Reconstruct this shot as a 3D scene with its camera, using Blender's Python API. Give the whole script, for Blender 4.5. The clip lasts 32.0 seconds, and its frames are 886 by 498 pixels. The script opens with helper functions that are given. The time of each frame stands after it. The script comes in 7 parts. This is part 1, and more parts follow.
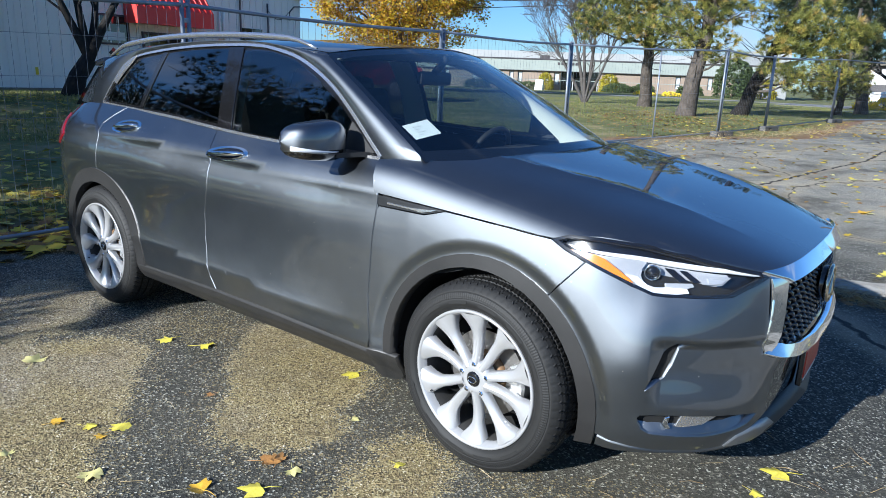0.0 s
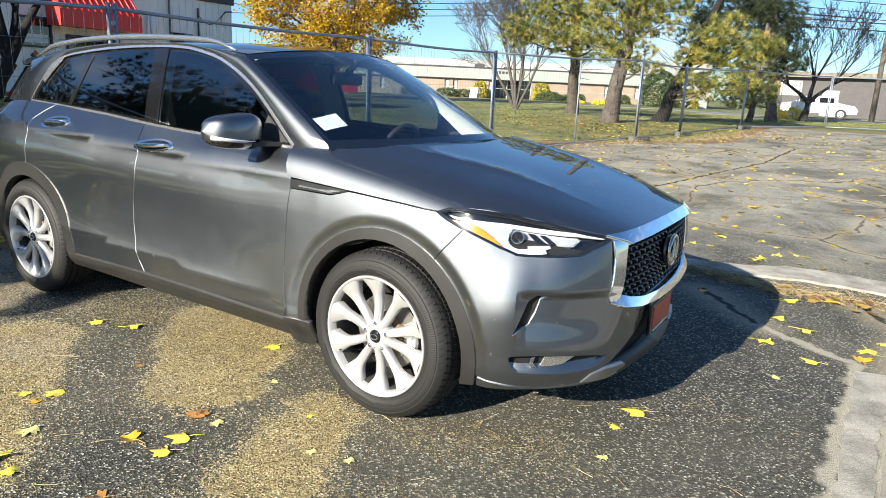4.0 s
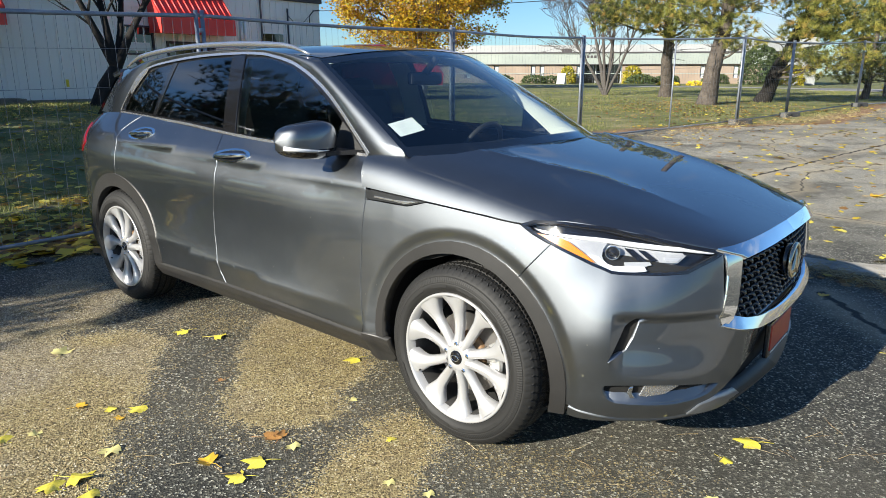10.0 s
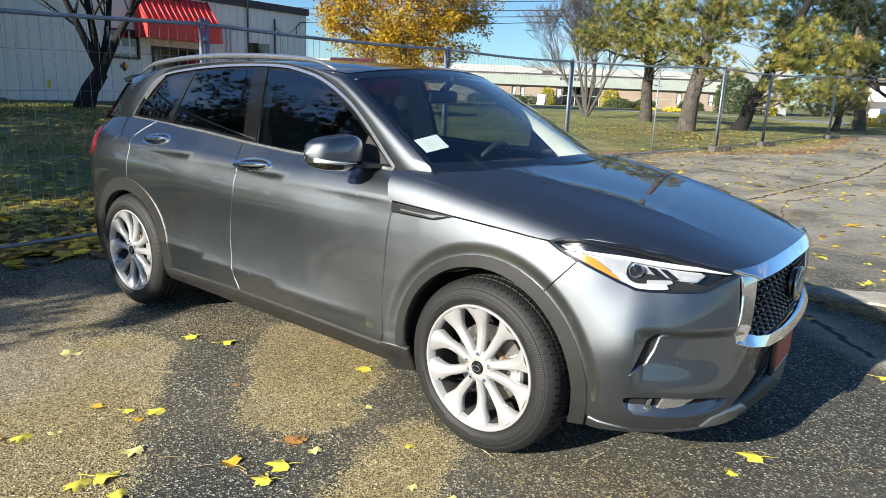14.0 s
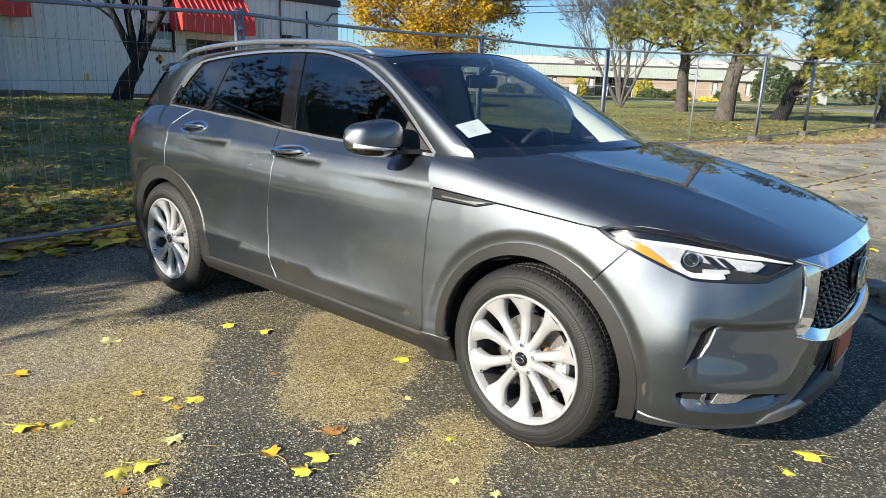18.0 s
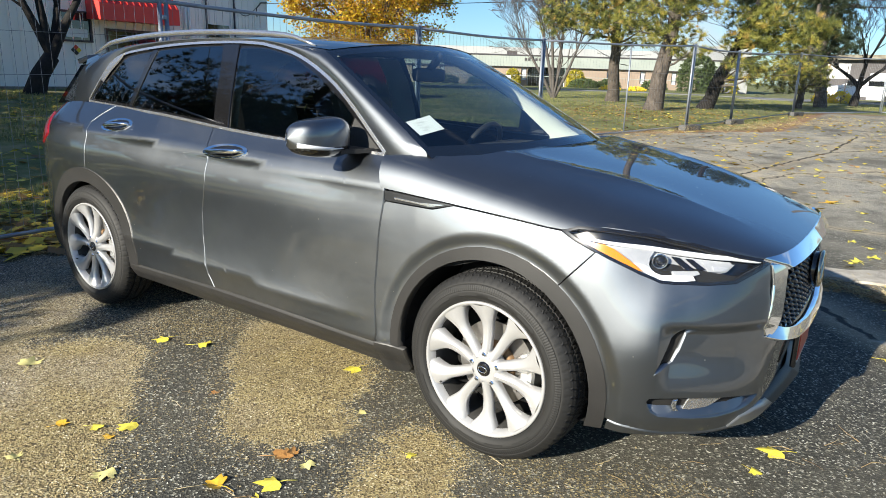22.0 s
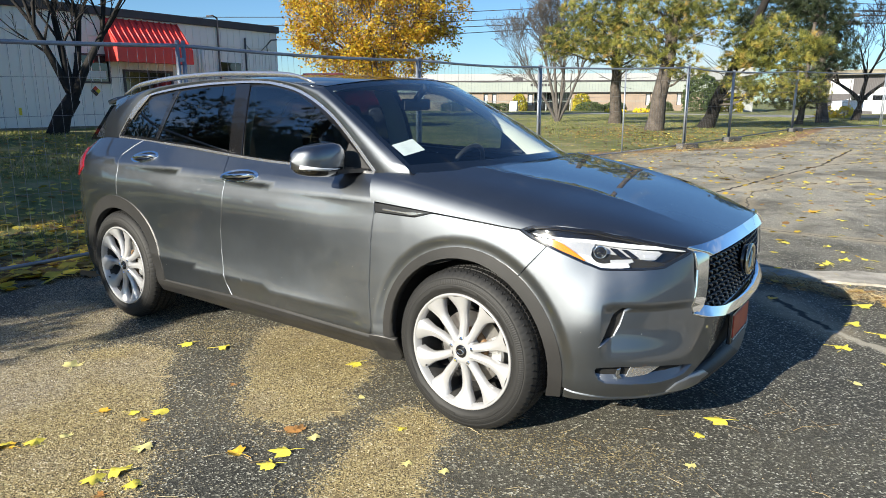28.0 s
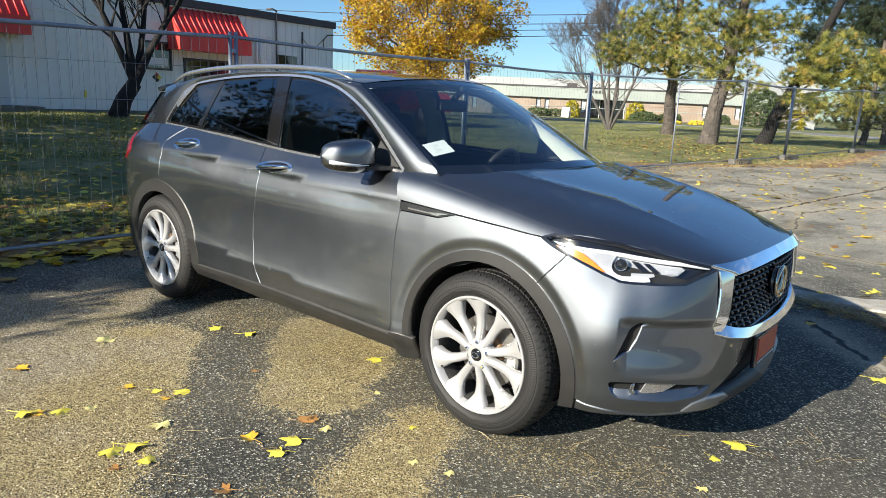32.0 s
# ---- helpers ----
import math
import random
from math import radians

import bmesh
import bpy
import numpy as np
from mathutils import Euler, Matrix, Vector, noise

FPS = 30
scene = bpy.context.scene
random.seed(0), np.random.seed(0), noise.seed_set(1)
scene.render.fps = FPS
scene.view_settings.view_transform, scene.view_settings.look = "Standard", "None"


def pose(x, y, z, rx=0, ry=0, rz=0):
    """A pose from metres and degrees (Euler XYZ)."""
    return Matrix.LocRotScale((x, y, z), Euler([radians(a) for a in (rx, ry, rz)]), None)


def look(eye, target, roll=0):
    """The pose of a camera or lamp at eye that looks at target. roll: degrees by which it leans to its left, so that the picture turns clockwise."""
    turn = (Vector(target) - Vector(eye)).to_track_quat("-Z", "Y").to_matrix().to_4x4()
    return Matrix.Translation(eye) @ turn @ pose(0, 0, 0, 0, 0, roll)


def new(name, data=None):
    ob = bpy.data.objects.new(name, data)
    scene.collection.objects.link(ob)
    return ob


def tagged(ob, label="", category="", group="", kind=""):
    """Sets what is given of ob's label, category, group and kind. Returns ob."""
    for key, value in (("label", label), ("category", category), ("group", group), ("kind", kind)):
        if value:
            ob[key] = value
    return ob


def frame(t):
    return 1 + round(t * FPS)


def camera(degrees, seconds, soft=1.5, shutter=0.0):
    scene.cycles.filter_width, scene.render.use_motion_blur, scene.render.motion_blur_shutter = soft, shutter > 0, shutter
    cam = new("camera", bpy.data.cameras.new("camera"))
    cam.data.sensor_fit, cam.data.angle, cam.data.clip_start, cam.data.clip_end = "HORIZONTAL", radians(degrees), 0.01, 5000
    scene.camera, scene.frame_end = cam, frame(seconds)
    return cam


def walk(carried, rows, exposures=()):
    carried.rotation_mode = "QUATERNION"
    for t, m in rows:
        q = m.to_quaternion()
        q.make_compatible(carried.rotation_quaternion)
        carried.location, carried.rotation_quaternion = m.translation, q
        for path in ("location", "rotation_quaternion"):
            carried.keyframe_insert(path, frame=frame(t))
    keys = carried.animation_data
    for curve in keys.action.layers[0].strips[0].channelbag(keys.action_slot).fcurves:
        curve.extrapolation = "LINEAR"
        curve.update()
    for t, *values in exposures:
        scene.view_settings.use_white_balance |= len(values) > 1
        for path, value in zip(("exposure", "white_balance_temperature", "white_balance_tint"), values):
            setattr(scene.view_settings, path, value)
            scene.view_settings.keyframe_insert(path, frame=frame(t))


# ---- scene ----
cam = camera(67.2, 32.0, 0.62)
PATH = [
    (0, (1.273, -2.827, 1.453), (0.106, -1.282, 0.955), 2.1),
    (0.5, (1.276, -2.815, 1.474), (0.107, -1.267, 0.986), 1.4),
    (1, (1.263, -2.839, 1.466), (0.142, -1.255, 0.981), 2.3),
    (1.5, (1.269, -2.855, 1.463), (0.143, -1.271, 0.992), 1.7),
    (2, (1.249, -2.854, 1.453), (0.164, -1.235, 1.004), 2.6),
    (2.5, (1.281, -2.873, 1.43), (0.176, -1.291, 0.904), 0.3),
    (3, (1.311, -2.886, 1.432), (0.236, -1.263, 0.97), 2.4),
    (3.5, (1.5, -2.97, 1.418), (0.481, -1.315, 0.946), 2.7),
    (5.5, (1.916, -3.247, 1.436), (0.822, -1.634, 0.986), 3.0),
    (6, (2.028, -3.125, 1.432), (0.899, -1.536, 0.981), 3.9),
    (6.5, (1.966, -3.019, 1.411), (0.835, -1.441, 0.93), 3.1),
    (7, (1.746, -2.837, 1.414), (0.67, -1.227, 0.917), 2.8),
    (7.5, (1.698, -2.719, 1.433), (0.631, -1.102, 0.937), 2.6),
    (8, (1.714, -2.588, 1.453), (0.579, -1.04, 0.89), 2.3),
    (8.5, (1.698, -2.556, 1.475), (0.487, -1.056, 0.943), 1.0),
    (9, (1.657, -2.574, 1.472), (0.471, -1.05, 0.955), 1.1),
    (9.5, (1.576, -2.712, 1.469), (0.362, -1.197, 0.99), -0.2),
    (10, (1.533, -2.864, 1.465), (0.301, -1.372, 0.959), 0.0),
    (10.5, (1.529, -2.876, 1.469), (0.323, -1.373, 0.935), 1.9),
    (11, (1.569, -2.846, 1.472), (0.246, -1.441, 0.947), 1.2),
    (11.5, (1.44, -2.893, 1.452), (0.122, -1.483, 0.928), 2.4),
    (12, (1.281, -2.922, 1.453), (0.084, -1.396, 0.962), 2.0),
    (12.5, (1.262, -2.954, 1.467), (0.036, -1.447, 0.993), 2.1),
    (13, (1.265, -2.956, 1.463), (0.127, -1.383, 0.981), 2.8),
    (13.5, (1.292, -2.986, 1.467), (0.171, -1.405, 0.974), 2.8),
    (14, (1.43, -3.072, 1.476), (0.251, -1.523, 1.016), 2.4),
    (14.5, (1.566, -3.167, 1.484), (0.323, -1.673, 1.014), 0.4),
    (16.5, (1.486, -3.281, 1.477), (0.355, -1.686, 1.057), 2.3),
    (17, (1.492, -3.182, 1.463), (0.306, -1.626, 1.048), 2.7),
    (17.5, (1.472, -3.123, 1.457), (0.24, -1.609, 1.023), 1.5),
    (18, (1.344, -3.047, 1.438), (0.101, -1.558, 0.952), 2.0),
    (18.5, (1.212, -2.968, 1.43), (0.087, -1.403, 0.895), 3.1),
    (19, (1.167, -2.918, 1.446), (0.057, -1.335, 0.933), 2.8),
    (19.5, (1.159, -2.927, 1.463), (0.047, -1.327, 1.014), 2.4),
    (20, (1.15, -2.957, 1.473), (0.025, -1.363, 1.031), 2.0),
    (20.5, (1.154, -2.967, 1.472), (0.027, -1.373, 1.036), 2.4),
    (21, (1.163, -2.965, 1.481), (0.043, -1.366, 1.046), 2.8),
    (21.5, (1.171, -2.966, 1.471), (0.05, -1.375, 1.011), 2.1),
    (22, (1.182, -2.956, 1.45), (0.091, -1.358, 0.944), 1.8),
    (22.5, (1.178, -2.954, 1.443), (0.117, -1.34, 0.924), 2.5),
    (23, (1.201, -2.964, 1.449), (0.116, -1.351, 0.981), 1.7),
    (23.5, (1.318, -2.941, 1.457), (0.293, -1.287, 0.996), 1.2),
    (24, (1.443, -2.924, 1.477), (0.345, -1.32, 1.009), 1.4),
    (24.5, (1.515, -2.97, 1.49), (0.339, -1.428, 0.998), 1.2),
    (25, (1.554, -3.126, 1.479), (0.359, -1.582, 1.049), 1.9),
    (25.5, (1.61, -3.283, 1.469), (0.417, -1.753, 0.983), 2.1),
    (27.5, (1.712, -3.268, 1.458), (0.511, -1.726, 1.036), 2.6),
    (28, (1.572, -3.262, 1.457), (0.436, -1.673, 1.028), -0.1),
    (28.5, (1.528, -3.236, 1.445), (0.426, -1.624, 1.012), 1.7),
    (29, (1.538, -3.23, 1.458), (0.424, -1.627, 1.024), 1.9),
    (29.5, (1.528, -3.236, 1.455), (0.391, -1.644, 1.038), 1.2),
    (30, (1.531, -3.241, 1.454), (0.418, -1.63, 1.049), 1.6),
    (30.5, (1.518, -3.233, 1.453), (0.447, -1.592, 1.052), 2.2),
    (31, (1.527, -3.248, 1.457), (0.43, -1.628, 1.043), 1.8),
    (31.5, (1.579, -3.251, 1.461), (0.42, -1.679, 1.028), 1.9),
    (32, (1.65, -3.203, 1.462), (0.41, -1.693, 1.033), 2.7),
]
walk(cam, [(t, look(eye, target, roll)) for t, eye, target, roll in PATH],
     [(0.0, 0.92, 5650, 8), (1.0, 0.92, 5700, 8), (2.0, 1.12, 6000, 8), (3.0, 1.36, 6850, 7), (6.0, 1.16, 6850, 7), (8.0, 1.07, 6650, 7), (14.0, 1.08, 6700, 7), (32.0, 1.15, 6800, 7)])


# ---- light
SUN_TO = Vector((-0.38, -2.36, 1.0)).normalized()
world = bpy.data.worlds.new("sky")
scene.world = world
world.use_nodes = True
wt = world.node_tree
bg = wt.nodes["Background"]
sky = wt.nodes.new("ShaderNodeTexSky")
sky.sky_type = "NISHITA"
sky.sun_disc = False
sky.sun_elevation = math.asin(SUN_TO.z)
sky.sun_rotation = math.atan2(SUN_TO.x, SUN_TO.y)
sky.air_density, sky.dust_density, sky.ozone_density = 1.0, 0.15, 3.0
wtc = wt.nodes.new("ShaderNodeTexCoord")
wmap = wt.nodes.new("ShaderNodeMapping")
wmap.inputs["Scale"].default_value = (1.6, 1.6, 5.0)
wn = wt.nodes.new("ShaderNodeTexNoise")
wn.inputs["Scale"].default_value, wn.inputs["Detail"].default_value = 1.7, 7.0
wn.inputs["Distortion"].default_value = 0.5
wr = wt.nodes.new("ShaderNodeValToRGB")
wr.color_ramp.elements[0].position, wr.color_ramp.elements[1].position = 0.56, 0.84
wm = wt.nodes.new("ShaderNodeMix")
wm.data_type = "RGBA"
wm.inputs["B"].default_value = (6.5, 6.8, 7.3, 1)
wt.links.new(wtc.outputs["Generated"], wmap.inputs["Vector"])
wt.links.new(wmap.outputs["Vector"], wn.inputs["Vector"])
wt.links.new(wn.outputs["Fac"], wr.inputs["Fac"])
wt.links.new(wr.outputs["Color"], wm.inputs["Factor"])
tint = wt.nodes.new("ShaderNodeMix")
tint.data_type, tint.blend_type = "RGBA", "MULTIPLY"
tint.inputs["Factor"].default_value, tint.inputs["B"].default_value = 1.0, (0.71, 0.97, 1.28, 1)
wt.links.new(sky.outputs["Color"], tint.inputs["A"])
wt.links.new(tint.outputs["Result"], wm.inputs["A"])
wt.links.new(wm.outputs["Result"], bg.inputs["Color"])
bg.inputs["Strength"].default_value = 0.056
sun = new("sun", bpy.data.lights.new("sun", "SUN"))
sun.data.energy, sun.data.angle, sun.data.color = 5.0, radians(0.55), (1.0, 0.94, 0.84)
sun.matrix_world = look(SUN_TO * 60, (0, 0, 0))


# ---- materials
def shader(name, base, rough=0.6, metal=0.0, **more):
    m = bpy.data.materials.new(name)
    m.use_nodes = True
    p = m.node_tree.nodes["Principled BSDF"]
    p.inputs["Base Color"].default_value = (*base, 1)
    p.inputs["Roughness"].default_value, p.inputs["Metallic"].default_value = rough, metal
    for key, value in more.items():
        p.inputs[key.replace("_", " ")].default_value = value
    return m


def node(m, kind, **values):
    n = m.node_tree.nodes.new(kind)
    for key, value in values.items():
        n.inputs[key.replace("_", " ")].default_value = value
    return n


def wire(m, a, b):
    m.node_tree.links.new(a, b)


def ramp(m, fac, stops):
    r = m.node_tree.nodes.new("ShaderNodeValToRGB")
    while len(r.color_ramp.elements) < len(stops):
        r.color_ramp.elements.new(0.5)
    for e, (pos, col) in zip(r.color_ramp.elements, stops):
        e.position, e.color = pos, (*col, 1) if len(col) == 3 else col
    wire(m, fac, r.inputs["Fac"])
    return r.outputs["Color"]


def mixed(m, fac, a, b):
    n = m.node_tree.nodes.new("ShaderNodeMix")
    n.data_type = "RGBA"
    for sock, v in (("Factor", fac), ("A", a), ("B", b)):
        if isinstance(v, (int, float)):
            n.inputs[sock].default_value = v
        elif isinstance(v, tuple):
            n.inputs[sock].default_value = (*v, 1)
        else:
            wire(m, v, n.inputs[sock])
    return n.outputs["Result"]


def calc(m, op, a, b=0.0, c=None):
    n = m.node_tree.nodes.new("ShaderNodeMath")
    n.operation = op
    for i, v in enumerate((a, b) if c is None else (a, b, c)):
        if isinstance(v, (int, float)):
            n.inputs[i].default_value = v
        else:
            wire(m, v, n.inputs[i])
    return n.outputs[0]


def coords(m, which="Object"):
    return m.node_tree.nodes.new("ShaderNodeTexCoord").outputs[which]


def noise_of(m, vec, scale, detail=4.0, rough=0.6, distort=0.0):
    n = node(m, "ShaderNodeTexNoise", Scale=scale, Detail=detail, Roughness=rough, Distortion=distort)
    wire(m, vec, n.inputs["Vector"])
    return n.outputs["Fac"]


def bump(m, height, strength=0.3, distance=0.01):
    b = node(m, "ShaderNodeBump", Strength=strength, Distance=distance)
    wire(m, height, b.inputs["Height"])
    wire(m, b.outputs["Normal"], m.node_tree.nodes["Principled BSDF"].inputs["Normal"])


def grainy(name, a, b, scale=8.0, rough=0.7, metal=0.0, fine=90.0, relief=0.2, dist=0.004, **more):
    """Two tones at two scales with a fine relief."""
    m = shader(name, a, rough, metal, **more)
    v = coords(m)
    big, small = noise_of(m, v, scale, 5), noise_of(m, v, fine, 3)
    f = calc(m, "ADD", calc(m, "MULTIPLY", big, 0.7), calc(m, "MULTIPLY", small, 0.3))
    col = ramp(m, f, [(0.32, a), (0.68, b)])
    wire(m, col, m.node_tree.nodes["Principled BSDF"].inputs["Base Color"])
    bump(m, small, relief, dist)
    return m


def paint_like(name, base, spread, flake=0.12):
    """Metallic paint: a broad lobe of flakes under a clear, mirror-like coat, with dust and dried spots."""
    m = bpy.data.materials.new(name)
    m.use_nodes = True
    nt = m.node_tree
    nt.nodes.remove(nt.nodes["Principled BSDF"])
    v = coords(m)
    dust = noise_of(m, v, 3.0, 6, 0.65)
    fl = noise_of(m, v, 900.0, 1)
    k = calc(m, "ADD", calc(m, "MULTIPLY", fl, flake), 1 - flake / 2)
    col = mixed(m, ramp(m, dust, [(0.45, (0, 0, 0)), (0.8, (0.2, 0.2, 0.2))]), tuple(base), tuple(min(c * 1.5 + 0.03, 1) for c in base))
    spots = node(m, "ShaderNodeTexVoronoi", Scale=17.0)
    wire(m, v, spots.inputs["Vector"])
    speck = ramp(m, calc(m, "ADD", spots.outputs["Distance"], calc(m, "MULTIPLY", dust, 0.14)), [(0.085, (1, 1, 1)), (0.11, (0, 0, 0))])
    col = mixed(m, calc(m, "MULTIPLY", speck, 0.6), col, (0.62, 0.60, 0.55))
    mul = node(m, "ShaderNodeVectorMath")
    mul.operation = "SCALE"
    wire(m, col, mul.inputs[0])
    wire(m, k, mul.inputs["Scale"])
    flakes, coat, veil = nt.nodes.new("ShaderNodeBsdfAnisotropic"), nt.nodes.new("ShaderNodeBsdfAnisotropic"), nt.nodes.new("ShaderNodeBsdfDiffuse")
    flakes.distribution, coat.distribution = "BECKMANN", "GGX"
    wire(m, mul.outputs[0], flakes.inputs["Color"])
    wire(m, mul.outputs[0], veil.inputs["Color"])
    wire(m, calc(m, "ADD", calc(m, "MULTIPLY", dust, 0.08), spread - 0.04), flakes.inputs["Roughness"])
    coat.inputs["Color"].default_value, coat.inputs["Roughness"].default_value = (1, 1, 1, 1), 0.02
    body, skin = nt.nodes.new("ShaderNodeMixShader"), nt.nodes.new("ShaderNodeMixShader")
    body.inputs[0].default_value = 0.08
    wire(m, flakes.outputs[0], body.inputs[1])
    wire(m, veil.outputs[0], body.inputs[2])
    fres = nt.nodes.new("ShaderNodeFresnel")
    fres.inputs["IOR"].default_value = 1.8
    wire(m, fres.outputs[0], skin.inputs[0])
    wire(m, body.outputs[0], skin.inputs[1])
    wire(m, coat.outputs[0], skin.inputs[2])
    wire(m, skin.outputs[0], nt.nodes["Material Output"].inputs["Surface"])
    return m


def glass_like(name, tint, gloss=1.45, haze=0.0):
    """A thin pane: clear in front, glossy by Fresnel."""
    m = bpy.data.materials.new(name)
    m.use_nodes = True
    nt = m.node_tree
    nt.nodes.remove(nt.nodes["Principled BSDF"])
    out = nt.nodes["Material Output"]
    clear, shine = nt.nodes.new("ShaderNodeBsdfTransparent"), nt.nodes.new("ShaderNodeBsdfGlossy")
    clear.inputs["Color"].default_value = (*tint, 1)
    shine.inputs["Roughness"].default_value = 0.01 + haze
    lw = nt.nodes.new("ShaderNodeLayerWeight")
    lw.inputs["Blend"].default_value = 0.5
    f0 = ((gloss - 1) / (gloss + 1)) ** 2
    fr = calc(m, "MULTIPLY_ADD", calc(m, "POWER", lw.outputs["Facing"], 4.5), 1 - f0, f0)
    mx = nt.nodes.new("ShaderNodeMixShader")
    wire(m, fr, mx.inputs[0])
    wire(m, clear.outputs[0], mx.inputs[1])
    wire(m, shine.outputs[0], mx.inputs[2])
    wire(m, mx.outputs[0], out.inputs["Surface"])
    return m


PAINT = paint_like("graphite_paint", (0.132, 0.144, 0.160), 0.515)
ROOF_GLASS = shader("black_roof_glass", (0.006, 0.008, 0.014), 0.04)
CLADDING = grainy("dark_cladding_plastic", (0.015, 0.015, 0.015), (0.025, 0.024, 0.024), 6, 0.46, fine=400, relief=0.25, dist=0.001)
BLACK_GLOSS = shader("gloss_black_plastic", (0.008, 0.008, 0.009), 0.12, Coat_Weight=0.5)
BLACK = grainy("matt_black_plastic", (0.010, 0.010, 0.011), (0.02, 0.02, 0.021), 9, 0.65, fine=300)
VENT = grainy("dark_grey_vent", (0.035, 0.037, 0.040), (0.055, 0.057, 0.06), 8, 0.3, 0.5, fine=300, relief=0.05)
# Near-black that puts the shade of seams and hollows into the colour.
GAP = shader("dark_gap", (0.004, 0.004, 0.004), 0.9)
CHROME = shader("chrome", (0.86, 0.87, 0.88), 0.06, 1.0)
CHAMPAGNE = shader("warm_chrome", (0.58, 0.52, 0.40), 0.22, 1.0)
SATIN = grainy("satin_aluminium", (0.66, 0.66, 0.67), (0.72, 0.72, 0.73), 6, 0.20, 0.9, fine=500, relief=0.05)
ALLOY = grainy("silver_wheel_paint", (0.40, 0.40, 0.405), (0.46, 0.46, 0.465), 7, 0.36, 0.35, fine=500, relief=0.04, Coat_Weight=0.6)
RUBBER = grainy("tyre_rubber", (0.007, 0.007, 0.0072), (0.013, 0.0128, 0.0125), 5, 0.66, fine=220, relief=0.3, dist=0.001)
# Dark copy of the wheel paint: shade inside the rim is in the colour.
BARREL_SHADE = grainy("shaded_barrel", (0.055, 0.053, 0.052), (0.09, 0.088, 0.085), 9, 0.55, 0.3)
CALIPER = grainy("bare_caliper_casting", (0.52, 0.52, 0.52), (0.68, 0.68, 0.67), 18, 0.38, 0.8, fine=200)
RUST = grainy("rusty_disc_hat", (0.16, 0.085, 0.04), (0.30, 0.19, 0.10), 16, 0.8)
SATIN_GREY = grainy("satin_grey_valance", (0.24, 0.245, 0.25), (0.29, 0.295, 0.30), 6, 0.34, 0.7, fine=400, relief=0.05)
STEEL = grainy("brake_steel", (0.30, 0.29, 0.28), (0.42, 0.40, 0.38), 20, 0.4, 0.9)
CLEAR = glass_like("headlamp_lens", (0.96, 0.97, 0.98), 1.45)
WINDSCREEN = glass_like("windscreen_glass", (0.70, 0.82, 0.86), 2.4)
TINTED = glass_like("privacy_glass", (0.06, 0.065, 0.07), 2.7)
DOORGLASS = glass_like("door_glass", (0.40, 0.45, 0.44), 2.5)
REFLECTOR = shader("lamp_reflector", (0.50, 0.51, 0.53), 0.30, 0.45)
HOUSING = grainy("silver_white_lamp_housing", (0.32, 0.33, 0.35), (0.42, 0.43, 0.45), 12, 0.28, 0.25, fine=200, relief=0.03)
LAMPWHITE = shader("lamp_light_guide", (0.62, 0.64, 0.67), 0.18, 0.0, Coat_Weight=0.6)
AMBER = shader("amber_reflector", (0.70, 0.20, 0.004), 0.22, Coat_Weight=0.8)
REDLAMP = shader("red_tail_lens", (0.20, 0.005, 0.010), 0.1, Coat_Weight=1.0)
SEAT = grainy("black_seat_leather", (0.016, 0.016, 0.017), (0.028, 0.027, 0.027), 10, 0.5, fine=200)
CABIN = grainy("charcoal_cabin_plastic", (0.020, 0.020, 0.021), (0.032, 0.031, 0.031), 8, 0.7, fine=300)
PILLAR_CLOTH = grainy("cream_pillar_lining", (0.50, 0.49, 0.42), (0.58, 0.57, 0.49), 8, 0.8, fine=300)
HEADLINER = grainy("pale_headliner_cloth", (0.55, 0.55, 0.52), (0.62, 0.62, 0.58), 8, 0.9, fine=300)
PAPER = grainy("white_paper", (0.64, 0.65, 0.64), (0.70, 0.71, 0.69), 4, 0.7, fine=120, relief=0.05)
PRINT = shader("grey_print", (0.54, 0.55, 0.55), 0.8)
PLATE_RED = grainy("red_plate_insert", (0.36, 0.022, 0.022), (0.50, 0.05, 0.03), 9, 0.35, fine=60, relief=0.03)
GALV = grainy("galvanised_fence_tube", (0.20, 0.225, 0.27), (0.34, 0.37, 0.42), 5, 0.45, 0.5, fine=120, relief=0.1)
WIREM = shader("fence_wire", (0.20, 0.21, 0.23), 0.5, 0.6)
CONCRETE = grainy("weathered_concrete", (0.085, 0.074, 0.056), (0.29, 0.265, 0.21), 4, 0.9, fine=60, relief=0.5, dist=0.006)
SLAB = grainy("worn_pale_concrete", (0.16, 0.148, 0.125), (0.52, 0.485, 0.415), 5, 0.9, fine=110, relief=0.6, dist=0.006)
RUBBERBLOCK = grainy("recycled_block", (0.06, 0.06, 0.06), (0.11, 0.11, 0.11), 9, 0.85)
SIDING = grainy("painted_metal_siding", (0.84, 0.825, 0.765), (0.89, 0.875, 0.815), 0.7, 0.6, fine=30, relief=0.06)
PARAPET = grainy("dark_roof_edge", (0.045, 0.04, 0.045), (0.075, 0.068, 0.07), 2, 0.6)
AWNING = grainy("red_awning_metal", (0.74, 0.045, 0.04), (0.82, 0.07, 0.055), 1.5, 0.42, fine=40, relief=0.05)
DARKGLASS = shader("dark_window_glass", (0.012, 0.014, 0.017), 0.06, Coat_Weight=1.0)
PALEGLASS = shader("pale_window_blind", (0.55, 0.58, 0.60), 0.25, Coat_Weight=0.5)
BRICKTAN = grainy("tan_brick", (0.28, 0.215, 0.165), (0.36, 0.285, 0.225), 0.8, 0.85, fine=14, relief=0.2)
FASCIA = grainy("pale_green_fascia", (0.27, 0.31, 0.285), (0.34, 0.375, 0.345), 0.6, 0.7, fine=12)
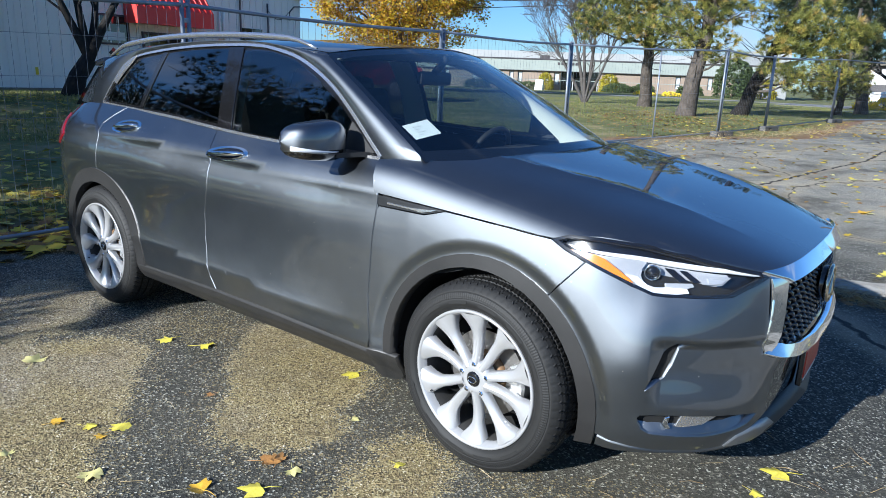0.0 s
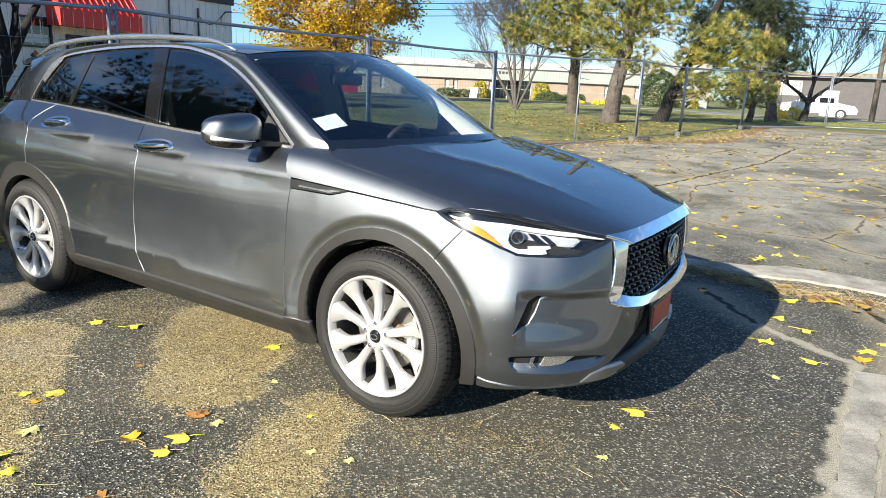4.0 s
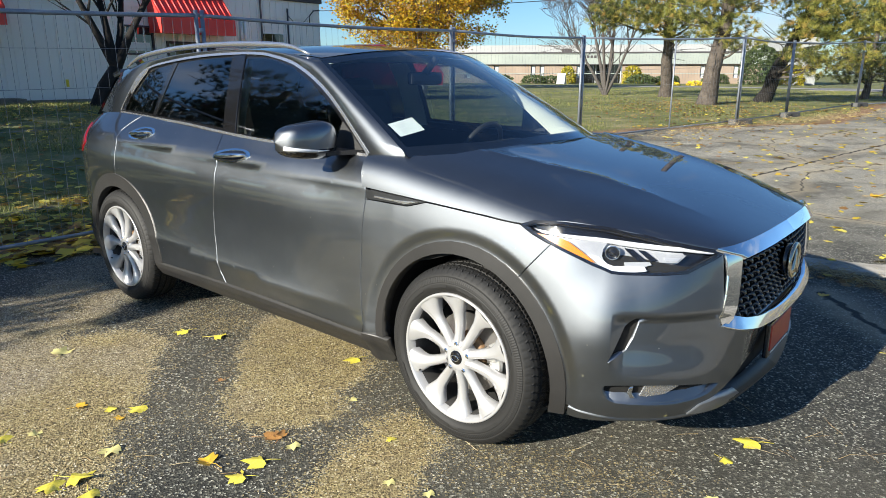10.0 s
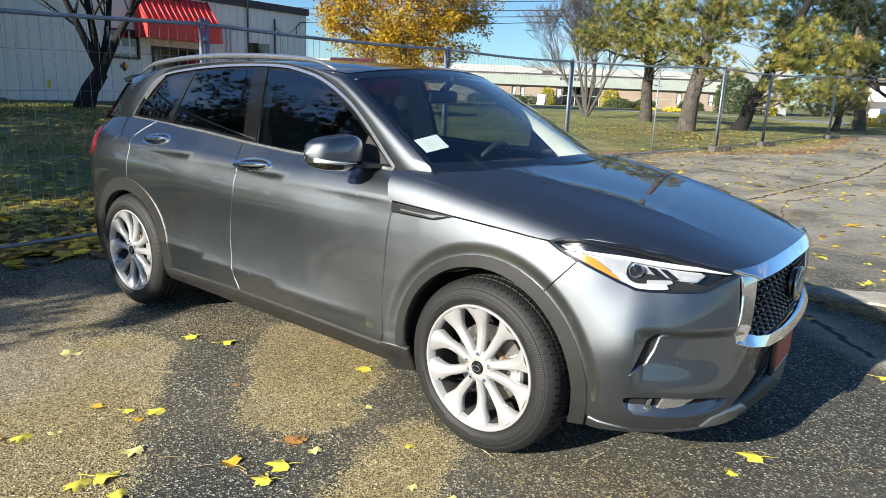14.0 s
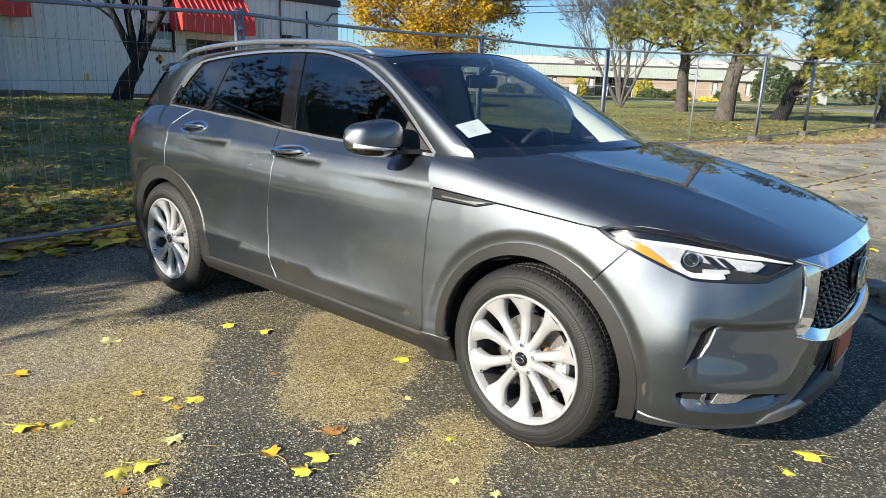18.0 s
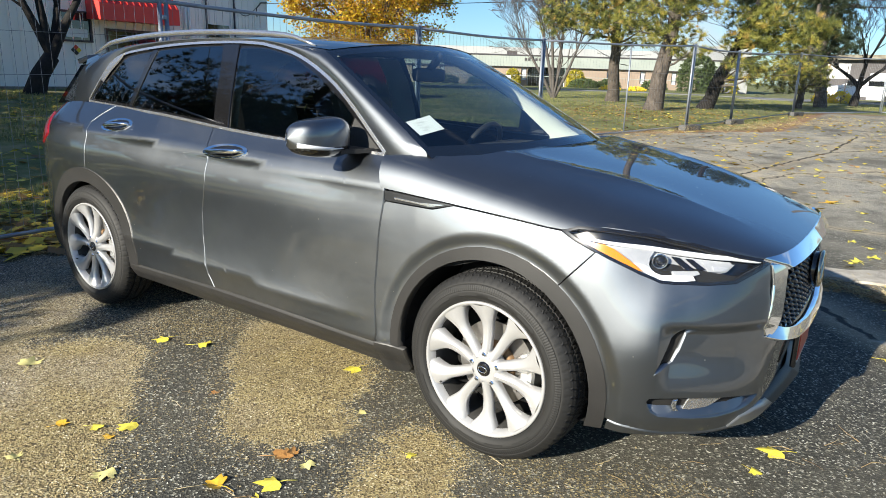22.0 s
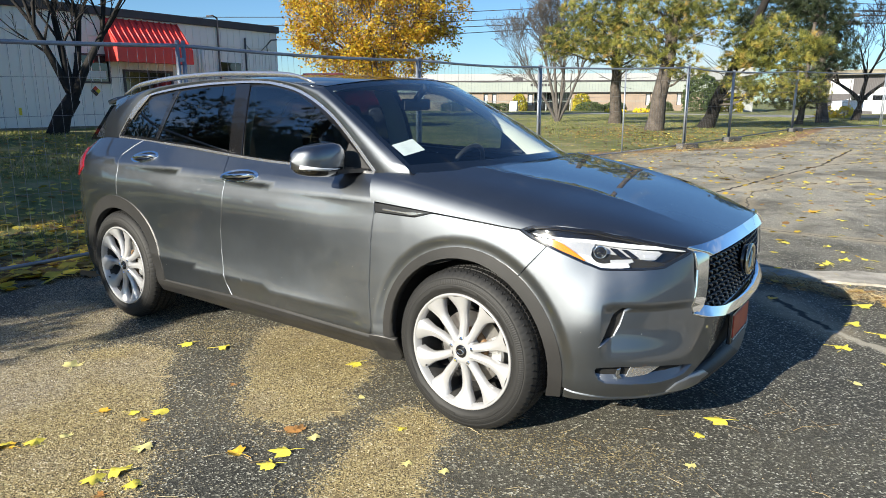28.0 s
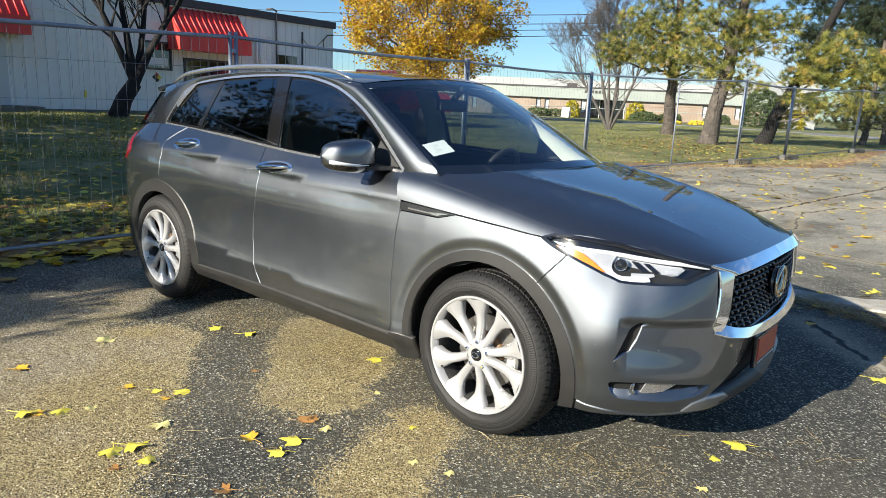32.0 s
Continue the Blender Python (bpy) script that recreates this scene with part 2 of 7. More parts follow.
WHITEROOF = grainy("white_roof_band", (0.32, 0.335, 0.335), (0.39, 0.40, 0.395), 0.5, 0.7)
BARK = grainy("grey_bark", (0.07, 0.058, 0.048), (0.17, 0.145, 0.12), 7, 0.9, fine=30, relief=0.8, dist=0.03)
PINEBARK = grainy("scaly_pine_bark", (0.028, 0.023, 0.020), (0.15, 0.125, 0.105), 5, 0.92, fine=16, relief=1.0, dist=0.05)
TWIG = grainy("bare_twig", (0.10, 0.085, 0.075), (0.20, 0.175, 0.155), 9, 0.9)
GREYTWIG = grainy("grey_twig_bark", (0.045, 0.040, 0.037), (0.125, 0.112, 0.102), 9, 0.9, fine=30, relief=0.6, dist=0.02)
HEDGE = grainy("hedge_leaf", (0.035, 0.06, 0.02), (0.08, 0.11, 0.035), 6, 0.7)
FLOWER = grainy("yellow_flower", (0.75, 0.52, 0.02), (0.85, 0.66, 0.05), 9, 0.6)
WHITEPAINT = shader("white_car_paint", (0.72, 0.73, 0.74), 0.3, 0.0, Coat_Weight=1.0)
REDPAINT = shader("red_truck_paint", (0.30, 0.012, 0.016), 0.35, 0.0, Coat_Weight=1.0)
ROADMAT = grainy("grey_road_asphalt", (0.16, 0.16, 0.165), (0.23, 0.23, 0.23), 1.5, 0.85, fine=40)
CABLE = shader("black_cable", (0.02, 0.02, 0.02), 0.6)
HAZARD_BLACK = shader("sign_black", (0.02, 0.02, 0.02), 0.5)
HAZARD_RED = shader("sign_red", (0.5, 0.05, 0.02), 0.5)
HAZARD_YELLOW = shader("sign_yellow", (0.75, 0.6, 0.03), 0.5)


def leafy(name, stops, rough=0.55, trans=0.35):
    """Leaf colours that vary from leaf to leaf."""
    m = shader(name, stops[0][1], rough)
    g = m.node_tree.nodes.new("ShaderNodeNewGeometry")
    col = ramp(m, g.outputs["Random Per Island"], stops)
    p = m.node_tree.nodes["Principled BSDF"]
    wire(m, col, p.inputs["Base Color"])
    tr = m.node_tree.nodes.new("ShaderNodeBsdfTranslucent")
    wire(m, col, tr.inputs["Color"])
    mx = m.node_tree.nodes.new("ShaderNodeMixShader")
    mx.inputs[0].default_value = trans
    wire(m, p.outputs[0], mx.inputs[1])
    wire(m, tr.outputs[0], mx.inputs[2])
    wire(m, mx.outputs[0], m.node_tree.nodes["Material Output"].inputs["Surface"])
    return m


MAPLE = leafy("golden_maple_leaf", [(0.0, (0.16, 0.08, 0.03)), (0.3, (0.42, 0.21, 0.02)), (0.6, (0.62, 0.38, 0.02)), (0.85, (0.62, 0.48, 0.04)), (1.0, (0.26, 0.27, 0.05))], 0.55, 0.35)
PINE = leafy("pine_needle", [(0.0, (0.045, 0.062, 0.02)), (0.35, (0.14, 0.16, 0.042)), (0.7, (0.30, 0.30, 0.07)), (0.9, (0.44, 0.39, 0.09)), (1.0, (0.46, 0.30, 0.10))], 0.5, 0.2)
DARKPINE = leafy("dark_pine_needle", [(0.0, (0.018, 0.030, 0.016)), (0.6, (0.04, 0.06, 0.028)), (1.0, (0.075, 0.09, 0.04))], 0.5, 0.2)
GRASS = leafy("grass_blade", [(0.0, (0.09, 0.13, 0.03)), (0.4, (0.20, 0.23, 0.06)), (0.7, (0.30, 0.28, 0.10)), (1.0, (0.38, 0.33, 0.16))], 0.6, 0.3)
STRAW = leafy("dry_straw_stalk", [(0.0, (0.20, 0.12, 0.05)), (0.5, (0.42, 0.31, 0.15)), (1.0, (0.62, 0.54, 0.34))], 0.7, 0.1)
GRIT = leafy("loose_grit", [(0.0, (0.07, 0.055, 0.032)), (0.4, (0.24, 0.19, 0.095)), (0.8, (0.42, 0.345, 0.185)), (0.94, (0.52, 0.45, 0.30)), (1.0, (0.72, 0.68, 0.58))], 0.85, 0.0)
BROWNLITTER = leafy("brown_leaf_mix", [(0.0, (0.12, 0.06, 0.03)), (0.5, (0.30, 0.17, 0.06)), (0.85, (0.45, 0.30, 0.09)), (1.0, (0.68, 0.55, 0.08))], 0.7, 0.2)
LITTER = leafy("fallen_leaf_mix", [(0.0, (0.22, 0.11, 0.04)), (0.35, (0.50, 0.33, 0.05)), (0.7, (0.72, 0.56, 0.05)), (1.0, (0.75, 0.68, 0.16))], 0.6, 0.3)


def fallen(name, a, b):
    m = grainy(name, a, b, 14, 0.5, fine=120, relief=0.3, dist=0.002)
    return m


LEAF_YELLOW = fallen("yellow_fallen_leaf", (0.66, 0.54, 0.035), (0.80, 0.72, 0.13))
LEAF_PALE = fallen("pale_fallen_leaf", (0.62, 0.56, 0.20), (0.74, 0.68, 0.30))
LEAF_BROWN = fallen("brown_fallen_leaf", (0.26, 0.11, 0.035), (0.46, 0.24, 0.06))
LEAF_ORANGE = fallen("orange_fallen_leaf", (0.62, 0.34, 0.02), (0.72, 0.46, 0.05))


# banks of swept sand on the lot: a line from (x, y) to (x, y) and a half width
SAND = [(-2.08, -1.50, -0.75, -2.52, 0.38), (-3.0, -1.95, -1.3, -3.0, 0.70), (-3.4, -1.05, -2.7, -1.30, 0.22), (-1.50, -0.52, -0.84, -1.15, 0.28), (-1.15, -0.55, -0.95, -0.85, 0.24), (-0.20, -1.02, -0.02, -1.58, 0.19), (-0.55, -2.6, 0.0, -2.9, 0.2)]
# thin drifts of grit: the same
FILM = [(0.15, -0.95, 0.75, -0.72, 0.16), (-0.1, -1.9, 0.5, -1.5, 0.25), (-2.6, -0.9, -1.9, -0.75, 0.3), (-3.8, -0.6, -2.9, -0.7, 0.5)]
# long cracks of the old lot
CRACKS = [(-1.3, 4.7, -0.92, 6.9), (-0.92, 6.9, -0.40, 9.2), (-0.40, 9.2, 0.05, 11.0), (0.05, 11.0, 0.25, 14.6), (0.05, 11.0, 1.1, 12.4), (1.1, 12.4, 2.6, 14.2), (1.24, 1.58, 0.75, 2.2), (2.0, 1.2, 2.1, 1.9), (2.1, 1.9, 1.8, 2.5)]
# joints packed with pale sand
SEAMS = [(1.735, -1.6, 1.75, 0.05), (1.75, 0.05, 1.795, 1.2), (1.795, 1.2, 1.50, 1.40), (1.50, 1.40, 1.24, 1.58), (1.90, -1.5, 1.93, 0.2), (1.93, 0.2, 2.0, 1.2)]


def ground_material():
    m = shader("lot_asphalt_and_grass", (0.06, 0.06, 0.06), 0.85)
    p = m.node_tree.nodes["Principled BSDF"]
    v = coords(m)
    sep = m.node_tree.nodes.new("ShaderNodeSeparateXYZ")
    wire(m, v, sep.inputs[0])
    x, y = sep.outputs["X"], sep.outputs["Y"]
    flat = m.node_tree.nodes.new("ShaderNodeCombineXYZ")
    wire(m, x, flat.inputs["X"])
    wire(m, y, flat.inputs["Y"])

    def vec(op, one, two, out="Vector"):
        n = m.node_tree.nodes.new("ShaderNodeVectorMath")
        n.operation = op
        for i, v3 in enumerate((one, two)):
            if isinstance(v3, tuple):
                n.inputs[i].default_value = v3
            elif v3 is not None:
                wire(m, v3, n.inputs[i])
        return n.outputs[out]

    def along(at, x0, y0, x1, y1):
        """Distance from a line between two points."""
        d, ln = (x1 - x0, y1 - y0, 0.0), (x1 - x0) ** 2 + (y1 - y0) ** 2
        rel = vec("SUBTRACT", at, (x0, y0, 0.0))
        h = calc(m, "MINIMUM", calc(m, "MAXIMUM", calc(m, "DIVIDE", vec("DOT_PRODUCT", rel, d, "Value"), ln), 0.0), 1.0)
        n = m.node_tree.nodes.new("ShaderNodeVectorMath")
        n.operation = "SCALE"
        n.inputs[0].default_value = d
        wire(m, h, n.inputs["Scale"])
        return vec("LENGTH", vec("SUBTRACT", rel, n.outputs[0]), None, "Value")

    def bank(at, lines):
        best = None
        for x0, y0, x1, y1, half in lines:
            d = calc(m, "SUBTRACT", half, along(at, x0, y0, x1, y1))
            best = d if best is None else calc(m, "MAXIMUM", best, d)
        return best

    wob = calc(m, "ADD", calc(m, "MULTIPLY", calc(m, "SUBTRACT", noise_of(m, v, 2.6, 3, 0.6), 0.5), 0.34), calc(m, "MULTIPLY", calc(m, "SUBTRACT", noise_of(m, v, 14.0, 4, 0.7), 0.5), 0.16))
    sand = calc(m, "ADD", bank(flat.outputs[0], SAND), wob)
    film = calc(m, "ADD", bank(flat.outputs[0], FILM), calc(m, "MULTIPLY", wob, 1.6))
    jag = node(m, "ShaderNodeTexNoise", Scale=7.0, Detail=5.0)
    wire(m, v, jag.inputs["Vector"])
    small = m.node_tree.nodes.new("ShaderNodeVectorMath")
    small.operation = "SCALE"
    small.inputs["Scale"].default_value = 0.16
    wire(m, vec("SUBTRACT", jag.outputs["Color"], (0.5, 0.5, 0.5)), small.inputs[0])
    bent = vec("MULTIPLY", vec("ADD", flat.outputs[0], small.outputs[0]), (1.0, 1.0, 0.0))
    seam = calc(m, "MULTIPLY", bank(bent, [(*c, 0.0) for c in SEAMS]), -1.0)
    split = calc(m, "MULTIPLY", bank(bent, [(*c, 0.0) for c in CRACKS]), -1.0)
    # aggregate of the worn asphalt
    vor = node(m, "ShaderNodeTexVoronoi", Scale=130.0)
    wire(m, v, vor.inputs["Vector"])
    sp = m.node_tree.nodes.new("ShaderNodeSeparateXYZ")
    wire(m, vor.outputs["Color"], sp.inputs[0])
    stone = ramp(m, sp.outputs["X"], [(0.0, (0.018, 0.018, 0.015)), (0.42, (0.040, 0.040, 0.033)), (0.74, (0.085, 0.083, 0.066)), (0.88, (0.17, 0.165, 0.13)), (0.945, (0.36, 0.35, 0.28)), (1.0, (0.62, 0.61, 0.53))])
    worn = noise_of(m, v, 0.55, 6, 0.6)
    far_lot = ramp(m, calc(m, "ADD", calc(m, "MULTIPLY", y, 0.09), calc(m, "MULTIPLY", worn, 0.9)), [(0.62, (0, 0, 0)), (1.0, (1, 1, 1))])
    old = mixed(m, 0.62, stone, ramp(m, noise_of(m, v, 45.0, 3), [(0.3, (0.33, 0.315, 0.265)), (0.7, (0.68, 0.64, 0.54))]))
    blot = noise_of(m, v, 0.9, 7, 0.68, 0.6)
    old = mixed(m, ramp(m, blot, [(0.38, (1, 1, 1)), (0.52, (0, 0, 0))]), old, (0.13, 0.12, 0.095))
    old = mixed(m, ramp(m, blot, [(0.54, (0, 0, 0)), (0.68, (0.8, 0.8, 0.8))]), old, (0.58, 0.50, 0.36))
    asphalt = mixed(m, calc(m, "MULTIPLY", far_lot, 0.85), stone, old)
    asphalt = mixed(m, calc(m, "MULTIPLY", ramp(m, worn, [(0.42, (0, 0, 0)), (0.72, (1, 1, 1))]), 0.35), asphalt, (0.19, 0.170, 0.120))
    # cracks with sand in them
    warp = m.node_tree.nodes.new("ShaderNodeVectorMath")
    warp.operation = "ADD"
    wn2 = node(m, "ShaderNodeTexNoise", Scale=0.9, Detail=5.0)
    wire(m, v, wn2.inputs["Vector"])
    sc = m.node_tree.nodes.new("ShaderNodeVectorMath")
    sc.operation = "SCALE"
    sc.inputs["Scale"].default_value = 1.1
    wire(m, wn2.outputs["Color"], sc.inputs[0])
    wire(m, v, warp.inputs[0])
    wire(m, sc.outputs[0], warp.inputs[1])
    cr = node(m, "ShaderNodeTexVoronoi", Scale=0.34)
    cr.feature = "DISTANCE_TO_EDGE"
    wire(m, warp.outputs[0], cr.inputs["Vector"])
    crack = ramp(m, cr.outputs["Distance"], [(0.0022, (1, 1, 1)), (0.0065, (0, 0, 0))])
    north = ramp(m, calc(m, "MULTIPLY", calc(m, "ADD", y, -2.4), 1.2), [(0.0, (0, 0, 0)), (1.0, (1, 1, 1))])
    dustc = ramp(m, cr.outputs["Distance"], [(0.0, (1, 1, 1)), (0.06, (0, 0, 0))])
    asphalt = mixed(m, calc(m, "MULTIPLY", calc(m, "MULTIPLY", dustc, north), 0.55), asphalt, (0.46, 0.38, 0.25))
    asphalt = mixed(m, calc(m, "MULTIPLY", crack, north), asphalt, (0.05, 0.045, 0.035))
    asphalt = mixed(m, calc(m, "MULTIPLY", ramp(m, split, [(0.03, (1, 1, 1)), (0.24, (0, 0, 0))]), 0.55), asphalt, (0.46, 0.39, 0.27))
    asphalt = mixed(m, ramp(m, split, [(0.016, (1, 1, 1)), (0.034, (0, 0, 0))]), asphalt, (0.035, 0.030, 0.024))
    asphalt = mixed(m, calc(m, "MULTIPLY", ramp(m, seam, [(0.022, (1, 1, 1)), (0.05, (0, 0, 0))]), 0.8), asphalt, (0.46, 0.42, 0.33))
    vg = node(m, "ShaderNodeTexVoronoi", Scale=150.0)
    wire(m, v, vg.inputs["Vector"])
    sg = m.node_tree.nodes.new("ShaderNodeSeparateXYZ")
    wire(m, vg.outputs["Color"], sg.inputs[0])
    grit = sg.outputs["X"]
    sandcol = ramp(m, grit, [(0.0, (0.045, 0.033, 0.015)), (0.22, (0.17, 0.128, 0.055)), (0.55, (0.35, 0.275, 0.125)), (0.85, (0.46, 0.375, 0.18)), (0.95, (0.58, 0.50, 0.28)), (1.0, (0.72, 0.66, 0.48))])
    sandcol = mixed(m, ramp(m, noise_of(m, v, 5.0, 6, 0.7), [(0.46, (0, 0, 0)), (0.70, (0.5, 0.5, 0.5))]), sandcol, (0.15, 0.115, 0.065))
    greyed = calc(m, "MULTIPLY", ramp(m, calc(m, "ADD", noise_of(m, v, 1.3, 4, 0.6), calc(m, "MULTIPLY", x, -0.10)), [(0.62, (0, 0, 0)), (0.84, (1, 1, 1))]), 0.6)
    sandcol = mixed(m, greyed, sandcol, ramp(m, grit, [(0.0, (0.08, 0.065, 0.05)), (0.5, (0.30, 0.26, 0.20)), (0.92, (0.46, 0.41, 0.34)), (1.0, (0.75, 0.71, 0.64))]))
    scatter = calc(m, "MULTIPLY", calc(m, "SUBTRACT", grit, 0.5), 0.10)
    smask = ramp(m, calc(m, "ADD", sand, scatter), [(0.0, (0, 0, 0)), (0.03, (1, 1, 1))])
    strewn = ramp(m, calc(m, "ADD", calc(m, "MAXIMUM", calc(m, "MULTIPLY", film, 1.2), calc(m, "ADD", sand, 0.10)), calc(m, "MULTIPLY", calc(m, "SUBTRACT", sg.outputs["Y"], 0.86), 0.9)), [(0.0, (0, 0, 0)), (0.03, (1, 1, 1))])
    smask = calc(m, "MAXIMUM", smask, calc(m, "MULTIPLY", strewn, 0.8))
    lot = mixed(m, smask, asphalt, sandcol)
    # bare earth and grass beyond the fence
    edge = calc(m, "ADD", calc(m, "MULTIPLY", calc(m, "SUBTRACT", noise_of(m, v, 0.8, 6), 0.5), 1.6), 0.0)
    left = calc(m, "SUBTRACT", -4.35, calc(m, "ADD", x, edge))
    # the lot ends along a line that bends with the fence
    yl = calc(m, "SUBTRACT", calc(m, "ADD", y, edge), calc(m, "ADD", 15.6, calc(m, "MULTIPLY", x, 1.15)))
    back = calc(m, "SUBTRACT", calc(m, "ADD", y, edge), 23.0)
    beyond = calc(m, "MAXIMUM", left, back)
    beyond = calc(m, "MAXIMUM", beyond, calc(m, "MINIMUM", yl, calc(m, "SUBTRACT", -0.8, x)))
    gmask = ramp(m, beyond, [(0.35, (0, 0, 0)), (0.55, (1, 1, 1))])
    turf = ramp(m, noise_of(m, v, 1.1, 7, 0.7), [(0.30, (0.07, 0.10, 0.025)), (0.5, (0.16, 0.175, 0.05)), (0.64, (0.30, 0.26, 0.12)), (0.8, (0.36, 0.26, 0.14))])
    earth = ramp(m, noise_of(m, v, 2.4, 6, 0.7), [(0.35, (0.16, 0.085, 0.045)), (0.6, (0.30, 0.18, 0.10)), (0.75, (0.36, 0.26, 0.15))])
    emask = ramp(m, calc(m, "SUBTRACT", 1.6, beyond), [(0.0, (0, 0, 0)), (0.9, (1, 1, 1))])
    soil = mixed(m, emask, turf, earth)
    col = mixed(m, gmask, lot, soil)
    wire(m, col, p.inputs["Base Color"])
    h = calc(m, "ADD", calc(m, "MULTIPLY", vor.outputs["Distance"], 0.6), calc(m, "MULTIPLY", grit, 0.8))
    bump(m, h, 0.8, 0.008)
    return m


GROUND = ground_material()


# ---- mesh helpers
def mesh_object(name, verts, faces, mat, parent=None, label="", smooth=False):
    me = bpy.data.meshes.new(name)
    me.from_pydata([tuple(v) for v in verts], [], faces)
    me.materials.append(mat)
    if smooth:
        me.polygons.foreach_set("use_smooth", [True] * len(me.polygons))
    ob = new(name, me)
    if parent:
        ob.parent = parent
    if label:
        ob["label"] = label
    return ob


def part(name, bm, mat, parent=None, label="", smooth=False):
    me = bpy.data.meshes.new(name)
    bm.to_mesh(me)
    bm.free()
    me.materials.append(mat)
    if smooth:
        me.polygons.foreach_set("use_smooth", [True] * len(me.polygons))
    ob = new(name, me)
    if parent:
        ob.parent = parent
    if label:
        ob["label"] = label
    return ob


def add_box(bm, lo, hi, bevel=0.0):
    c = [(a + b) / 2 for a, b in zip(lo, hi)]
    s = [max(b - a, 1e-4) for a, b in zip(lo, hi)]
    r = bmesh.ops.create_cube(bm, size=1, matrix=Matrix.LocRotScale(c, None, s))
    if bevel:
        es = {e for v in r["verts"] for e in v.link_edges}
        bmesh.ops.bevel(bm, geom=list(es), offset=bevel, segments=2, affect="EDGES", profile=0.6)
    return r["verts"]


def box(name, lo, hi, mat, parent=None, label="", bevel=0.0, m=None):
    bm = bmesh.new()
    add_box(bm, lo, hi, bevel)
    if m:
        bmesh.ops.transform(bm, matrix=m, verts=bm.verts)
    return part(name, bm, mat, parent, label)


def tube(points, radius, sides=8, closed=False, caps=True):
    """Verts and faces of a tube along points; radius is one number or one for each point."""
    pts = [Vector(p) for p in points]
    n = len(pts)
    rad = radius if isinstance(radius, (list, tuple)) else [radius] * n
    verts, faces = [], []
    up = Vector((0.13, 0.21, 0.97))
    for i, p in enumerate(pts):
        a, b = pts[(i - 1) % n if closed else max(i - 1, 0)], pts[(i + 1) % n if closed else min(i + 1, n - 1)]
        d = (b - a).normalized()
        s = d.cross(up)
        if s.length < 0.05:
            s = d.cross(Vector((1, 0, 0)))
        s.normalize()
        t = s.cross(d)
        for k in range(sides):
            ang = 2 * math.pi * k / sides
            verts.append(p + (s * math.cos(ang) + t * math.sin(ang)) * rad[i])
    for i in range(n if closed else n - 1):
        j = (i + 1) % n
        for k in range(sides):
            l = (k + 1) % sides
            faces.append((i * sides + k, j * sides + k, j * sides + l, i * sides + l))
    if caps and not closed:
        faces.append(tuple(range(sides)))
        faces.append(tuple(reversed(range((n - 1) * sides, n * sides))))
    return verts, faces


def tube_part(name, points, radius, mat, parent=None, label="", sides=8, closed=False):
    v, f = tube(points, radius, sides, closed)
    return mesh_object(name, v, f, mat, parent, label, smooth=True)


def lathe(profile, steps, axis_at=(0, 0, 0), closed=False):
    """Turns (radius, y) pairs about the y axis."""
    verts, faces, n = [], [], len(profile)
    for k in range(steps):
        a = 2 * math.pi * k / steps
        for r, y in profile:
            verts.append((axis_at[0] + r * math.cos(a), axis_at[1] + y, axis_at[2] + r * math.sin(a)))
    for k in range(steps):
        l = (k + 1) % steps
        for i in range(n if closed else n - 1):
            j = (i + 1) % n
            faces.append((k * n + i, k * n + j, l * n + j, l * n + i))
    return verts, faces


def smoothstep(a, b, x):
    t = min(max((x - a) / (b - a), 0.0), 1.0)
    return t * t * (3 - 2 * t)


def empty(name, at=(0, 0, 0), label="", category="", group="", kind=""):
    e = new(name)
    e.location = at
    e.empty_display_size = 0.1
    return tagged(e, label, category, group, kind)


# ---- body surfaces of the car (x forward, z up, right side is -y)
PLAN = [(0.955, 0), (0.952, -0.2), (0.935, -0.42), (0.895, -0.58), (0.81, -0.72), (0.70, -0.815), (0.58, -0.875),
        (0.40, -0.905), (0.2, -0.918), (0, -0.925), (-0.4, -0.925), (-0.9, -0.925), (-1.4, -0.925), (-1.9, -0.925),
        (-2.4, -0.928), (-2.8, -0.93), (-3.1, -0.915), (-3.35, -0.875), (-3.55, -0.78), (-3.68, -0.62), (-3.74, -0.35), (-3.76, 0)]
ZK = [0.15, 0.25, 0.32, 0.40, 0.50, 0.60, 0.70, 0.80, 0.88, 0.95, 1.00, 1.06, 1.12, 1.20]
OFF = {}  # outward offsets of the flank at the heights ZK, by place round the car
OFF[0] = [-0.16, -0.07, -0.03, -0.03, -0.02, 0, 0, -0.005, -0.02, -0.05, -0.09, -0.14, -0.2, -0.3]
OFF[3] = [-0.15, -0.06, -0.03, -0.02, -0.01, 0, 0, -0.012, -0.03, -0.07, -0.11, -0.16, -0.22, -0.3]
OFF[5] = [-0.12, -0.05, -0.02, -0.01, 0, 0, -0.012, -0.04, -0.075, -0.12, -0.16, -0.2, -0.25, -0.3]
OFF[6] = [-0.10, -0.04, -0.014, -0.002, 0.010, 0.015, -0.002, -0.034, -0.064, -0.10, -0.135, -0.17, -0.21, -0.25]
OFF[7] = [-0.08, -0.03, -0.008, 0.004, 0.014, 0.014, 0.008, -0.004, -0.020, -0.042, -0.068, -0.12, -0.16, -0.2]
OFF[9] = [-0.09, -0.05, -0.02, -0.005, 0.002, 0.004, 0.000, -0.009, -0.020, -0.038, -0.056, -0.09, -0.13, -0.18]
OFF[10] = [-0.1, -0.06, -0.016, -0.008, -0.006, -0.007, -0.009, -0.010, -0.012, -0.018, -0.026, -0.07, -0.13, -0.19]
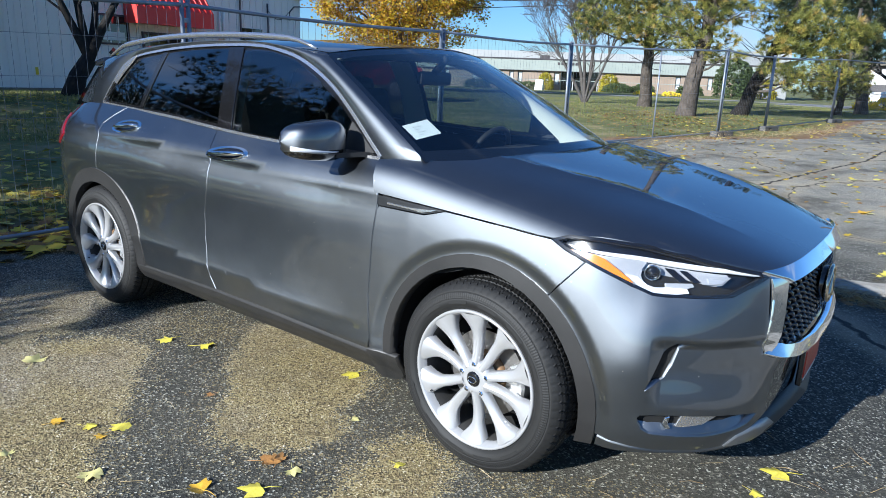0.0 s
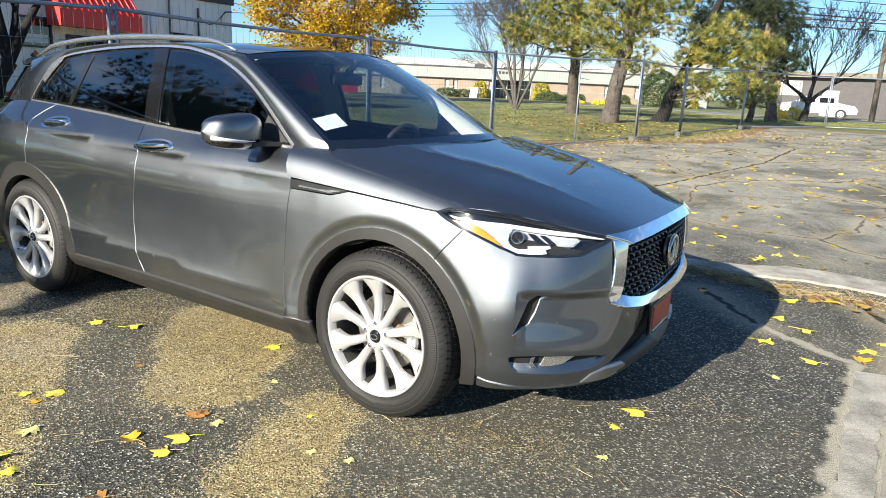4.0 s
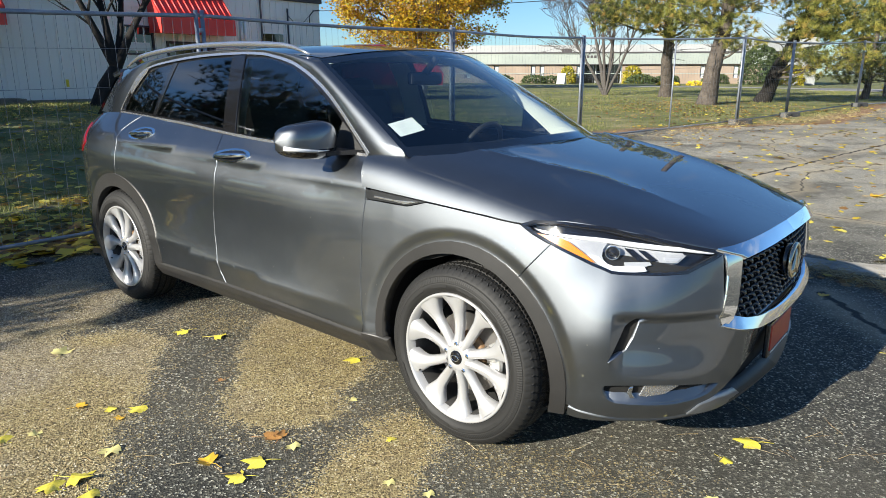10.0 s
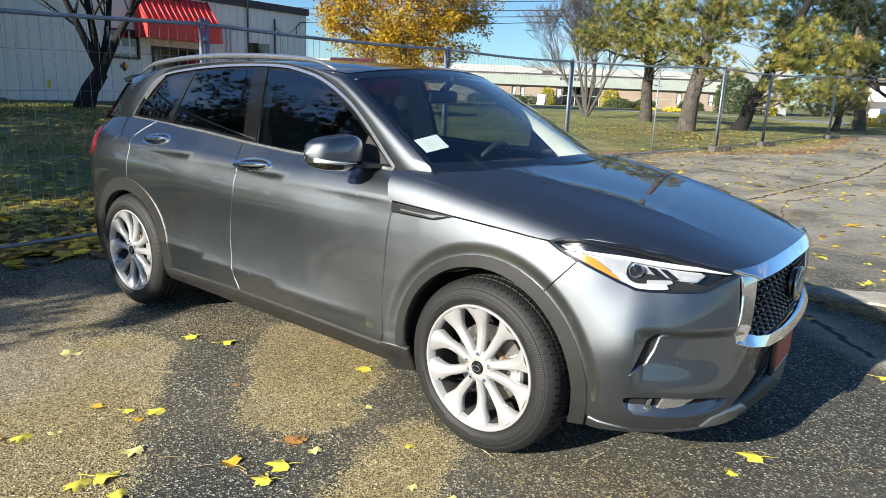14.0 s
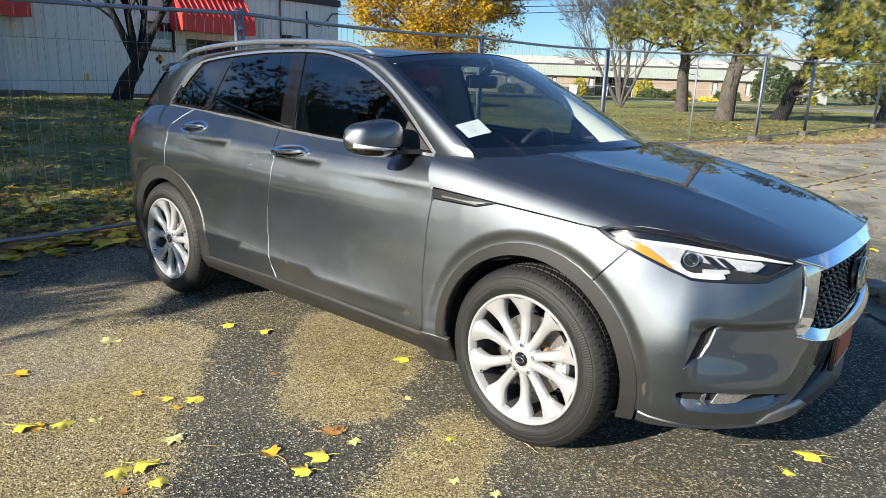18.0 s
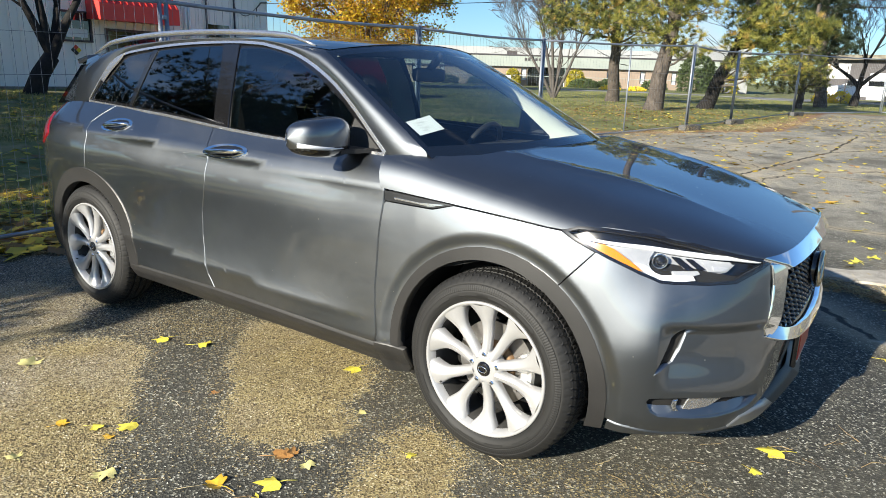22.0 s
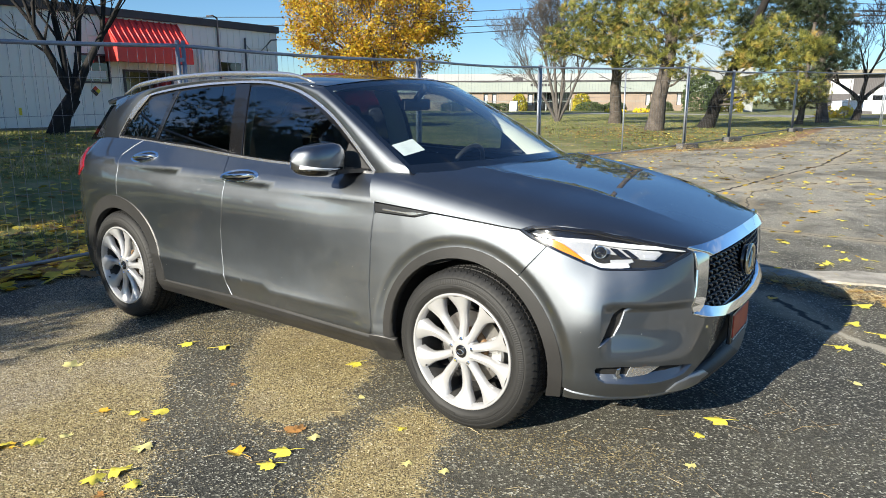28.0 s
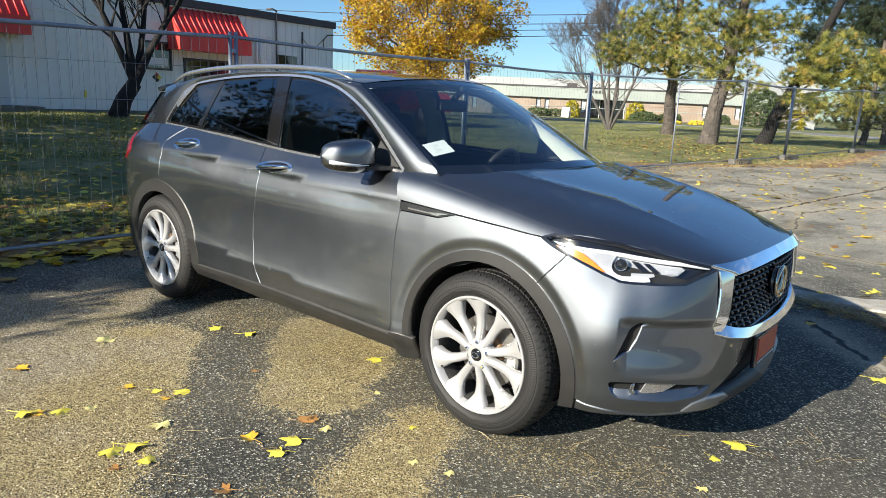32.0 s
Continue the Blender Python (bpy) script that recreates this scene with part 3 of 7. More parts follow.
OFF[11] = [-0.1, -0.06, -0.014, -0.008, -0.008, -0.010, -0.010, -0.007, -0.004, -0.006, -0.02, -0.055, -0.11, -0.18]
OFF[13] = [-0.1, -0.06, -0.014, -0.008, -0.008, -0.010, -0.011, -0.008, -0.003, -0.002, -0.012, -0.04, -0.09, -0.16]
OFF[14] = [-0.1, -0.06, -0.014, -0.006, -0.006, -0.009, -0.010, -0.007, -0.003, 0.0, -0.004, -0.024, -0.075, -0.15]
OFF[15] = [-0.1, -0.06, -0.02, -0.006, 0, -0.004, -0.006, -0.004, 0, 0, -0.004, -0.022, -0.07, -0.15]
OFF[17] = [-0.1, -0.05, -0.02, -0.006, 0, 0, 0, 0, 0, -0.004, -0.012, -0.03, -0.07, -0.15]
OFF[21] = [-0.1, -0.05, -0.02, -0.006, 0, 0, 0, 0, -0.01, -0.03, -0.05, -0.08, -0.12, -0.2]


def spline(pts, u):
    """Catmull-Rom through a list of tuples."""
    n = len(pts) - 1
    i = min(max(int(math.floor(u)), 0), n - 1)
    f = u - i
    p1, p2 = pts[i], pts[i + 1]
    p0 = pts[i - 1] if i else tuple(2 * a - b for a, b in zip(p1, p2))
    p3 = pts[i + 2] if i + 2 <= n else tuple(2 * b - a for a, b in zip(p1, p2))
    return [0.5 * (2 * b + (c - a) * f + (2 * a - 5 * b + 4 * c - d) * f * f + (3 * b - a - 3 * c + d) * f ** 3)
            for a, b, c, d in zip(p0, p1, p2, p3)]


def lookup(xs, ys, x):
    """Smooth curve y(x) through keys with ascending xs."""
    if x <= xs[0]:
        return ys[0] + (ys[1] - ys[0]) * (x - xs[0]) / (xs[1] - xs[0])
    if x >= xs[-1]:
        return ys[-1] + (ys[-1] - ys[-2]) * (x - xs[-1]) / (xs[-1] - xs[-2])
    i = 0
    while xs[i + 1] < x:
        i += 1
    h = xs[i + 1] - xs[i]
    f = (x - xs[i]) / h
    m1 = (ys[i + 1] - ys[i - 1]) / (xs[i + 1] - xs[i - 1]) if i else (ys[1] - ys[0]) / h
    m2 = (ys[i + 2] - ys[i]) / (xs[i + 2] - xs[i]) if i + 2 < len(xs) else (ys[i + 1] - ys[i]) / h
    return ((2 * f ** 3 - 3 * f * f + 1) * ys[i] + (f ** 3 - 2 * f * f + f) * h * m1
            + (3 * f * f - 2 * f ** 3) * ys[i + 1] + (f ** 3 - f * f) * h * m2)


OFFK = sorted(OFF)


def flank(u, z, extra=0.0):
    """A point of the lower body: u runs from the nose round the right side to the tail."""
    x, y = spline(PLAN, u)
    xa, ya = spline(PLAN, max(u - 0.05, 0))
    xb, yb = spline(PLAN, min(u + 0.05, len(PLAN) - 1))
    tx, ty = xb - xa, yb - ya
    ln = math.hypot(tx, ty)
    nx, ny = -ty / ln, tx / ln
    off = lookup(OFFK, [lookup(ZK, OFF[k], z) for k in OFFK], u) + extra
    # shoulder crease: the door turns under below it
    s = 0.992 + 0.078 * min(max((u - 10.2) / 4.3, 0), 1.3) - z
    k = min(max((u - 9.9) / 1.0, 0.0), 1.0) * min(max((16.2 - u) / 1.4, 0.0), 1.0)
    if s > 0:
        off -= 0.0135 * k * (s / 0.042) * math.exp(1 - s / 0.042)
    # lower crease that climbs towards the rear wheel
    s = z - (0.415 + 0.022 * (u - 10.2))
    k = min(max((u - 10.3) / 0.8, 0.0), 1.0) * min(max((15.0 - u) / 0.8, 0.0), 1.0)
    off += 0.012 * k * math.exp(-abs(s) / 0.055)
    # hollow under the bumper's shoulder, with a blade that slopes out below it
    k = min(max((u - 2.4) / 1.2, 0.0), 1.0) * min(max((5.7 - u) / 0.35, 0.0), 1.0)
    if k > 0 and 0.43 < z < 0.69:
        f = min((z - 0.43) / 0.15, 1.0)
        g = min(max((0.685 - z) / 0.045, 0.0), 1.0)
        off -= 0.030 * k * f * f * (3 - 2 * f) * g * g * (3 - 2 * g)
    # flange round the front wheel arch
    r = math.hypot(x, z - 0.365)
    if 6 < u < 10.4 and r < 0.535:
        k = min((0.535 - r) / 0.062, 1.0)
        off -= 0.015 * k * k * (3 - 2 * k)
    return (x + nx * off, y + ny * off, z)


GX = [-3.6, -3.2, -2.8, -2.4, -1.7, -1.0, -0.4, 0.0]
GY = [0.62, 0.715, 0.765, 0.785, 0.80, 0.80, 0.79, 0.78]


def glasshouse(x, z, extra=0.0):
    """A point of the side windows' surface on the right side."""
    h = z - 1.15
    return (x, -(lookup(GX, GY, x) - 0.22 * h - 0.28 * h * h + extra), z)


HX = [-0.75, -0.5, -0.2, 0.1, 0.255, 0.40, 0.535, 0.69, 0.865, 0.95]
HEY = [0.905, 0.903, 0.893, 0.882, 0.873, 0.843, 0.785, 0.695, 0.57, 0.49]    # edge: half width
HEZ = [1.01, 0.995, 0.975, 0.955, 0.946, 0.968, 0.956, 0.926, 0.888, 0.868]   # edge: height
HKY = [0.84, 0.83, 0.80, 0.77, 0.75, 0.70, 0.64, 0.57, 0.47, 0.41]          # shoulder
HKZ = [1.20, 1.185, 1.14, 1.092, 1.068, 1.048, 1.02, 0.978, 0.920, 0.888]
HCZ = [1.225, 1.21, 1.178, 1.128, 1.10, 1.07, 1.036, 0.988, 0.925, 0.892]     # centre


def hood_at(x, t):
    """The bonnet: t runs from its right edge (0) to the middle line (1)."""
    ey, ez, ky, kz, cz = (lookup(HX, k, x) for k in (HEY, HEZ, HKY, HKZ, HCZ))
    a, b, c, d = (1 - t) ** 3, 3 * t * (1 - t) ** 2, 3 * t * t * (1 - t), t ** 3
    y = a * ey + b * ky * 1.06 + c * ky * 0.80 + d * 0.0
    z = a * ez + b * kz + c * cz + d * cz
    ridge = 0.015 * math.exp(-abs(y - 0.55 + 0.2 * x) / 0.075) * min(max((0.80 - x) / 0.5, 0), 1)
    return (x, -y, z + ridge)


def screen(s, t):
    """The windscreen: s from the cowl (0) to the roof (1), t from the right pillar (0) to the middle (1)."""
    ex, ey, ez = -0.34 - 0.72 * s - 0.03 * s * (1 - s), 0.80 - 0.135 * s, 1.115 + 0.425 * s + 0.05 * s * (1 - s)
    cx, cz = -0.06 - 0.88 * s - 0.02 * s * (1 - s), 1.165 + 0.425 * s + 0.07 * s * (1 - s)
    f = 1 - (1 - t) ** 2
    return (ex + (cx - ex) * f, -ey * (1 - t), ez + (cz - ez) * f)


RX = [-3.45, -3.2, -2.8, -2.4, -1.9, -1.4, -1.0, -0.8]
RZ = [1.47, 1.54, 1.60, 1.625, 1.635, 1.628, 1.60, 1.575]
RE = [1.43, 1.49, 1.545, 1.575, 1.585, 1.57, 1.535, 1.50]
RY = [0.56, 0.59, 0.62, 0.635, 0.645, 0.645, 0.66, 0.68]


def roof_at(x, t):
    ey, ez, cz = (lookup(RX, k, x) for k in (RY, RE, RZ))
    f = 1 - abs(1 - t) ** 2.2
    return (x, -ey * (1 - t), ez + (cz - ez) * f)


# ---- ground
RAMP_Y = [-40, -5, 2, 7, 12, 17, 22, 26, 40, 70]
RAMP_Z = [0, 0, 0, 0.14, 0.33, 0.44, 0.54, 0.57, 0.55, 0.45]


def ground_z(x, y):
    r = lookup(RAMP_Y, RAMP_Z, min(max(y, -40), 70))
    m = smoothstep(-4.7, -17.0, x)
    z = r + (0.64 - r) * m
    return z + 0.03 * m * noise.noise(Vector((x * 0.4, y * 0.4, 1.0)))


def graded(lo, hi, a, b, step, grow):
    vals, v, s = [], a, step
    while v <= b:
        vals.append(v)
        v += step
    v, s = a, step
    while v > lo:
        s *= grow
        v -= s
        vals.insert(0, v)
    v, s = vals[-1], step
    while v < hi:
        s *= grow
        v += s
        vals.append(v)
    return vals


gx, gy = graded(-1500, 1500, -24, 6, 0.5, 1.25), graded(-1500, 1500, -6, 30, 0.5, 1.25)
gv = [(x, y, ground_z(x, y)) for y in gy for x in gx]
gf = [(j * len(gx) + i, j * len(gx) + i + 1, (j + 1) * len(gx) + i + 1, (j + 1) * len(gx) + i) for j in range(len(gy) - 1) for i in range(len(gx) - 1)]
ground = tagged(mesh_object("ground", gv, gf, GROUND, smooth=True), "worn asphalt lot with sand patches, grass beyond the fence", "ground", kind="structure")


# ---- temporary fence of welded panels
def fence_panel(a, b, mids=()):
    """One panel between two posts, each (x, y, top)."""
    pa, pb = Vector((a[0], a[1], ground_z(a[0], a[1]) + 0.02)), Vector((b[0], b[1], ground_z(b[0], b[1]) + 0.02))
    ta, tb = Vector(a), Vector(b)
    root = empty("fence", pa, "galvanised welded mesh temporary fence section standing on the ground", "fence", "temporary fence sections")
    o = pa.copy()
    d = (pb - pa).normalized()

    def rel(p):
        return Vector(p) - o
    for k, (p, t) in enumerate(((pa, ta), (pb, tb))):
        q = d * (0.035 if k == 0 else -0.035)
        tube_part("post", [rel(p + q), rel(t + q + Vector((0, 0, 0.03)))], 0.021, GALV, root, sides=10)
    top = [rel(ta.lerp(tb, k / 8) - Vector((0, 0, 0.02 + 0.03 * math.sin(math.pi * k / 8)))) for k in range(9)]
    tube_part("top_rail", top, 0.020, GALV, root, sides=10)
    tube_part("bottom_rail", [rel(pa.lerp(pb, k / 6) + Vector((0, 0, 0.05))) for k in range(7)], 0.018, GALV, root, sides=8)
    for f in mids:
        tube_part("middle_post", [rel(pa.lerp(pb, f) + Vector((0, 0, 0.03))), rel(ta.lerp(tb, f) - Vector((0, 0, 0.05)))], 0.017, GALV, root, sides=8)
    length = (pb - pa).length
    verts, faces = [], []

    def rod(p, q, r):
        v, f = tube([p, q], r, 3, caps=False)
        n0 = len(verts)
        verts.extend(v)
        faces.extend(tuple(i + n0 for i in g) for g in f)
    n = int(length / 0.095)
    for k in range(1, n):
        f = k / n
        j = random.uniform(-0.004, 0.004)
        rod(rel(pa.lerp(pb, f) + Vector((0, 0, 0.05))), rel(ta.lerp(tb, f) - Vector((0, j, 0.04))), 0.0017)
    for k in range(1, 6):
        rod(rel(pa.lerp(ta, k / 6)), rel(pb.lerp(tb, k / 6)), 0.0020)
    tagged(mesh_object("wire_mesh", verts, faces, WIREM, root), kind="stuff")
    for p in (ta, ta - Vector((0, 0, 0.9))):
        v, f = lathe([(0.030, -0.02), (0.033, 0.0), (0.030, 0.02)], 10)
        mesh_object("clamp", [rel(p) + Vector((x, z, y)) - Vector((0, 0, 0.16)) for x, y, z in v], f, GALV, root)
    return root


FENCE = [(-4.75, -2.95, 1.95), (-4.75, 0.96, 2.05), (-4.80, 5.02, 2.10), (-4.75, 8.87, 2.15), (-3.2, 13.5, 2.285), (-2.78, 16.17, 2.26), (-2.0, 21.2, 2.43), (0.2, 25.5, 2.44), (4.9, 27.2, 2.46)]
for k in range(len(FENCE) - 1):
    fence_panel(FENCE[k], FENCE[k + 1], (0.53,) if k == 3 else ())
for x, y, _ in FENCE[3:7]:
    foot = box("ballast_block", (-0.30, -0.10, 0), (0.30, 0.10, 0.13), RUBBERBLOCK, None, "", 0.02)
    foot.matrix_world = pose(x + 0.12, y - 0.12, ground_z(x, y) - 0.01, 0, 0, 70)
    tagged(foot, "dark recycled rubber ballast block at a fence", "ballast block", "ballast blocks")
    bm = bmesh.new()
    v = add_box(bm, (-0.16, -0.11, 0.04), (-0.05, 0.11, 0.09))
    part("grip_slot", bm, BLACK, foot)


# ---- the ribbed metal building beyond the grass
def ribbed_building():
    X, Y0, Y1, Z0, Z1 = -21.0, -9.0, 16.35, 0.3, 4.28
    b = empty("workshop_building", (X, 4, 0.6), "low beige ribbed metal building with red awnings beyond the grass", "building")
    o = Vector((X, 4, 0.6))

    def slab(name, lo, hi, mat, parent=b, label="", bevel=0.0):
        return box(name, Vector(lo) - o, Vector(hi) - o, mat, parent, label, bevel)
    slab("front_wall", (X - 0.3, Y0, Z0), (X, Y1, Z1), SIDING)
    slab("end_wall", (X - 14, Y1 - 0.3, Z0), (X - 0.3, Y1, Z1), SIDING)
    slab("back_wall", (X - 14.3, Y0, Z0), (X - 14, Y1, Z1), SIDING)
    slab("roof_deck", (X - 14.0, Y0, Z1 - 0.2), (X - 0.3, Y1 - 0.3, Z1 - 0.05), PARAPET)
    roof = slab("roof_edge", (X - 0.35, Y0, Z1), (X + 0.10, Y1 + 0.10, Z1 + 0.27), PARAPET, b, "dark metal roof edge", 0.02)
    slab("roof_edge_end", (X - 14, Y1 - 0.25, Z1), (X - 0.352, Y1 + 0.10, Z1 + 0.27), PARAPET)
    # standing ribs of the siding
    k = 0
    y = Y0 + 0.15
    while y < Y1:
        slab("rib", (X, y, Z0), (X + 0.022, y + 0.035, Z1), SIDING)
        y += 0.31 if k % 3 else 0.29
        k += 1
    slab("flashing", (X, Y0, 3.62), (X + 0.03, Y1, 3.66), SIDING)
    slab("plinth", (X, Y0, Z0), (X + 0.06, Y1, 0.72), CONCRETE)
    # awnings: sloped ribbed front, closed sides
    for y0, y1, lab in ((1.75, 4.45, ""), (8.95, 11.75, "")):
        aw = empty("awning", Vector((X, (y0 + y1) / 2, 3.4)) - o, "")
        aw.parent = b
        aw["label"] = "red ribbed metal awning"
        c = Vector((X, (y0 + y1) / 2, 3.4))
        zt, zf, zb, dep = 4.22, 3.30, 2.80, 0.85
        bm = bmesh.new()
        pts = [(X + 0.03, zt), (X + dep, zf), (X + dep, zb), (X + 0.03, zb + 0.02)]
        rings = [[bm.verts.new(Vector((x, y, z)) - c) for x, z in pts] for y in (y0, y1)]
        for i in range(3):
            bm.faces.new((rings[0][i], rings[0][i + 1], rings[1][i + 1], rings[1][i]))
        bm.faces.new(rings[0][::-1])
        bm.faces.new(rings[1])
        bmesh.ops.recalc_face_normals(bm, faces=bm.faces)
        part("awning_shell", bm, AWNING, aw)
        n = 13
        for i in range(n):
            yy = y0 + 0.06 + (y1 - y0 - 0.12) * i / (n - 1)
            p, q = Vector((X + 0.05, yy, zt + 0.01)) - c, Vector((X + dep + 0.005, yy, zf + 0.012)) - c
            tube_part("awning_rib", [p, q], 0.028, AWNING, aw, sides=6)
    # doors, windows
    door = slab("door", (X - 0.05, 9.55, 0.66), (X + 0.03, 11.35, 2.50), DARKGLASS, b, "dark glazed double door")
    for y in (9.52, 10.42, 11.32):
        slab("door_frame", (X, y, 0.66), (X + 0.06, y + 0.07, 2.55), PARAPET, b)
    slab("door_head", (X, 9.52, 2.50), (X + 0.058, 11.39, 2.58), PARAPET, b)
    slab("grey_door", (X - 0.05, 2.45, 0.66), (X + 0.03, 4.03, 2.72), PALEGLASS, b, "pale grey door")
    win = slab("window", (X - 0.05, 8.0, 2.16), (X + 0.02, 9.02, 2.98), DARKGLASS, b, "dark framed window")
    slab("window_pane", (X + 0.0205, 8.08, 2.24), (X + 0.024, 8.94, 2.50), PALEGLASS, win)
    for lo, hi in (((X, 7.95, 2.10), (X + 0.07, 9.08, 2.16)), ((X, 7.95, 2.98), (X + 0.07, 9.08, 3.04)), ((X, 9.02, 2.16), (X + 0.069, 9.08, 2.98)), ((X, 7.95, 2.16), (X + 0.069, 8.01, 2.98))):
        slab("window_frame", lo, hi, PARAPET, b)
    slab("small_window", (X - 0.05, 13.5, 2.55), (X + 0.03, 14.45, 3.0), DARKGLASS, b)
    for y, zt in ((13.42, 4.62), (14.68, 3.98)):
        tube_part("conduit", [Vector((X + 0.08, y, 0.7)) - o, Vector((X + 0.08, y, zt)) - o], 0.035, PARAPET, b)
    tube_part("conduit_hook", [Vector((X + 0.08, 13.42, 4.62)) - o, Vector((X + 0.08, 13.25, 4.68)) - o, Vector((X - 0.1, 13.1, 4.66)) - o], 0.03, PARAPET, b)
    for y in (12.50, 12.66):
        tube_part("vent_pipe", [Vector((X + 0.1, y, 2.2)) - o, Vector((X + 0.1, y, 3.5)) - o], 0.05, SIDING, b)
    tube_part("service_drop", [Vector((X + 0.12, 15.75, 3.45)) - o, Vector((X + 0.16, 15.70, 3.75)) - o, Vector((X + 0.14, 15.95, 3.98)) - o, Vector((X + 0.1, 16.3, 4.02)) - o], 0.025, CABLE, b)
    tube_part("loose_cable", [Vector((X + 0.05, 14.70 + 1.05 * k / 8, 3.75 - 0.32 * math.sin(math.pi * min(k / 8, 1)) * (1 if k < 8 else 0))) - o for k in range(9)], 0.012, CABLE, b)
    slab("step", (X + 0.06, 2.3, 0.55), (X + 1.0, 4.6, 0.80), CONCRETE, b, "", 0.02)
    # square sign on its corner, in four colours
    sign = empty("hazard_sign", Vector((X + 0.03, 8.52, 1.85)) - o)
    sign.parent = b
    for (dy, dz), mt in (((-0.085, 0), HAZARD_BLACK), ((0, 0.085), HAZARD_RED), ((0.085, 0), HAZARD_YELLOW), ((0, -0.085), HAZARD_BLACK)):
        v = [(0.0, dy + 0.08, dz), (0.0, dy, dz + 0.08), (0.0, dy - 0.08, dz), (0.0, dy, dz - 0.08)]
        v += [(-0.015, y, z) for _, y, z in v]
        mesh_object("sign_quarter", v, [(0, 1, 2, 3), (7, 6, 5, 4), (0, 4, 5, 1), (1, 5, 6, 2), (2, 6, 7, 3), (3, 7, 4, 0)], mt, sign)
    slab("yellow_tag", (X + 0.022, 6.10, 1.10), (X + 0.034, 6.18, 1.32), HAZARD_YELLOW, b)
    return b


ribbed_building()


# ---- far brick building across the lawn
FO, FD = Vector((-30.3, 57.9, 0)), Vector((0.86, 0.51, 0)).normalized()
FN = Vector((FD.y, -FD.x, 0))


def far_building():
    b = empty("office_building", FO + Vector((0, 0, 0.4)), "long low tan brick office building with pale fascia across the lawn", "building")
    turn = math.atan2(FD.y, FD.x)
    b.rotation_euler = (0, 0, turn)

    def slab(name, s0, s1, z0, z1, d0, d1, mat, label="", parent=b):
        """Along the wall s, height z, depth d behind the face."""
        return box(name, (s0, d0, z0 - 0.4), (s1, d1, z1 - 0.4), mat, parent, label)
    spans = [(-5.55, -5.1), (-4.7, -4.25), (-2.1, -1.65), (-1.15, -0.62), (4.1, 4.6), (7.2, 7.7), (-9.2, -8.7), (-12.0, -11.5), (-15, -14.5), (10.4, 10.9), (13.4, 13.9)]
    cuts = sorted([(a, c, 1.18, 2.3) for a, c in spans] + [(-0.55, 3.2, 0.4, 2.45)])
    s = -32.0
    for a, c, z0, z1 in cuts:
        slab("brick_wall", s, a, 0.2, 2.45, 0.0, 0.4, BRICKTAN)
        if z0 > 0.5:
            slab("brick_below", a, c, 0.2, z0, 0.0, 0.4, BRICKTAN)
        if z1 < 2.45:
            slab("brick_above", a, c, z1, 2.45, 0.0, 0.4, BRICKTAN)
        s = c
    slab("brick_wall", s, 18.0, 0.2, 2.45, 0.0, 0.4, BRICKTAN)
    for a, c in spans:
        w = slab("window", a, c, 1.18, 2.3, 0.15, 0.2, PALEGLASS, "tall narrow window")
        slab("window_frame", a, a + 0.06, 1.18, 2.3, 0.08, 0.15, PARAPET, "", w)
        slab("window_frame", c - 0.06, c, 1.18, 2.3, 0.08, 0.15, PARAPET, "", w)
    slab("entrance_glass", -0.55, 3.2, 0.4, 2.45, 0.9, 1.0, DARKGLASS, "dark recessed entrance")
    for k in range(4):
        slab("entrance_mullion", -0.5 + 1.2 * k, -0.42 + 1.2 * k, 0.4, 2.45, 0.8, 0.9, PALEGLASS)
    slab("fascia", -32, 18, 2.452, 3.45, -0.25, 0.4, FASCIA, "pale green fascia band")
    slab("fascia_line", -32, 18, 2.40, 2.452, -0.28, 0.0, PARAPET)
    slab("fascia_cap", -32, 18, 3.452, 3.58, -0.3, 0.4, PARAPET)
    slab("roof_deck", -32, 18, 3.2, 3.4, 0.4, 22, PARAPET)
    slab("upper_block", -32, 17, 3.45, 4.45, 5, 20, WHITEROOF, "white upper roof block")
    slab("roof_unit", -2.6, -1.6, 3.58, 3.95, 1.5, 2.5, PARAPET)
    slab("mid_band", -32, 18, 1.55, 1.60, -0.012, 0.0, FASCIA)
    # raised bars in place of the building's lettering
    for k in range(6):
        slab("lettering_bar", -0.9 + 0.34 * k, -0.68 + 0.34 * k, 3.02, 3.26, -0.29, -0.25, PARAPET)
    slab("white_wing", 18.0, 19.6, 0.2, 5.0, -3, 14, WHITEROOF, "white rendered wing")
    # Flat dark panel that stands in for the shadow beside the white wing.
    slab("wing_shadow_panel", 15.9, 17.2, 0.4, 2.6, -0.04, 0.0, DARKGLASS)
    return b


far_building()


def on_wall(s, d, z):
    return FO + FD * s + FN * d + Vector((0, 0, z))


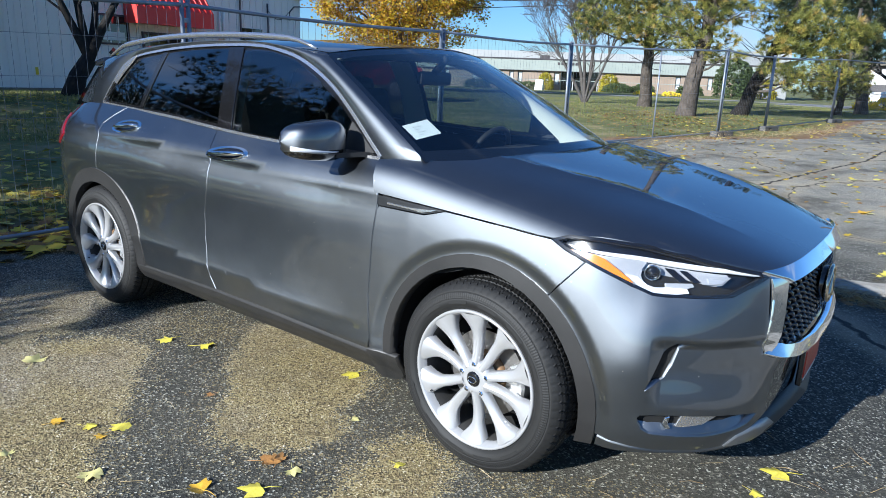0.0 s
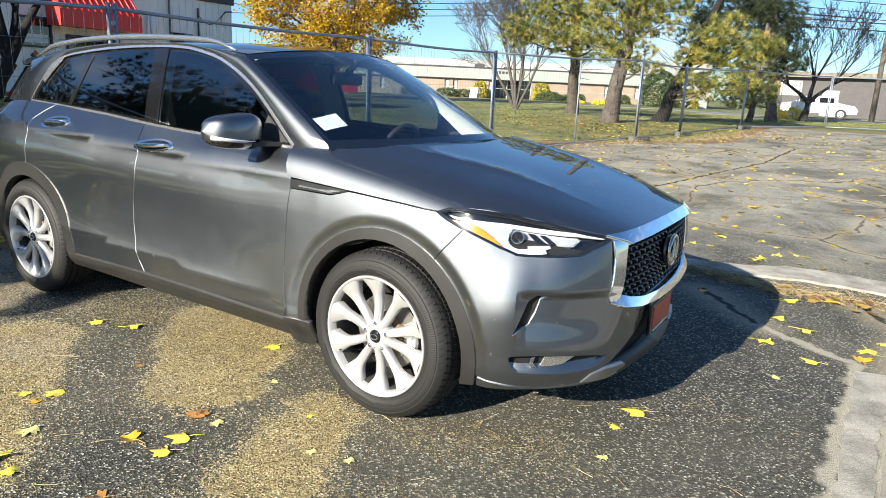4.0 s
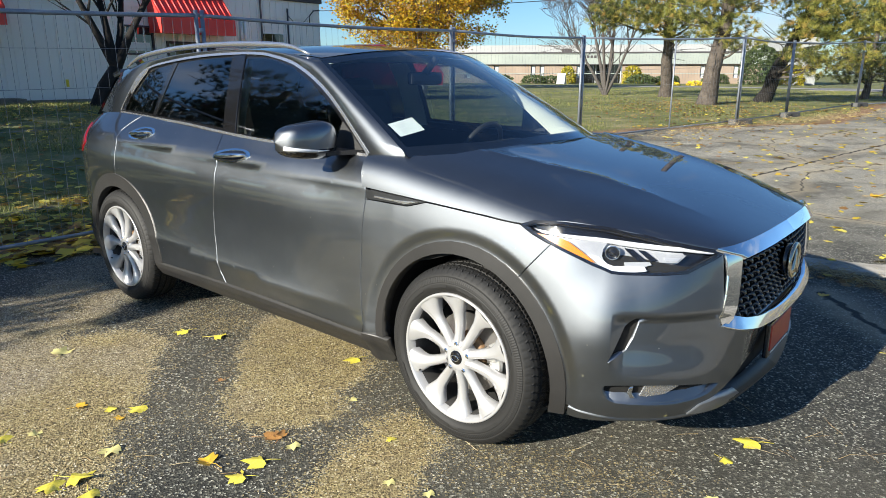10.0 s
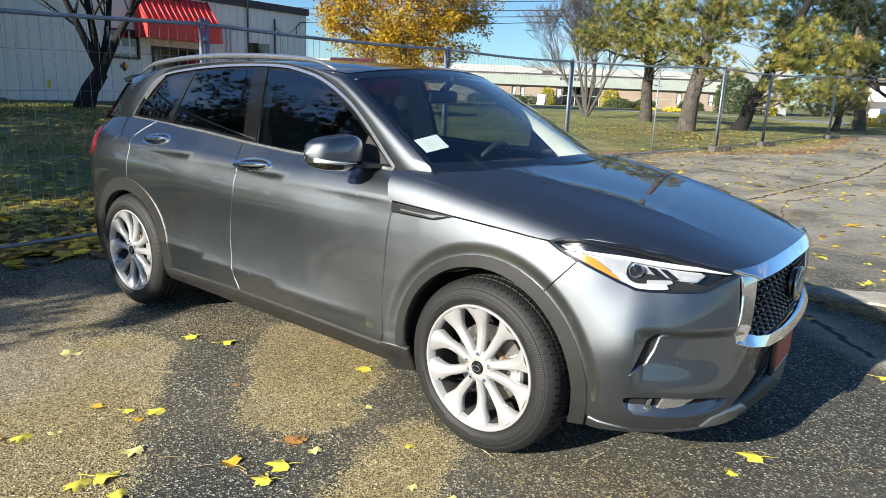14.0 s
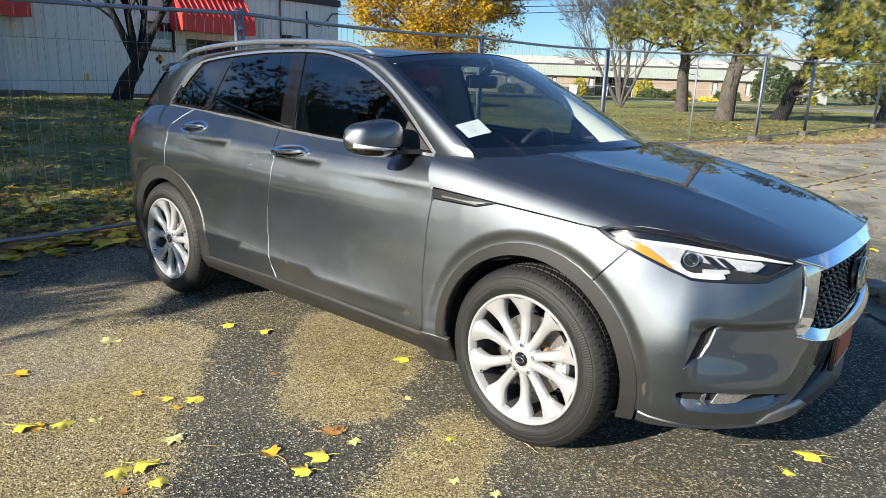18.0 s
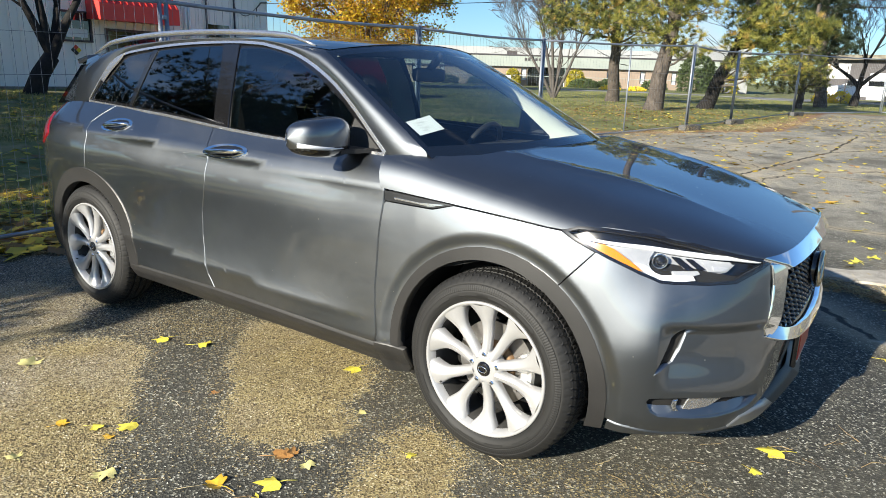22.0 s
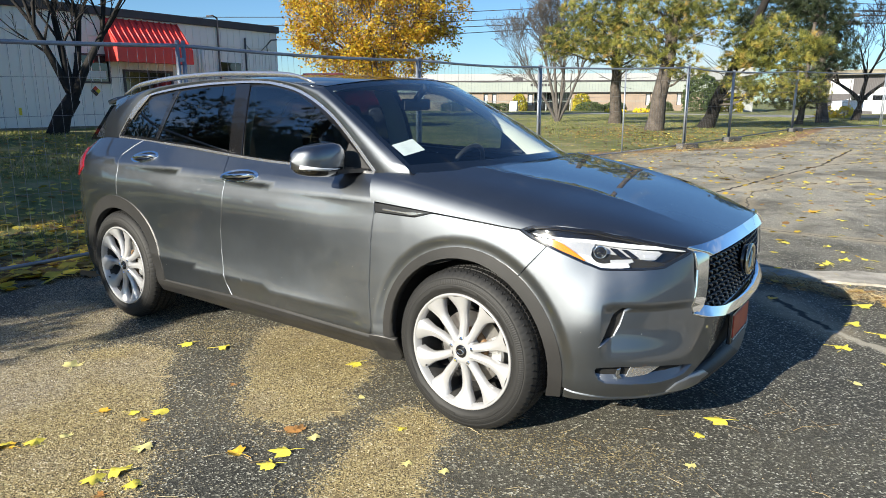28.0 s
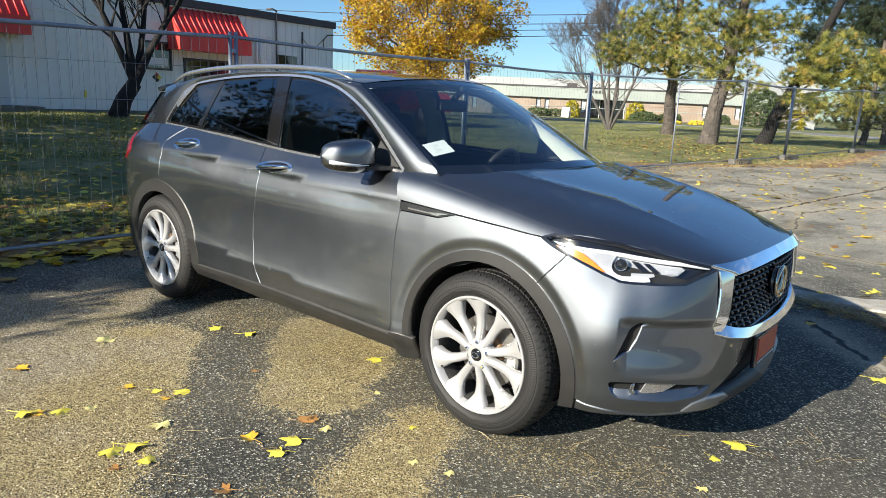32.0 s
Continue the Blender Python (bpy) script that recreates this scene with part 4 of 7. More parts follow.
# ---- plants
def grow(start, way, length, radius, depth, out, rng, kids=(2, 3), spread=0.6, lift=0.1, tips=None, taper=0.62, bend=0.25, seg=4):
    """A limb with its side limbs, added to out as tubes; tips collects the ends."""
    pts, p, d = [start.copy()], start.copy(), way.normalized()
    for k in range(seg):
        d = (d + Vector((rng.uniform(-1, 1), rng.uniform(-1, 1), rng.uniform(-1, 1))) * bend * 0.5 + Vector((0, 0, lift)) * 0.4).normalized()
        p = p + d * length / seg
        pts.append(p.copy())
    rad = [radius * (1 - (1 - taper) * k / seg) for k in range(seg + 1)]
    out.append((pts, rad))
    if depth == 0:
        if tips is not None:
            tips.append((p.copy(), d.copy()))
        return
    n = rng.randint(*kids)
    for k in range(n):
        f = 1.0 if k == 0 else rng.uniform(0.45, 0.95)
        i = min(int(f * seg), seg)
        q = pts[i]
        side = Vector((rng.uniform(-1, 1), rng.uniform(-1, 1), rng.uniform(-0.3, 0.7)))
        grow(q, d + side * spread * (0.55 if k == 0 else 1.0), length * rng.uniform(0.62, 0.82), rad[i] * (0.85 if k == 0 else 0.6), depth - 1, out, rng, kids, spread, lift, tips, taper, bend, seg if depth > 2 else 3)


def limbs_mesh(name, limbs, mat, parent, origin, thin=0.0):
    verts, faces = [], []
    for pts, rad in limbs:
        sides = 9 if rad[0] > 0.09 else 6 if rad[0] > 0.03 else 3
        v, f = tube([p - origin for p in pts], [max(r, thin) for r in rad], sides, caps=False)
        n0 = len(verts)
        verts.extend(v)
        faces.extend(tuple(i + n0 for i in g) for g in f)
    return mesh_object(name, verts, faces, mat, parent, smooth=True)


def leaf_cloud(name, centres, per, size, spread, mat, parent, origin, rng, flat=0.7):
    """Many small folded leaves round given centres."""
    verts, faces = [], []
    for c in centres:
        for _ in range(per):
            p = c - origin + Vector((rng.gauss(0, spread), rng.gauss(0, spread), rng.gauss(0, spread * flat)))
            a = Vector((rng.uniform(-1, 1), rng.uniform(-1, 1), rng.uniform(-0.6, 0.6))).normalized()
            b = a.cross(Vector((rng.uniform(-1, 1), rng.uniform(-1, 1), rng.uniform(-1, 1)))).normalized()
            s = size * rng.uniform(0.6, 1.25)
            n0 = len(verts)
            verts += [p - a * s * 0.5, p + b * s * 0.42, p + a * s * 0.55, p - b * s * 0.42]
            faces.append((n0, n0 + 1, n0 + 2, n0 + 3))
    return tagged(mesh_object(name, verts, faces, mat, parent), kind="stuff")


def needle_cloud(name, clumps, heads, size, mat, parent, origin, rng):
    """Pine foliage: brush heads of long needles at the twig ends, loose and uneven, with gaps between them."""
    verts, faces = [], []
    for x, y, z, r, h in clumps:
        c = Vector((x, y, z)) - origin
        n = int(heads * max(r, 0.35) * max(h, 0.3)) + 5
        for _ in range(n):
            while True:
                q = Vector((rng.uniform(-1, 1), rng.uniform(-1, 1), rng.uniform(-1, 1)))
                if 0.3 < q.length < 1.0 and noise.noise(Vector((q.x * 2.3 + x, q.y * 2.3 + y, q.z * 2.3 + z))) > -0.10:
                    break
            p = c + Vector((q.x * r * 1.2, q.y * r * 1.2, q.z * h * 0.9))
            axis = (q.normalized() * 0.7 + Vector((rng.uniform(-0.4, 0.4), rng.uniform(-0.4, 0.4), rng.uniform(0.2, 0.9)))).normalized()
            big = size * rng.uniform(0.75, 1.2)
            base = len(verts)
            thick = size * 0.050
            verts += [p + Vector((thick, 0, 0)), p + Vector((-0.5 * thick, 0.87 * thick, 0)), p + Vector((-0.5 * thick, -0.87 * thick, 0)), p + Vector((0, 0, thick))]
            for _k in range(46):
                w = (axis * 0.75 + Vector((rng.uniform(-1, 1), rng.uniform(-1, 1), rng.uniform(-0.9, 0.9)))).normalized()
                i = rng.randrange(4)
                verts.append(p + w * big * rng.uniform(0.65, 1.25))
                faces.append((base + i, base + (i + 1 + rng.randrange(3)) % 4, len(verts) - 1))
    return tagged(mesh_object(name, verts, faces, mat, parent), kind="stuff")


def pine(base, top, clumps, radius, mat, label, seed, tufts=330, size=0.185, bark=None):
    rng = random.Random(seed)
    o = Vector(base)
    o.z = ground_z(o.x, o.y) - 0.05
    t = empty("pine_tree", o, label, "tree", "pine trees")
    tp = Vector(top)
    limbs = []
    pts = [o.lerp(tp, k / 8) + Vector((rng.uniform(-0.05, 0.05), rng.uniform(-0.05, 0.05), 0)) * (1 if 0 < k < 8 else 0) for k in range(9)]
    high = tp + (tp - o).normalized() * 2.2
    pts.append(high)
    limbs.append((pts, [radius * (1.22 if k == 0 else 1.0 - 0.55 * k / 9) for k in range(10)]))
    boughs = []
    for x, y, z, r, h in clumps:
        c = Vector((x, y, z))
        f = min(max((c.z - 0.5 - o.z) / (tp.z - o.z), 0.25), 1.15)
        a = o.lerp(tp, f)
        mid = a.lerp(c, 0.5) + Vector((rng.uniform(-0.2, 0.2), rng.uniform(-0.2, 0.2), -0.12))
        boughs.append(([a, mid, c], [0.05, 0.035, 0.015]))
        for _ in range(5):
            q = c + Vector((rng.uniform(-1, 1) * r, rng.uniform(-1, 1) * r, rng.uniform(-0.7, 0.9) * h))
            boughs.append(([mid.lerp(c, rng.uniform(0.2, 1)), (mid + q) / 2 + Vector((0, 0, 0.05)), q], [0.018, 0.012, 0.005]))
    # dead lower twigs
    for _ in range(26):
        f = rng.uniform(0.35, 1.0)
        a = o.lerp(tp, f)
        w = Vector((rng.uniform(-1, 1), rng.uniform(-1, 1), rng.uniform(-0.1, 0.35)))
        grow(a, w, rng.uniform(0.6, 1.3), 0.016, 1, boughs, rng, (2, 3), 0.7, 0.05)
    limbs_mesh("trunk", limbs, bark or PINEBARK, t, o)
    tagged(limbs_mesh("bough", boughs, BARK, t, o, 0.008), kind="stuff")
    needle_cloud("crown", clumps, tufts, size, mat, t, o, rng)
    return t


# Near-black: the shade on the tree by the building is in this colour.
DARKBARK = grainy("darkened_bark", (0.006, 0.005, 0.005), (0.020, 0.017, 0.015), 7, 0.9, fine=30, relief=0.8, dist=0.03)
CL1 = [(-9.9, 21.2, 3.9, 0.9, 0.6), (-10.4, 21.0, 3.5, 0.6, 0.5), (-9.3, 21.4, 3.6, 0.8, 0.5), (-8.6, 21.7, 3.3, 0.8, 0.5), (-8.2, 21.9, 3.8, 0.8, 0.6), (-9.0, 21.6, 4.4, 0.9, 0.5),
       (-8.0, 22.0, 4.6, 0.9, 0.6), (-9.6, 21.3, 4.8, 0.7, 0.5), (-7.7, 22.1, 2.9, 0.8, 0.3), (-7.4, 22.2, 3.3, 0.6, 0.3), (-8.6, 21.7, 5.6, 1.1, 0.7)]
CL2 = [(-5.6, 19.6, 3.6, 0.7, 0.5), (-5.2, 19.8, 4.2, 0.7, 0.6), (-6.3, 19.4, 4.0, 0.6, 0.5), (-5.5, 19.7, 2.9, 0.8, 0.4), (-4.7, 19.9, 3.7, 0.6, 0.4), (-6.0, 19.5, 4.4, 0.9, 0.4),
       (-4.5, 19.9, 4.3, 0.8, 0.5), (-5.0, 19.8, 2.4, 0.6, 0.25), (-6.6, 19.3, 3.4, 0.7, 0.4), (-5.5, 19.7, 5.4, 1.0, 0.6), (-6.3, 19.4, 5.2, 0.8, 0.6)]
CL3 = [(-3.5, 21.2, 3.4, 0.8, 0.5), (-2.9, 21.3, 3.4, 0.8, 0.5), (-2.3, 21.4, 3.2, 1.0, 0.5), (-1.8, 21.5, 3.1, 0.6, 0.4), (-3.2, 21.3, 2.8, 0.7, 0.35), (-3.9, 21.1, 2.8, 0.5, 0.3),
       (-2.8, 21.4, 3.9, 0.6, 0.35), (-2.4, 21.4, 2.7, 0.8, 0.35), (-3.7, 21.2, 2.0, 0.5, 0.4), (-3.2, 21.3, 1.7, 0.4, 0.4), (-2.6, 21.4, 2.0, 0.8, 0.4)]
CL4 = [(-4.9, 30.1, 5.4, 1.7, 0.7), (-3.9, 30.3, 5.5, 1.4, 0.7), (-2.8, 30.5, 5.1, 1.3, 0.9), (-2.2, 30.5, 4.6, 0.9, 0.7), (-2.0, 30.5, 3.8, 0.7, 0.7), (-2.8, 30.5, 3.1, 1.2, 0.7),
       (-1.9, 30.6, 3.1, 0.7, 0.6), (-5.3, 30.0, 4.9, 0.9, 0.6), (-3.1, 30.4, 2.4, 0.9, 0.6), (-4.0, 30.3, 6.7, 1.7, 1.2), (-2.7, 30.5, 6.4, 1.2, 1.2), (-5.3, 30.0, 6.6, 1.4, 0.9)]
CL5 = [(-2.6, 27.5, 2.1, 0.8, 0.8), (-3.2, 27.4, 1.6, 0.7, 0.5), (-2.3, 27.5, 1.7, 0.6, 0.5)]
pine((-9.16, 24.2, 0), (-8.6, 22.6, 4.6), CL1, 0.26, PINE, "olive green pine with grey forked trunk on the lawn", 11)
pine((-6.1, 20.0, 0), (-5.4, 19.7, 4.9), CL2, 0.29, PINE, "olive green pine with thick scaly trunk on the lawn", 12)
pine((-5.0, 22.3, 0), (-3.6, 21.9, 3.9), CL3, 0.25, PINE, "leaning olive green pine with dark trunk", 13, 380, 0.185, DARKBARK)
pine((-2.2, 30.5, 0), (-2.7, 30.4, 5.6), CL4, 0.24, DARKPINE, "tall dark green pine behind the fence", 14, 170, 0.26)
pine((-2.7, 27.6, 0), (-2.6, 27.5, 2.3), CL5, 0.15, PINE, "small olive green pine behind the fence", 15, 360)


def bare_tree(base, stems, radius, depth, label, seed, length=1.6, mat=None, spread=0.6, kids=(2, 3), lift=0.16, fork=None):
    """A leafless tree: stems are the (top, share of radius) of the trunks that part near the ground."""
    rng = random.Random(seed)
    o = Vector(base)
    o.z = ground_z(o.x, o.y) - 0.05
    t = empty("bare_tree", o, label, "tree", "bare trees")
    big, small = [], []
    if fork:
        fk = Vector(fork)
        mid = o.lerp(fk, 0.55) + Vector((0.02, -0.10, 0))
        big.append(([o, mid, fk], [radius * 1.25, radius, radius * 0.88]))
    for top, share in stems:
        tp = Vector(top)
        root = o
        if fork:
            o = Vector(fork)
        mid = o.lerp(tp, 0.5) + Vector((rng.uniform(-0.08, 0.08), rng.uniform(-0.08, 0.08), 0))
        r = radius * share
        big.append(([o, o.lerp(mid, 0.5), mid, tp], [r * 1.15, r, r * 0.85, r * 0.62]))
        for k in range(3):
            grow(tp, (tp - mid) + Vector((rng.uniform(-1, 1), rng.uniform(-1, 1), 0.4)) * 0.5, length, r * 0.5, depth, small, rng, kids, spread, lift)
        for k in range(2):
            grow(mid.lerp(tp, rng.uniform(0.2, 0.8)), (tp - mid).normalized() + Vector((rng.uniform(-1, 1), rng.uniform(-1, 1), 0.2)), length * 0.8, r * 0.34, depth - 1, small, rng, kids, spread, lift)
        o = root
    limbs_mesh("trunk", big, mat or BARK, t, o)
    tagged(limbs_mesh("branch", small, mat or TWIG, t, o, 0.0065), kind="stuff")
    return t


bare_tree((-17.46, 5.5, 0), [((-17.45, 5.25, 3.4), 0.5), ((-17.4, 5.75, 3.7), 0.5), ((-17.2, 6.3, 3.6), 0.45), ((-16.9, 6.75, 3.3), 0.55)], 0.22, 5, "dark leafless tree with a leaning forked trunk by the beige building", 21, 1.15, DARKBARK, 0.85, (2, 3), 0.05, (-17.25, 5.95, 1.6))
bare_tree((-11.9, 24.4, 0), [((-12.9, 23.9, 2.4), 0.55), ((-12.4, 24.2, 3.0), 0.6), ((-11.7, 24.5, 3.2), 0.65), ((-11.1, 24.7, 2.6), 0.5), ((-12.0, 24.0, 3.6), 0.5), ((-11.5, 24.2, 2.2), 0.4)], 0.14, 6, "leafless clump of several thin grey trunks on the lawn", 22, 1.25, GREYTWIG, 0.95, (2, 3), 0.03)
bare_tree((-1.27, 34.6, 0), [((-2.1, 34.5, 2.3), 0.6), ((-1.0, 34.7, 2.6), 0.65), ((-0.2, 34.9, 2.4), 0.55)], 0.17, 6, "dark leafless tree with spreading limbs behind the fence", 23, 1.3, DARKBARK, 0.75, (2, 3), 0.08, (-1.15, 34.7, 1.5))


def maple(base, centre, size, seed, label, leaves, per, leaf, mat, group="deciduous trees"):
    rng = random.Random(seed)
    o = Vector(base)
    o.z = ground_z(o.x, o.y) - 0.05
    t = empty("maple_tree", o, label, "tree", group)
    c = Vector(centre)
    limbs, tips = [], []
    fork = o.lerp(c, 0.35)
    limbs.append(([o, o.lerp(fork, 0.5), fork], [0.34, 0.28, 0.24]))
    for k in range(7):
        a = 2 * math.pi * k / 7
        grow(fork, Vector((math.cos(a), math.sin(a), 0.9 + 0.5 * (k % 2))), size[2] * 0.62, 0.13, 4, limbs, rng, (2, 3), 0.6, 0.05, tips)
    limbs_mesh("trunk", limbs, BARK, t, o)
    pts = []
    while len(pts) < leaves:
        q = Vector((rng.uniform(-1, 1), rng.uniform(-1, 1), rng.uniform(-1, 1)))
        if q.length > 1 or q.length < 0.35:
            continue
        if noise.noise(Vector((q.x * 3.1, q.y * 3.1, q.z * 3.1 + seed))) < 0.02:
            continue
        pts.append(c + Vector((q.x * size[0], q.y * size[1], q.z * size[2])))
    leaf_cloud("crown", pts, per, leaf, 0.26, mat, t, o, rng)
    return t


maple((-26.1, 28.6, 0), (-26.0, 28.4, 6.6), (5.4, 5.4, 4.5), 31, "golden yellow maple in autumn leaf beyond the building", 1250, 46, 0.14, MAPLE)


# unseen trees added outside the view; the car's paint and glass mirror them, and they shade the grass and asphalt
def dark_tree(base, clumps, seed):
    return pine(base, (base[0], base[1], max(c[2] for c in clumps) - 1.5), clumps, 0.3, DARKPINE, "unseen dark green pine added beyond the lot's south edge for shade and reflections", seed, 300 if seed == 60 else 170, 0.19)


# The first, low one is added only to shade the ground by the rear wheel.
for i, (x, y, hh) in enumerate(((-4.62, -6.7, 2.45), (-6.9, -8.6, 5.6), (-8.8, -7.4, 6.2), (-10.8, -6.8, 5.4), (-13.6, -2.8, 5.2), (-17.6, -2.4, 5.2), (-13.0, -17.5, 6.0), (-20.0, -15.5, 6.5))):
    rng = random.Random(60 + i)
    w = 0.62 if i == 0 else 1.0 if i == 1 else 1.5 if i == 2 else 1.9
    n = 16 if i == 0 else 10
    cl = [(x + rng.uniform(-w, w), y + rng.uniform(-w, w), hh * (0.45 + 0.5 * k / (n - 1)), rng.uniform(0.55, 0.9) * max(w, 0.8), rng.uniform(0.7, 1.1) * (0.6 if i == 0 else 1.0)) for k in range(n)]
    dark_tree((x, y, 0), cl, 60 + i)
bare_tree((-13.5, -21.0, 0), [((-14.2, -21.0, 4.0), 0.8), ((-12.8, -20.7, 4.4), 0.8)], 0.24, 5, "leafless tree beyond the lot's south edge", 71, 2.4, None, 0.6)
bare_tree((-18.0, -11.5, 0), [((-18.4, -11.0, 3.6), 0.8), ((-17.2, -11.7, 4.0), 0.8)], 0.24, 5, "leafless tree beyond the lot's west edge", 72, 2.3, None, 0.6)


def mound(name, centre, size, count, leaf, mat, label, category, seed, group=""):
    """A clipped bush or flower bed: a leafy shell with an uneven outline."""
    rng = random.Random(seed)
    o = Vector(centre)
    t = empty(name, o, label, category, group)
    pts = []
    for _ in range(count):
        a, z = rng.uniform(0, 2 * math.pi), rng.uniform(0, 1)
        k = (1 - z ** 4) ** 0.5 * rng.uniform(0.75, 1.0)
        pts.append(o + Vector((math.cos(a) * size[0] * k, math.sin(a) * size[1] * k, z * size[2])))
    leaf_cloud("foliage", pts, 7, leaf, 0.07, mat, t, o, rng)
    tube_part("stem", [(0, 0, -0.2), (0, 0, size[2] * 0.6)], 0.05, BARK, t)
    return t


GOLDBUSH = leafy("yellow_green_bush_leaf", [(0.0, (0.25, 0.24, 0.03)), (0.6, (0.50, 0.45, 0.05)), (1.0, (0.65, 0.50, 0.05))])
for i, (s, d, w, h, mt, lab) in enumerate(((-5.2, 2.0, 1.2, 0.75, HEDGE, "clipped dark green hedge by the office wall"), (-3.6, 2.0, 1.0, 0.7, HEDGE, "clipped dark green hedge by the office wall"), (-2.0, 1.6, 0.75, 1.6, GOLDBUSH, "yellow green shrub by the office entrance"),
                                          (4.0, 1.6, 0.9, 1.6, GOLDBUSH, "yellow green shrub by the office entrance"), (4.7, 2.6, 1.4, 0.8, HEDGE, "clipped dark green hedge by the office wall"), (7.0, 2.4, 1.2, 0.8, HEDGE, "clipped dark green hedge by the office wall"),
                                          (11.4, 2.0, 1.2, 0.9, HEDGE, "clipped dark green hedge by the office wall"), (13.2, 9.0, 1.6, 3.1, HEDGE, "tall dense evergreen bush on the lawn"), (16.5, 6.0, 1.2, 1.6, GOLDBUSH, "pale ornamental grass clump"), (-8.5, 2.0, 1.4, 0.8, HEDGE, "clipped dark green hedge by the office wall"))):
    p = on_wall(s, d, 0)
    p.z = ground_z(p.x, p.y) - 0.02
    mound("bush", p, (w, w * 0.8, h), int(170 * w * h + 60), 0.16, mt, lab, "bush", 80 + i, "bushes")
for i, (x, y, w) in enumerate(((-19.6, 51.0, 0.9), (-17.6, 51.6, 0.75), (-3.26, 41.3, 0.5), (-2.35, 41.5, 0.55))):
    mound("flower_bed", (x, y, ground_z(x, y)), (w, w * 0.7, 0.30 if i < 2 else 0.6), 70, 0.12, FLOWER, "bright yellow flowers in a bed", "flowers", 95 + i, "flower beds")


# ---- road, path, kerb beyond the lawn
def ribbon(name, mid, width, mat, label, lift=0.02, thick=0.12, category="road"):
    n = len(mid)
    a, b = [], []
    for i, p in enumerate(mid):
        q, r = Vector(mid[max(i - 1, 0)]), Vector(mid[min(i + 1, n - 1)])
        t = (r - q).normalized()
        s = Vector((-t.y, t.x)) * width / 2
        for lst, sg in ((a, 1), (b, -1)):
            x, y = p[0] + sg * s.x, p[1] + sg * s.y
            lst.append(Vector((x, y, ground_z(x, y) + lift)))
    verts = a + b + [v - Vector((0, 0, thick)) for v in a + b]
    faces = [(i, n + i, n + i + 1, i + 1) for i in range(n - 1)] + [(i, i + 1, 2 * n + i + 1, 2 * n + i) for i in range(n - 1)] + [(n + i, 3 * n + i, 3 * n + i + 1, n + i + 1) for i in range(n - 1)]
    return tagged(mesh_object(name, verts, faces, mat), label, category, kind="structure")


ribbon("path", [(-34 + 2.4 * k, 37.0 + 1.05 * k) for k in range(16)], 1.9, ROADMAT, "grey asphalt path across the lawn", 0.03)
ribbon("drive", [(-8 + 2.0 * k, 44.5 + 0.1 * k) for k in range(16)], 5.0, ROADMAT, "grey asphalt street beyond the pines", 0.03)


def concrete_slab(name, outline, lift, label):
    """A broken, flush concrete slab with a ragged edge."""
    rng = random.Random(len(outline) * 7 + int(outline[0][0] * 100))
    ring = []
    n = len(outline)
    for i in range(n):
        a, b = Vector(outline[i]), Vector(outline[(i + 1) % n])
        m = max(int((b - a).length / 0.06), 1)
        for k in range(m):
            p = a.lerp(b, k / m) + Vector((rng.uniform(-1, 1), rng.uniform(-1, 1))) * 0.012
            ring.append(p)
    bm = bmesh.new()
    top = [bm.verts.new((p.x, p.y, ground_z(p.x, p.y) + lift)) for p in ring]
    low = [bm.verts.new((p.x * 1.0, p.y, ground_z(p.x, p.y) - 0.05)) for p in ring]
    bm.faces.new(top)
    for i in range(len(ring)):
        j = (i + 1) % len(ring)
        bm.faces.new((low[i], low[j], top[j], top[i]))
    bmesh.ops.triangulate(bm, faces=[f for f in bm.faces if len(f.verts) > 4])
    bmesh.ops.recalc_face_normals(bm, faces=bm.faces)
    return tagged(part(name, bm, SLAB), label, "concrete slab", "broken concrete slabs", "structure")


concrete_slab("pavement", [(1.735, -1.6), (1.755, -0.5), (1.765, 0.05), (1.785, 0.6), (1.805, 1.08), (1.97, 1.12), (1.955, 0.78), (1.895, 0.11), (1.885, -0.37), (1.865, -1.6)], 0.006, "pale cracked concrete strip in the asphalt")
concrete_slab("pavement", [(1.905, -1.6), (1.915, -0.37), (1.925, 0.11), (1.985, 0.78), (2.01, 1.05), (2.25, 0.95), (2.7, 0.55), (3.2, 0.1), (3.5, -1.6)], 0.005, "pale cracked concrete strip in the asphalt")
concrete_slab("pavement", [(0.15, 3.02), (0.60, 3.02), (0.95, 3.12), (1.24, 3.31), (1.59, 3.34), (1.95, 3.29), (2.7, 3.05), (2.7, 2.74), (1.97, 2.90), (1.72, 2.93), (1.39, 2.92), (1.05, 2.84), (0.6, 2.76), (0.15, 2.74)], 0.020, "curved pale concrete kerb remnant in the asphalt")


# ---- power line and street lamps
for i, (za, zb) in enumerate(((6.5, 6.5), (6.05, 6.05), (5.75, 5.75), (4.95, 6.35))):
    pts = [Vector((-52 + 4.2 * k, 14 + 2.3 * k * 1.0 + 0.4 * i, 0)) for k in range(22)]
    pts = [Vector((p.x, p.y, za + (zb - za) * k / 21 + 0.9 - 0.9 * math.sin(math.pi * ((k % 11) / 11.0)))) for k, p in enumerate(pts)]
    tagged(tube_part("power_cable", pts, 0.022, CABLE, sides=5), "black overhead power cable", "cable", "overhead cables")
pole = empty("utility_pole", (1.6, 43.2, 0.5), "tall timber utility pole with two lamp heads", "pole")
tube_part("pole", [(0, 0, -0.3), (0, 0, 8.5)], [0.16, 0.11], BARK, pole)
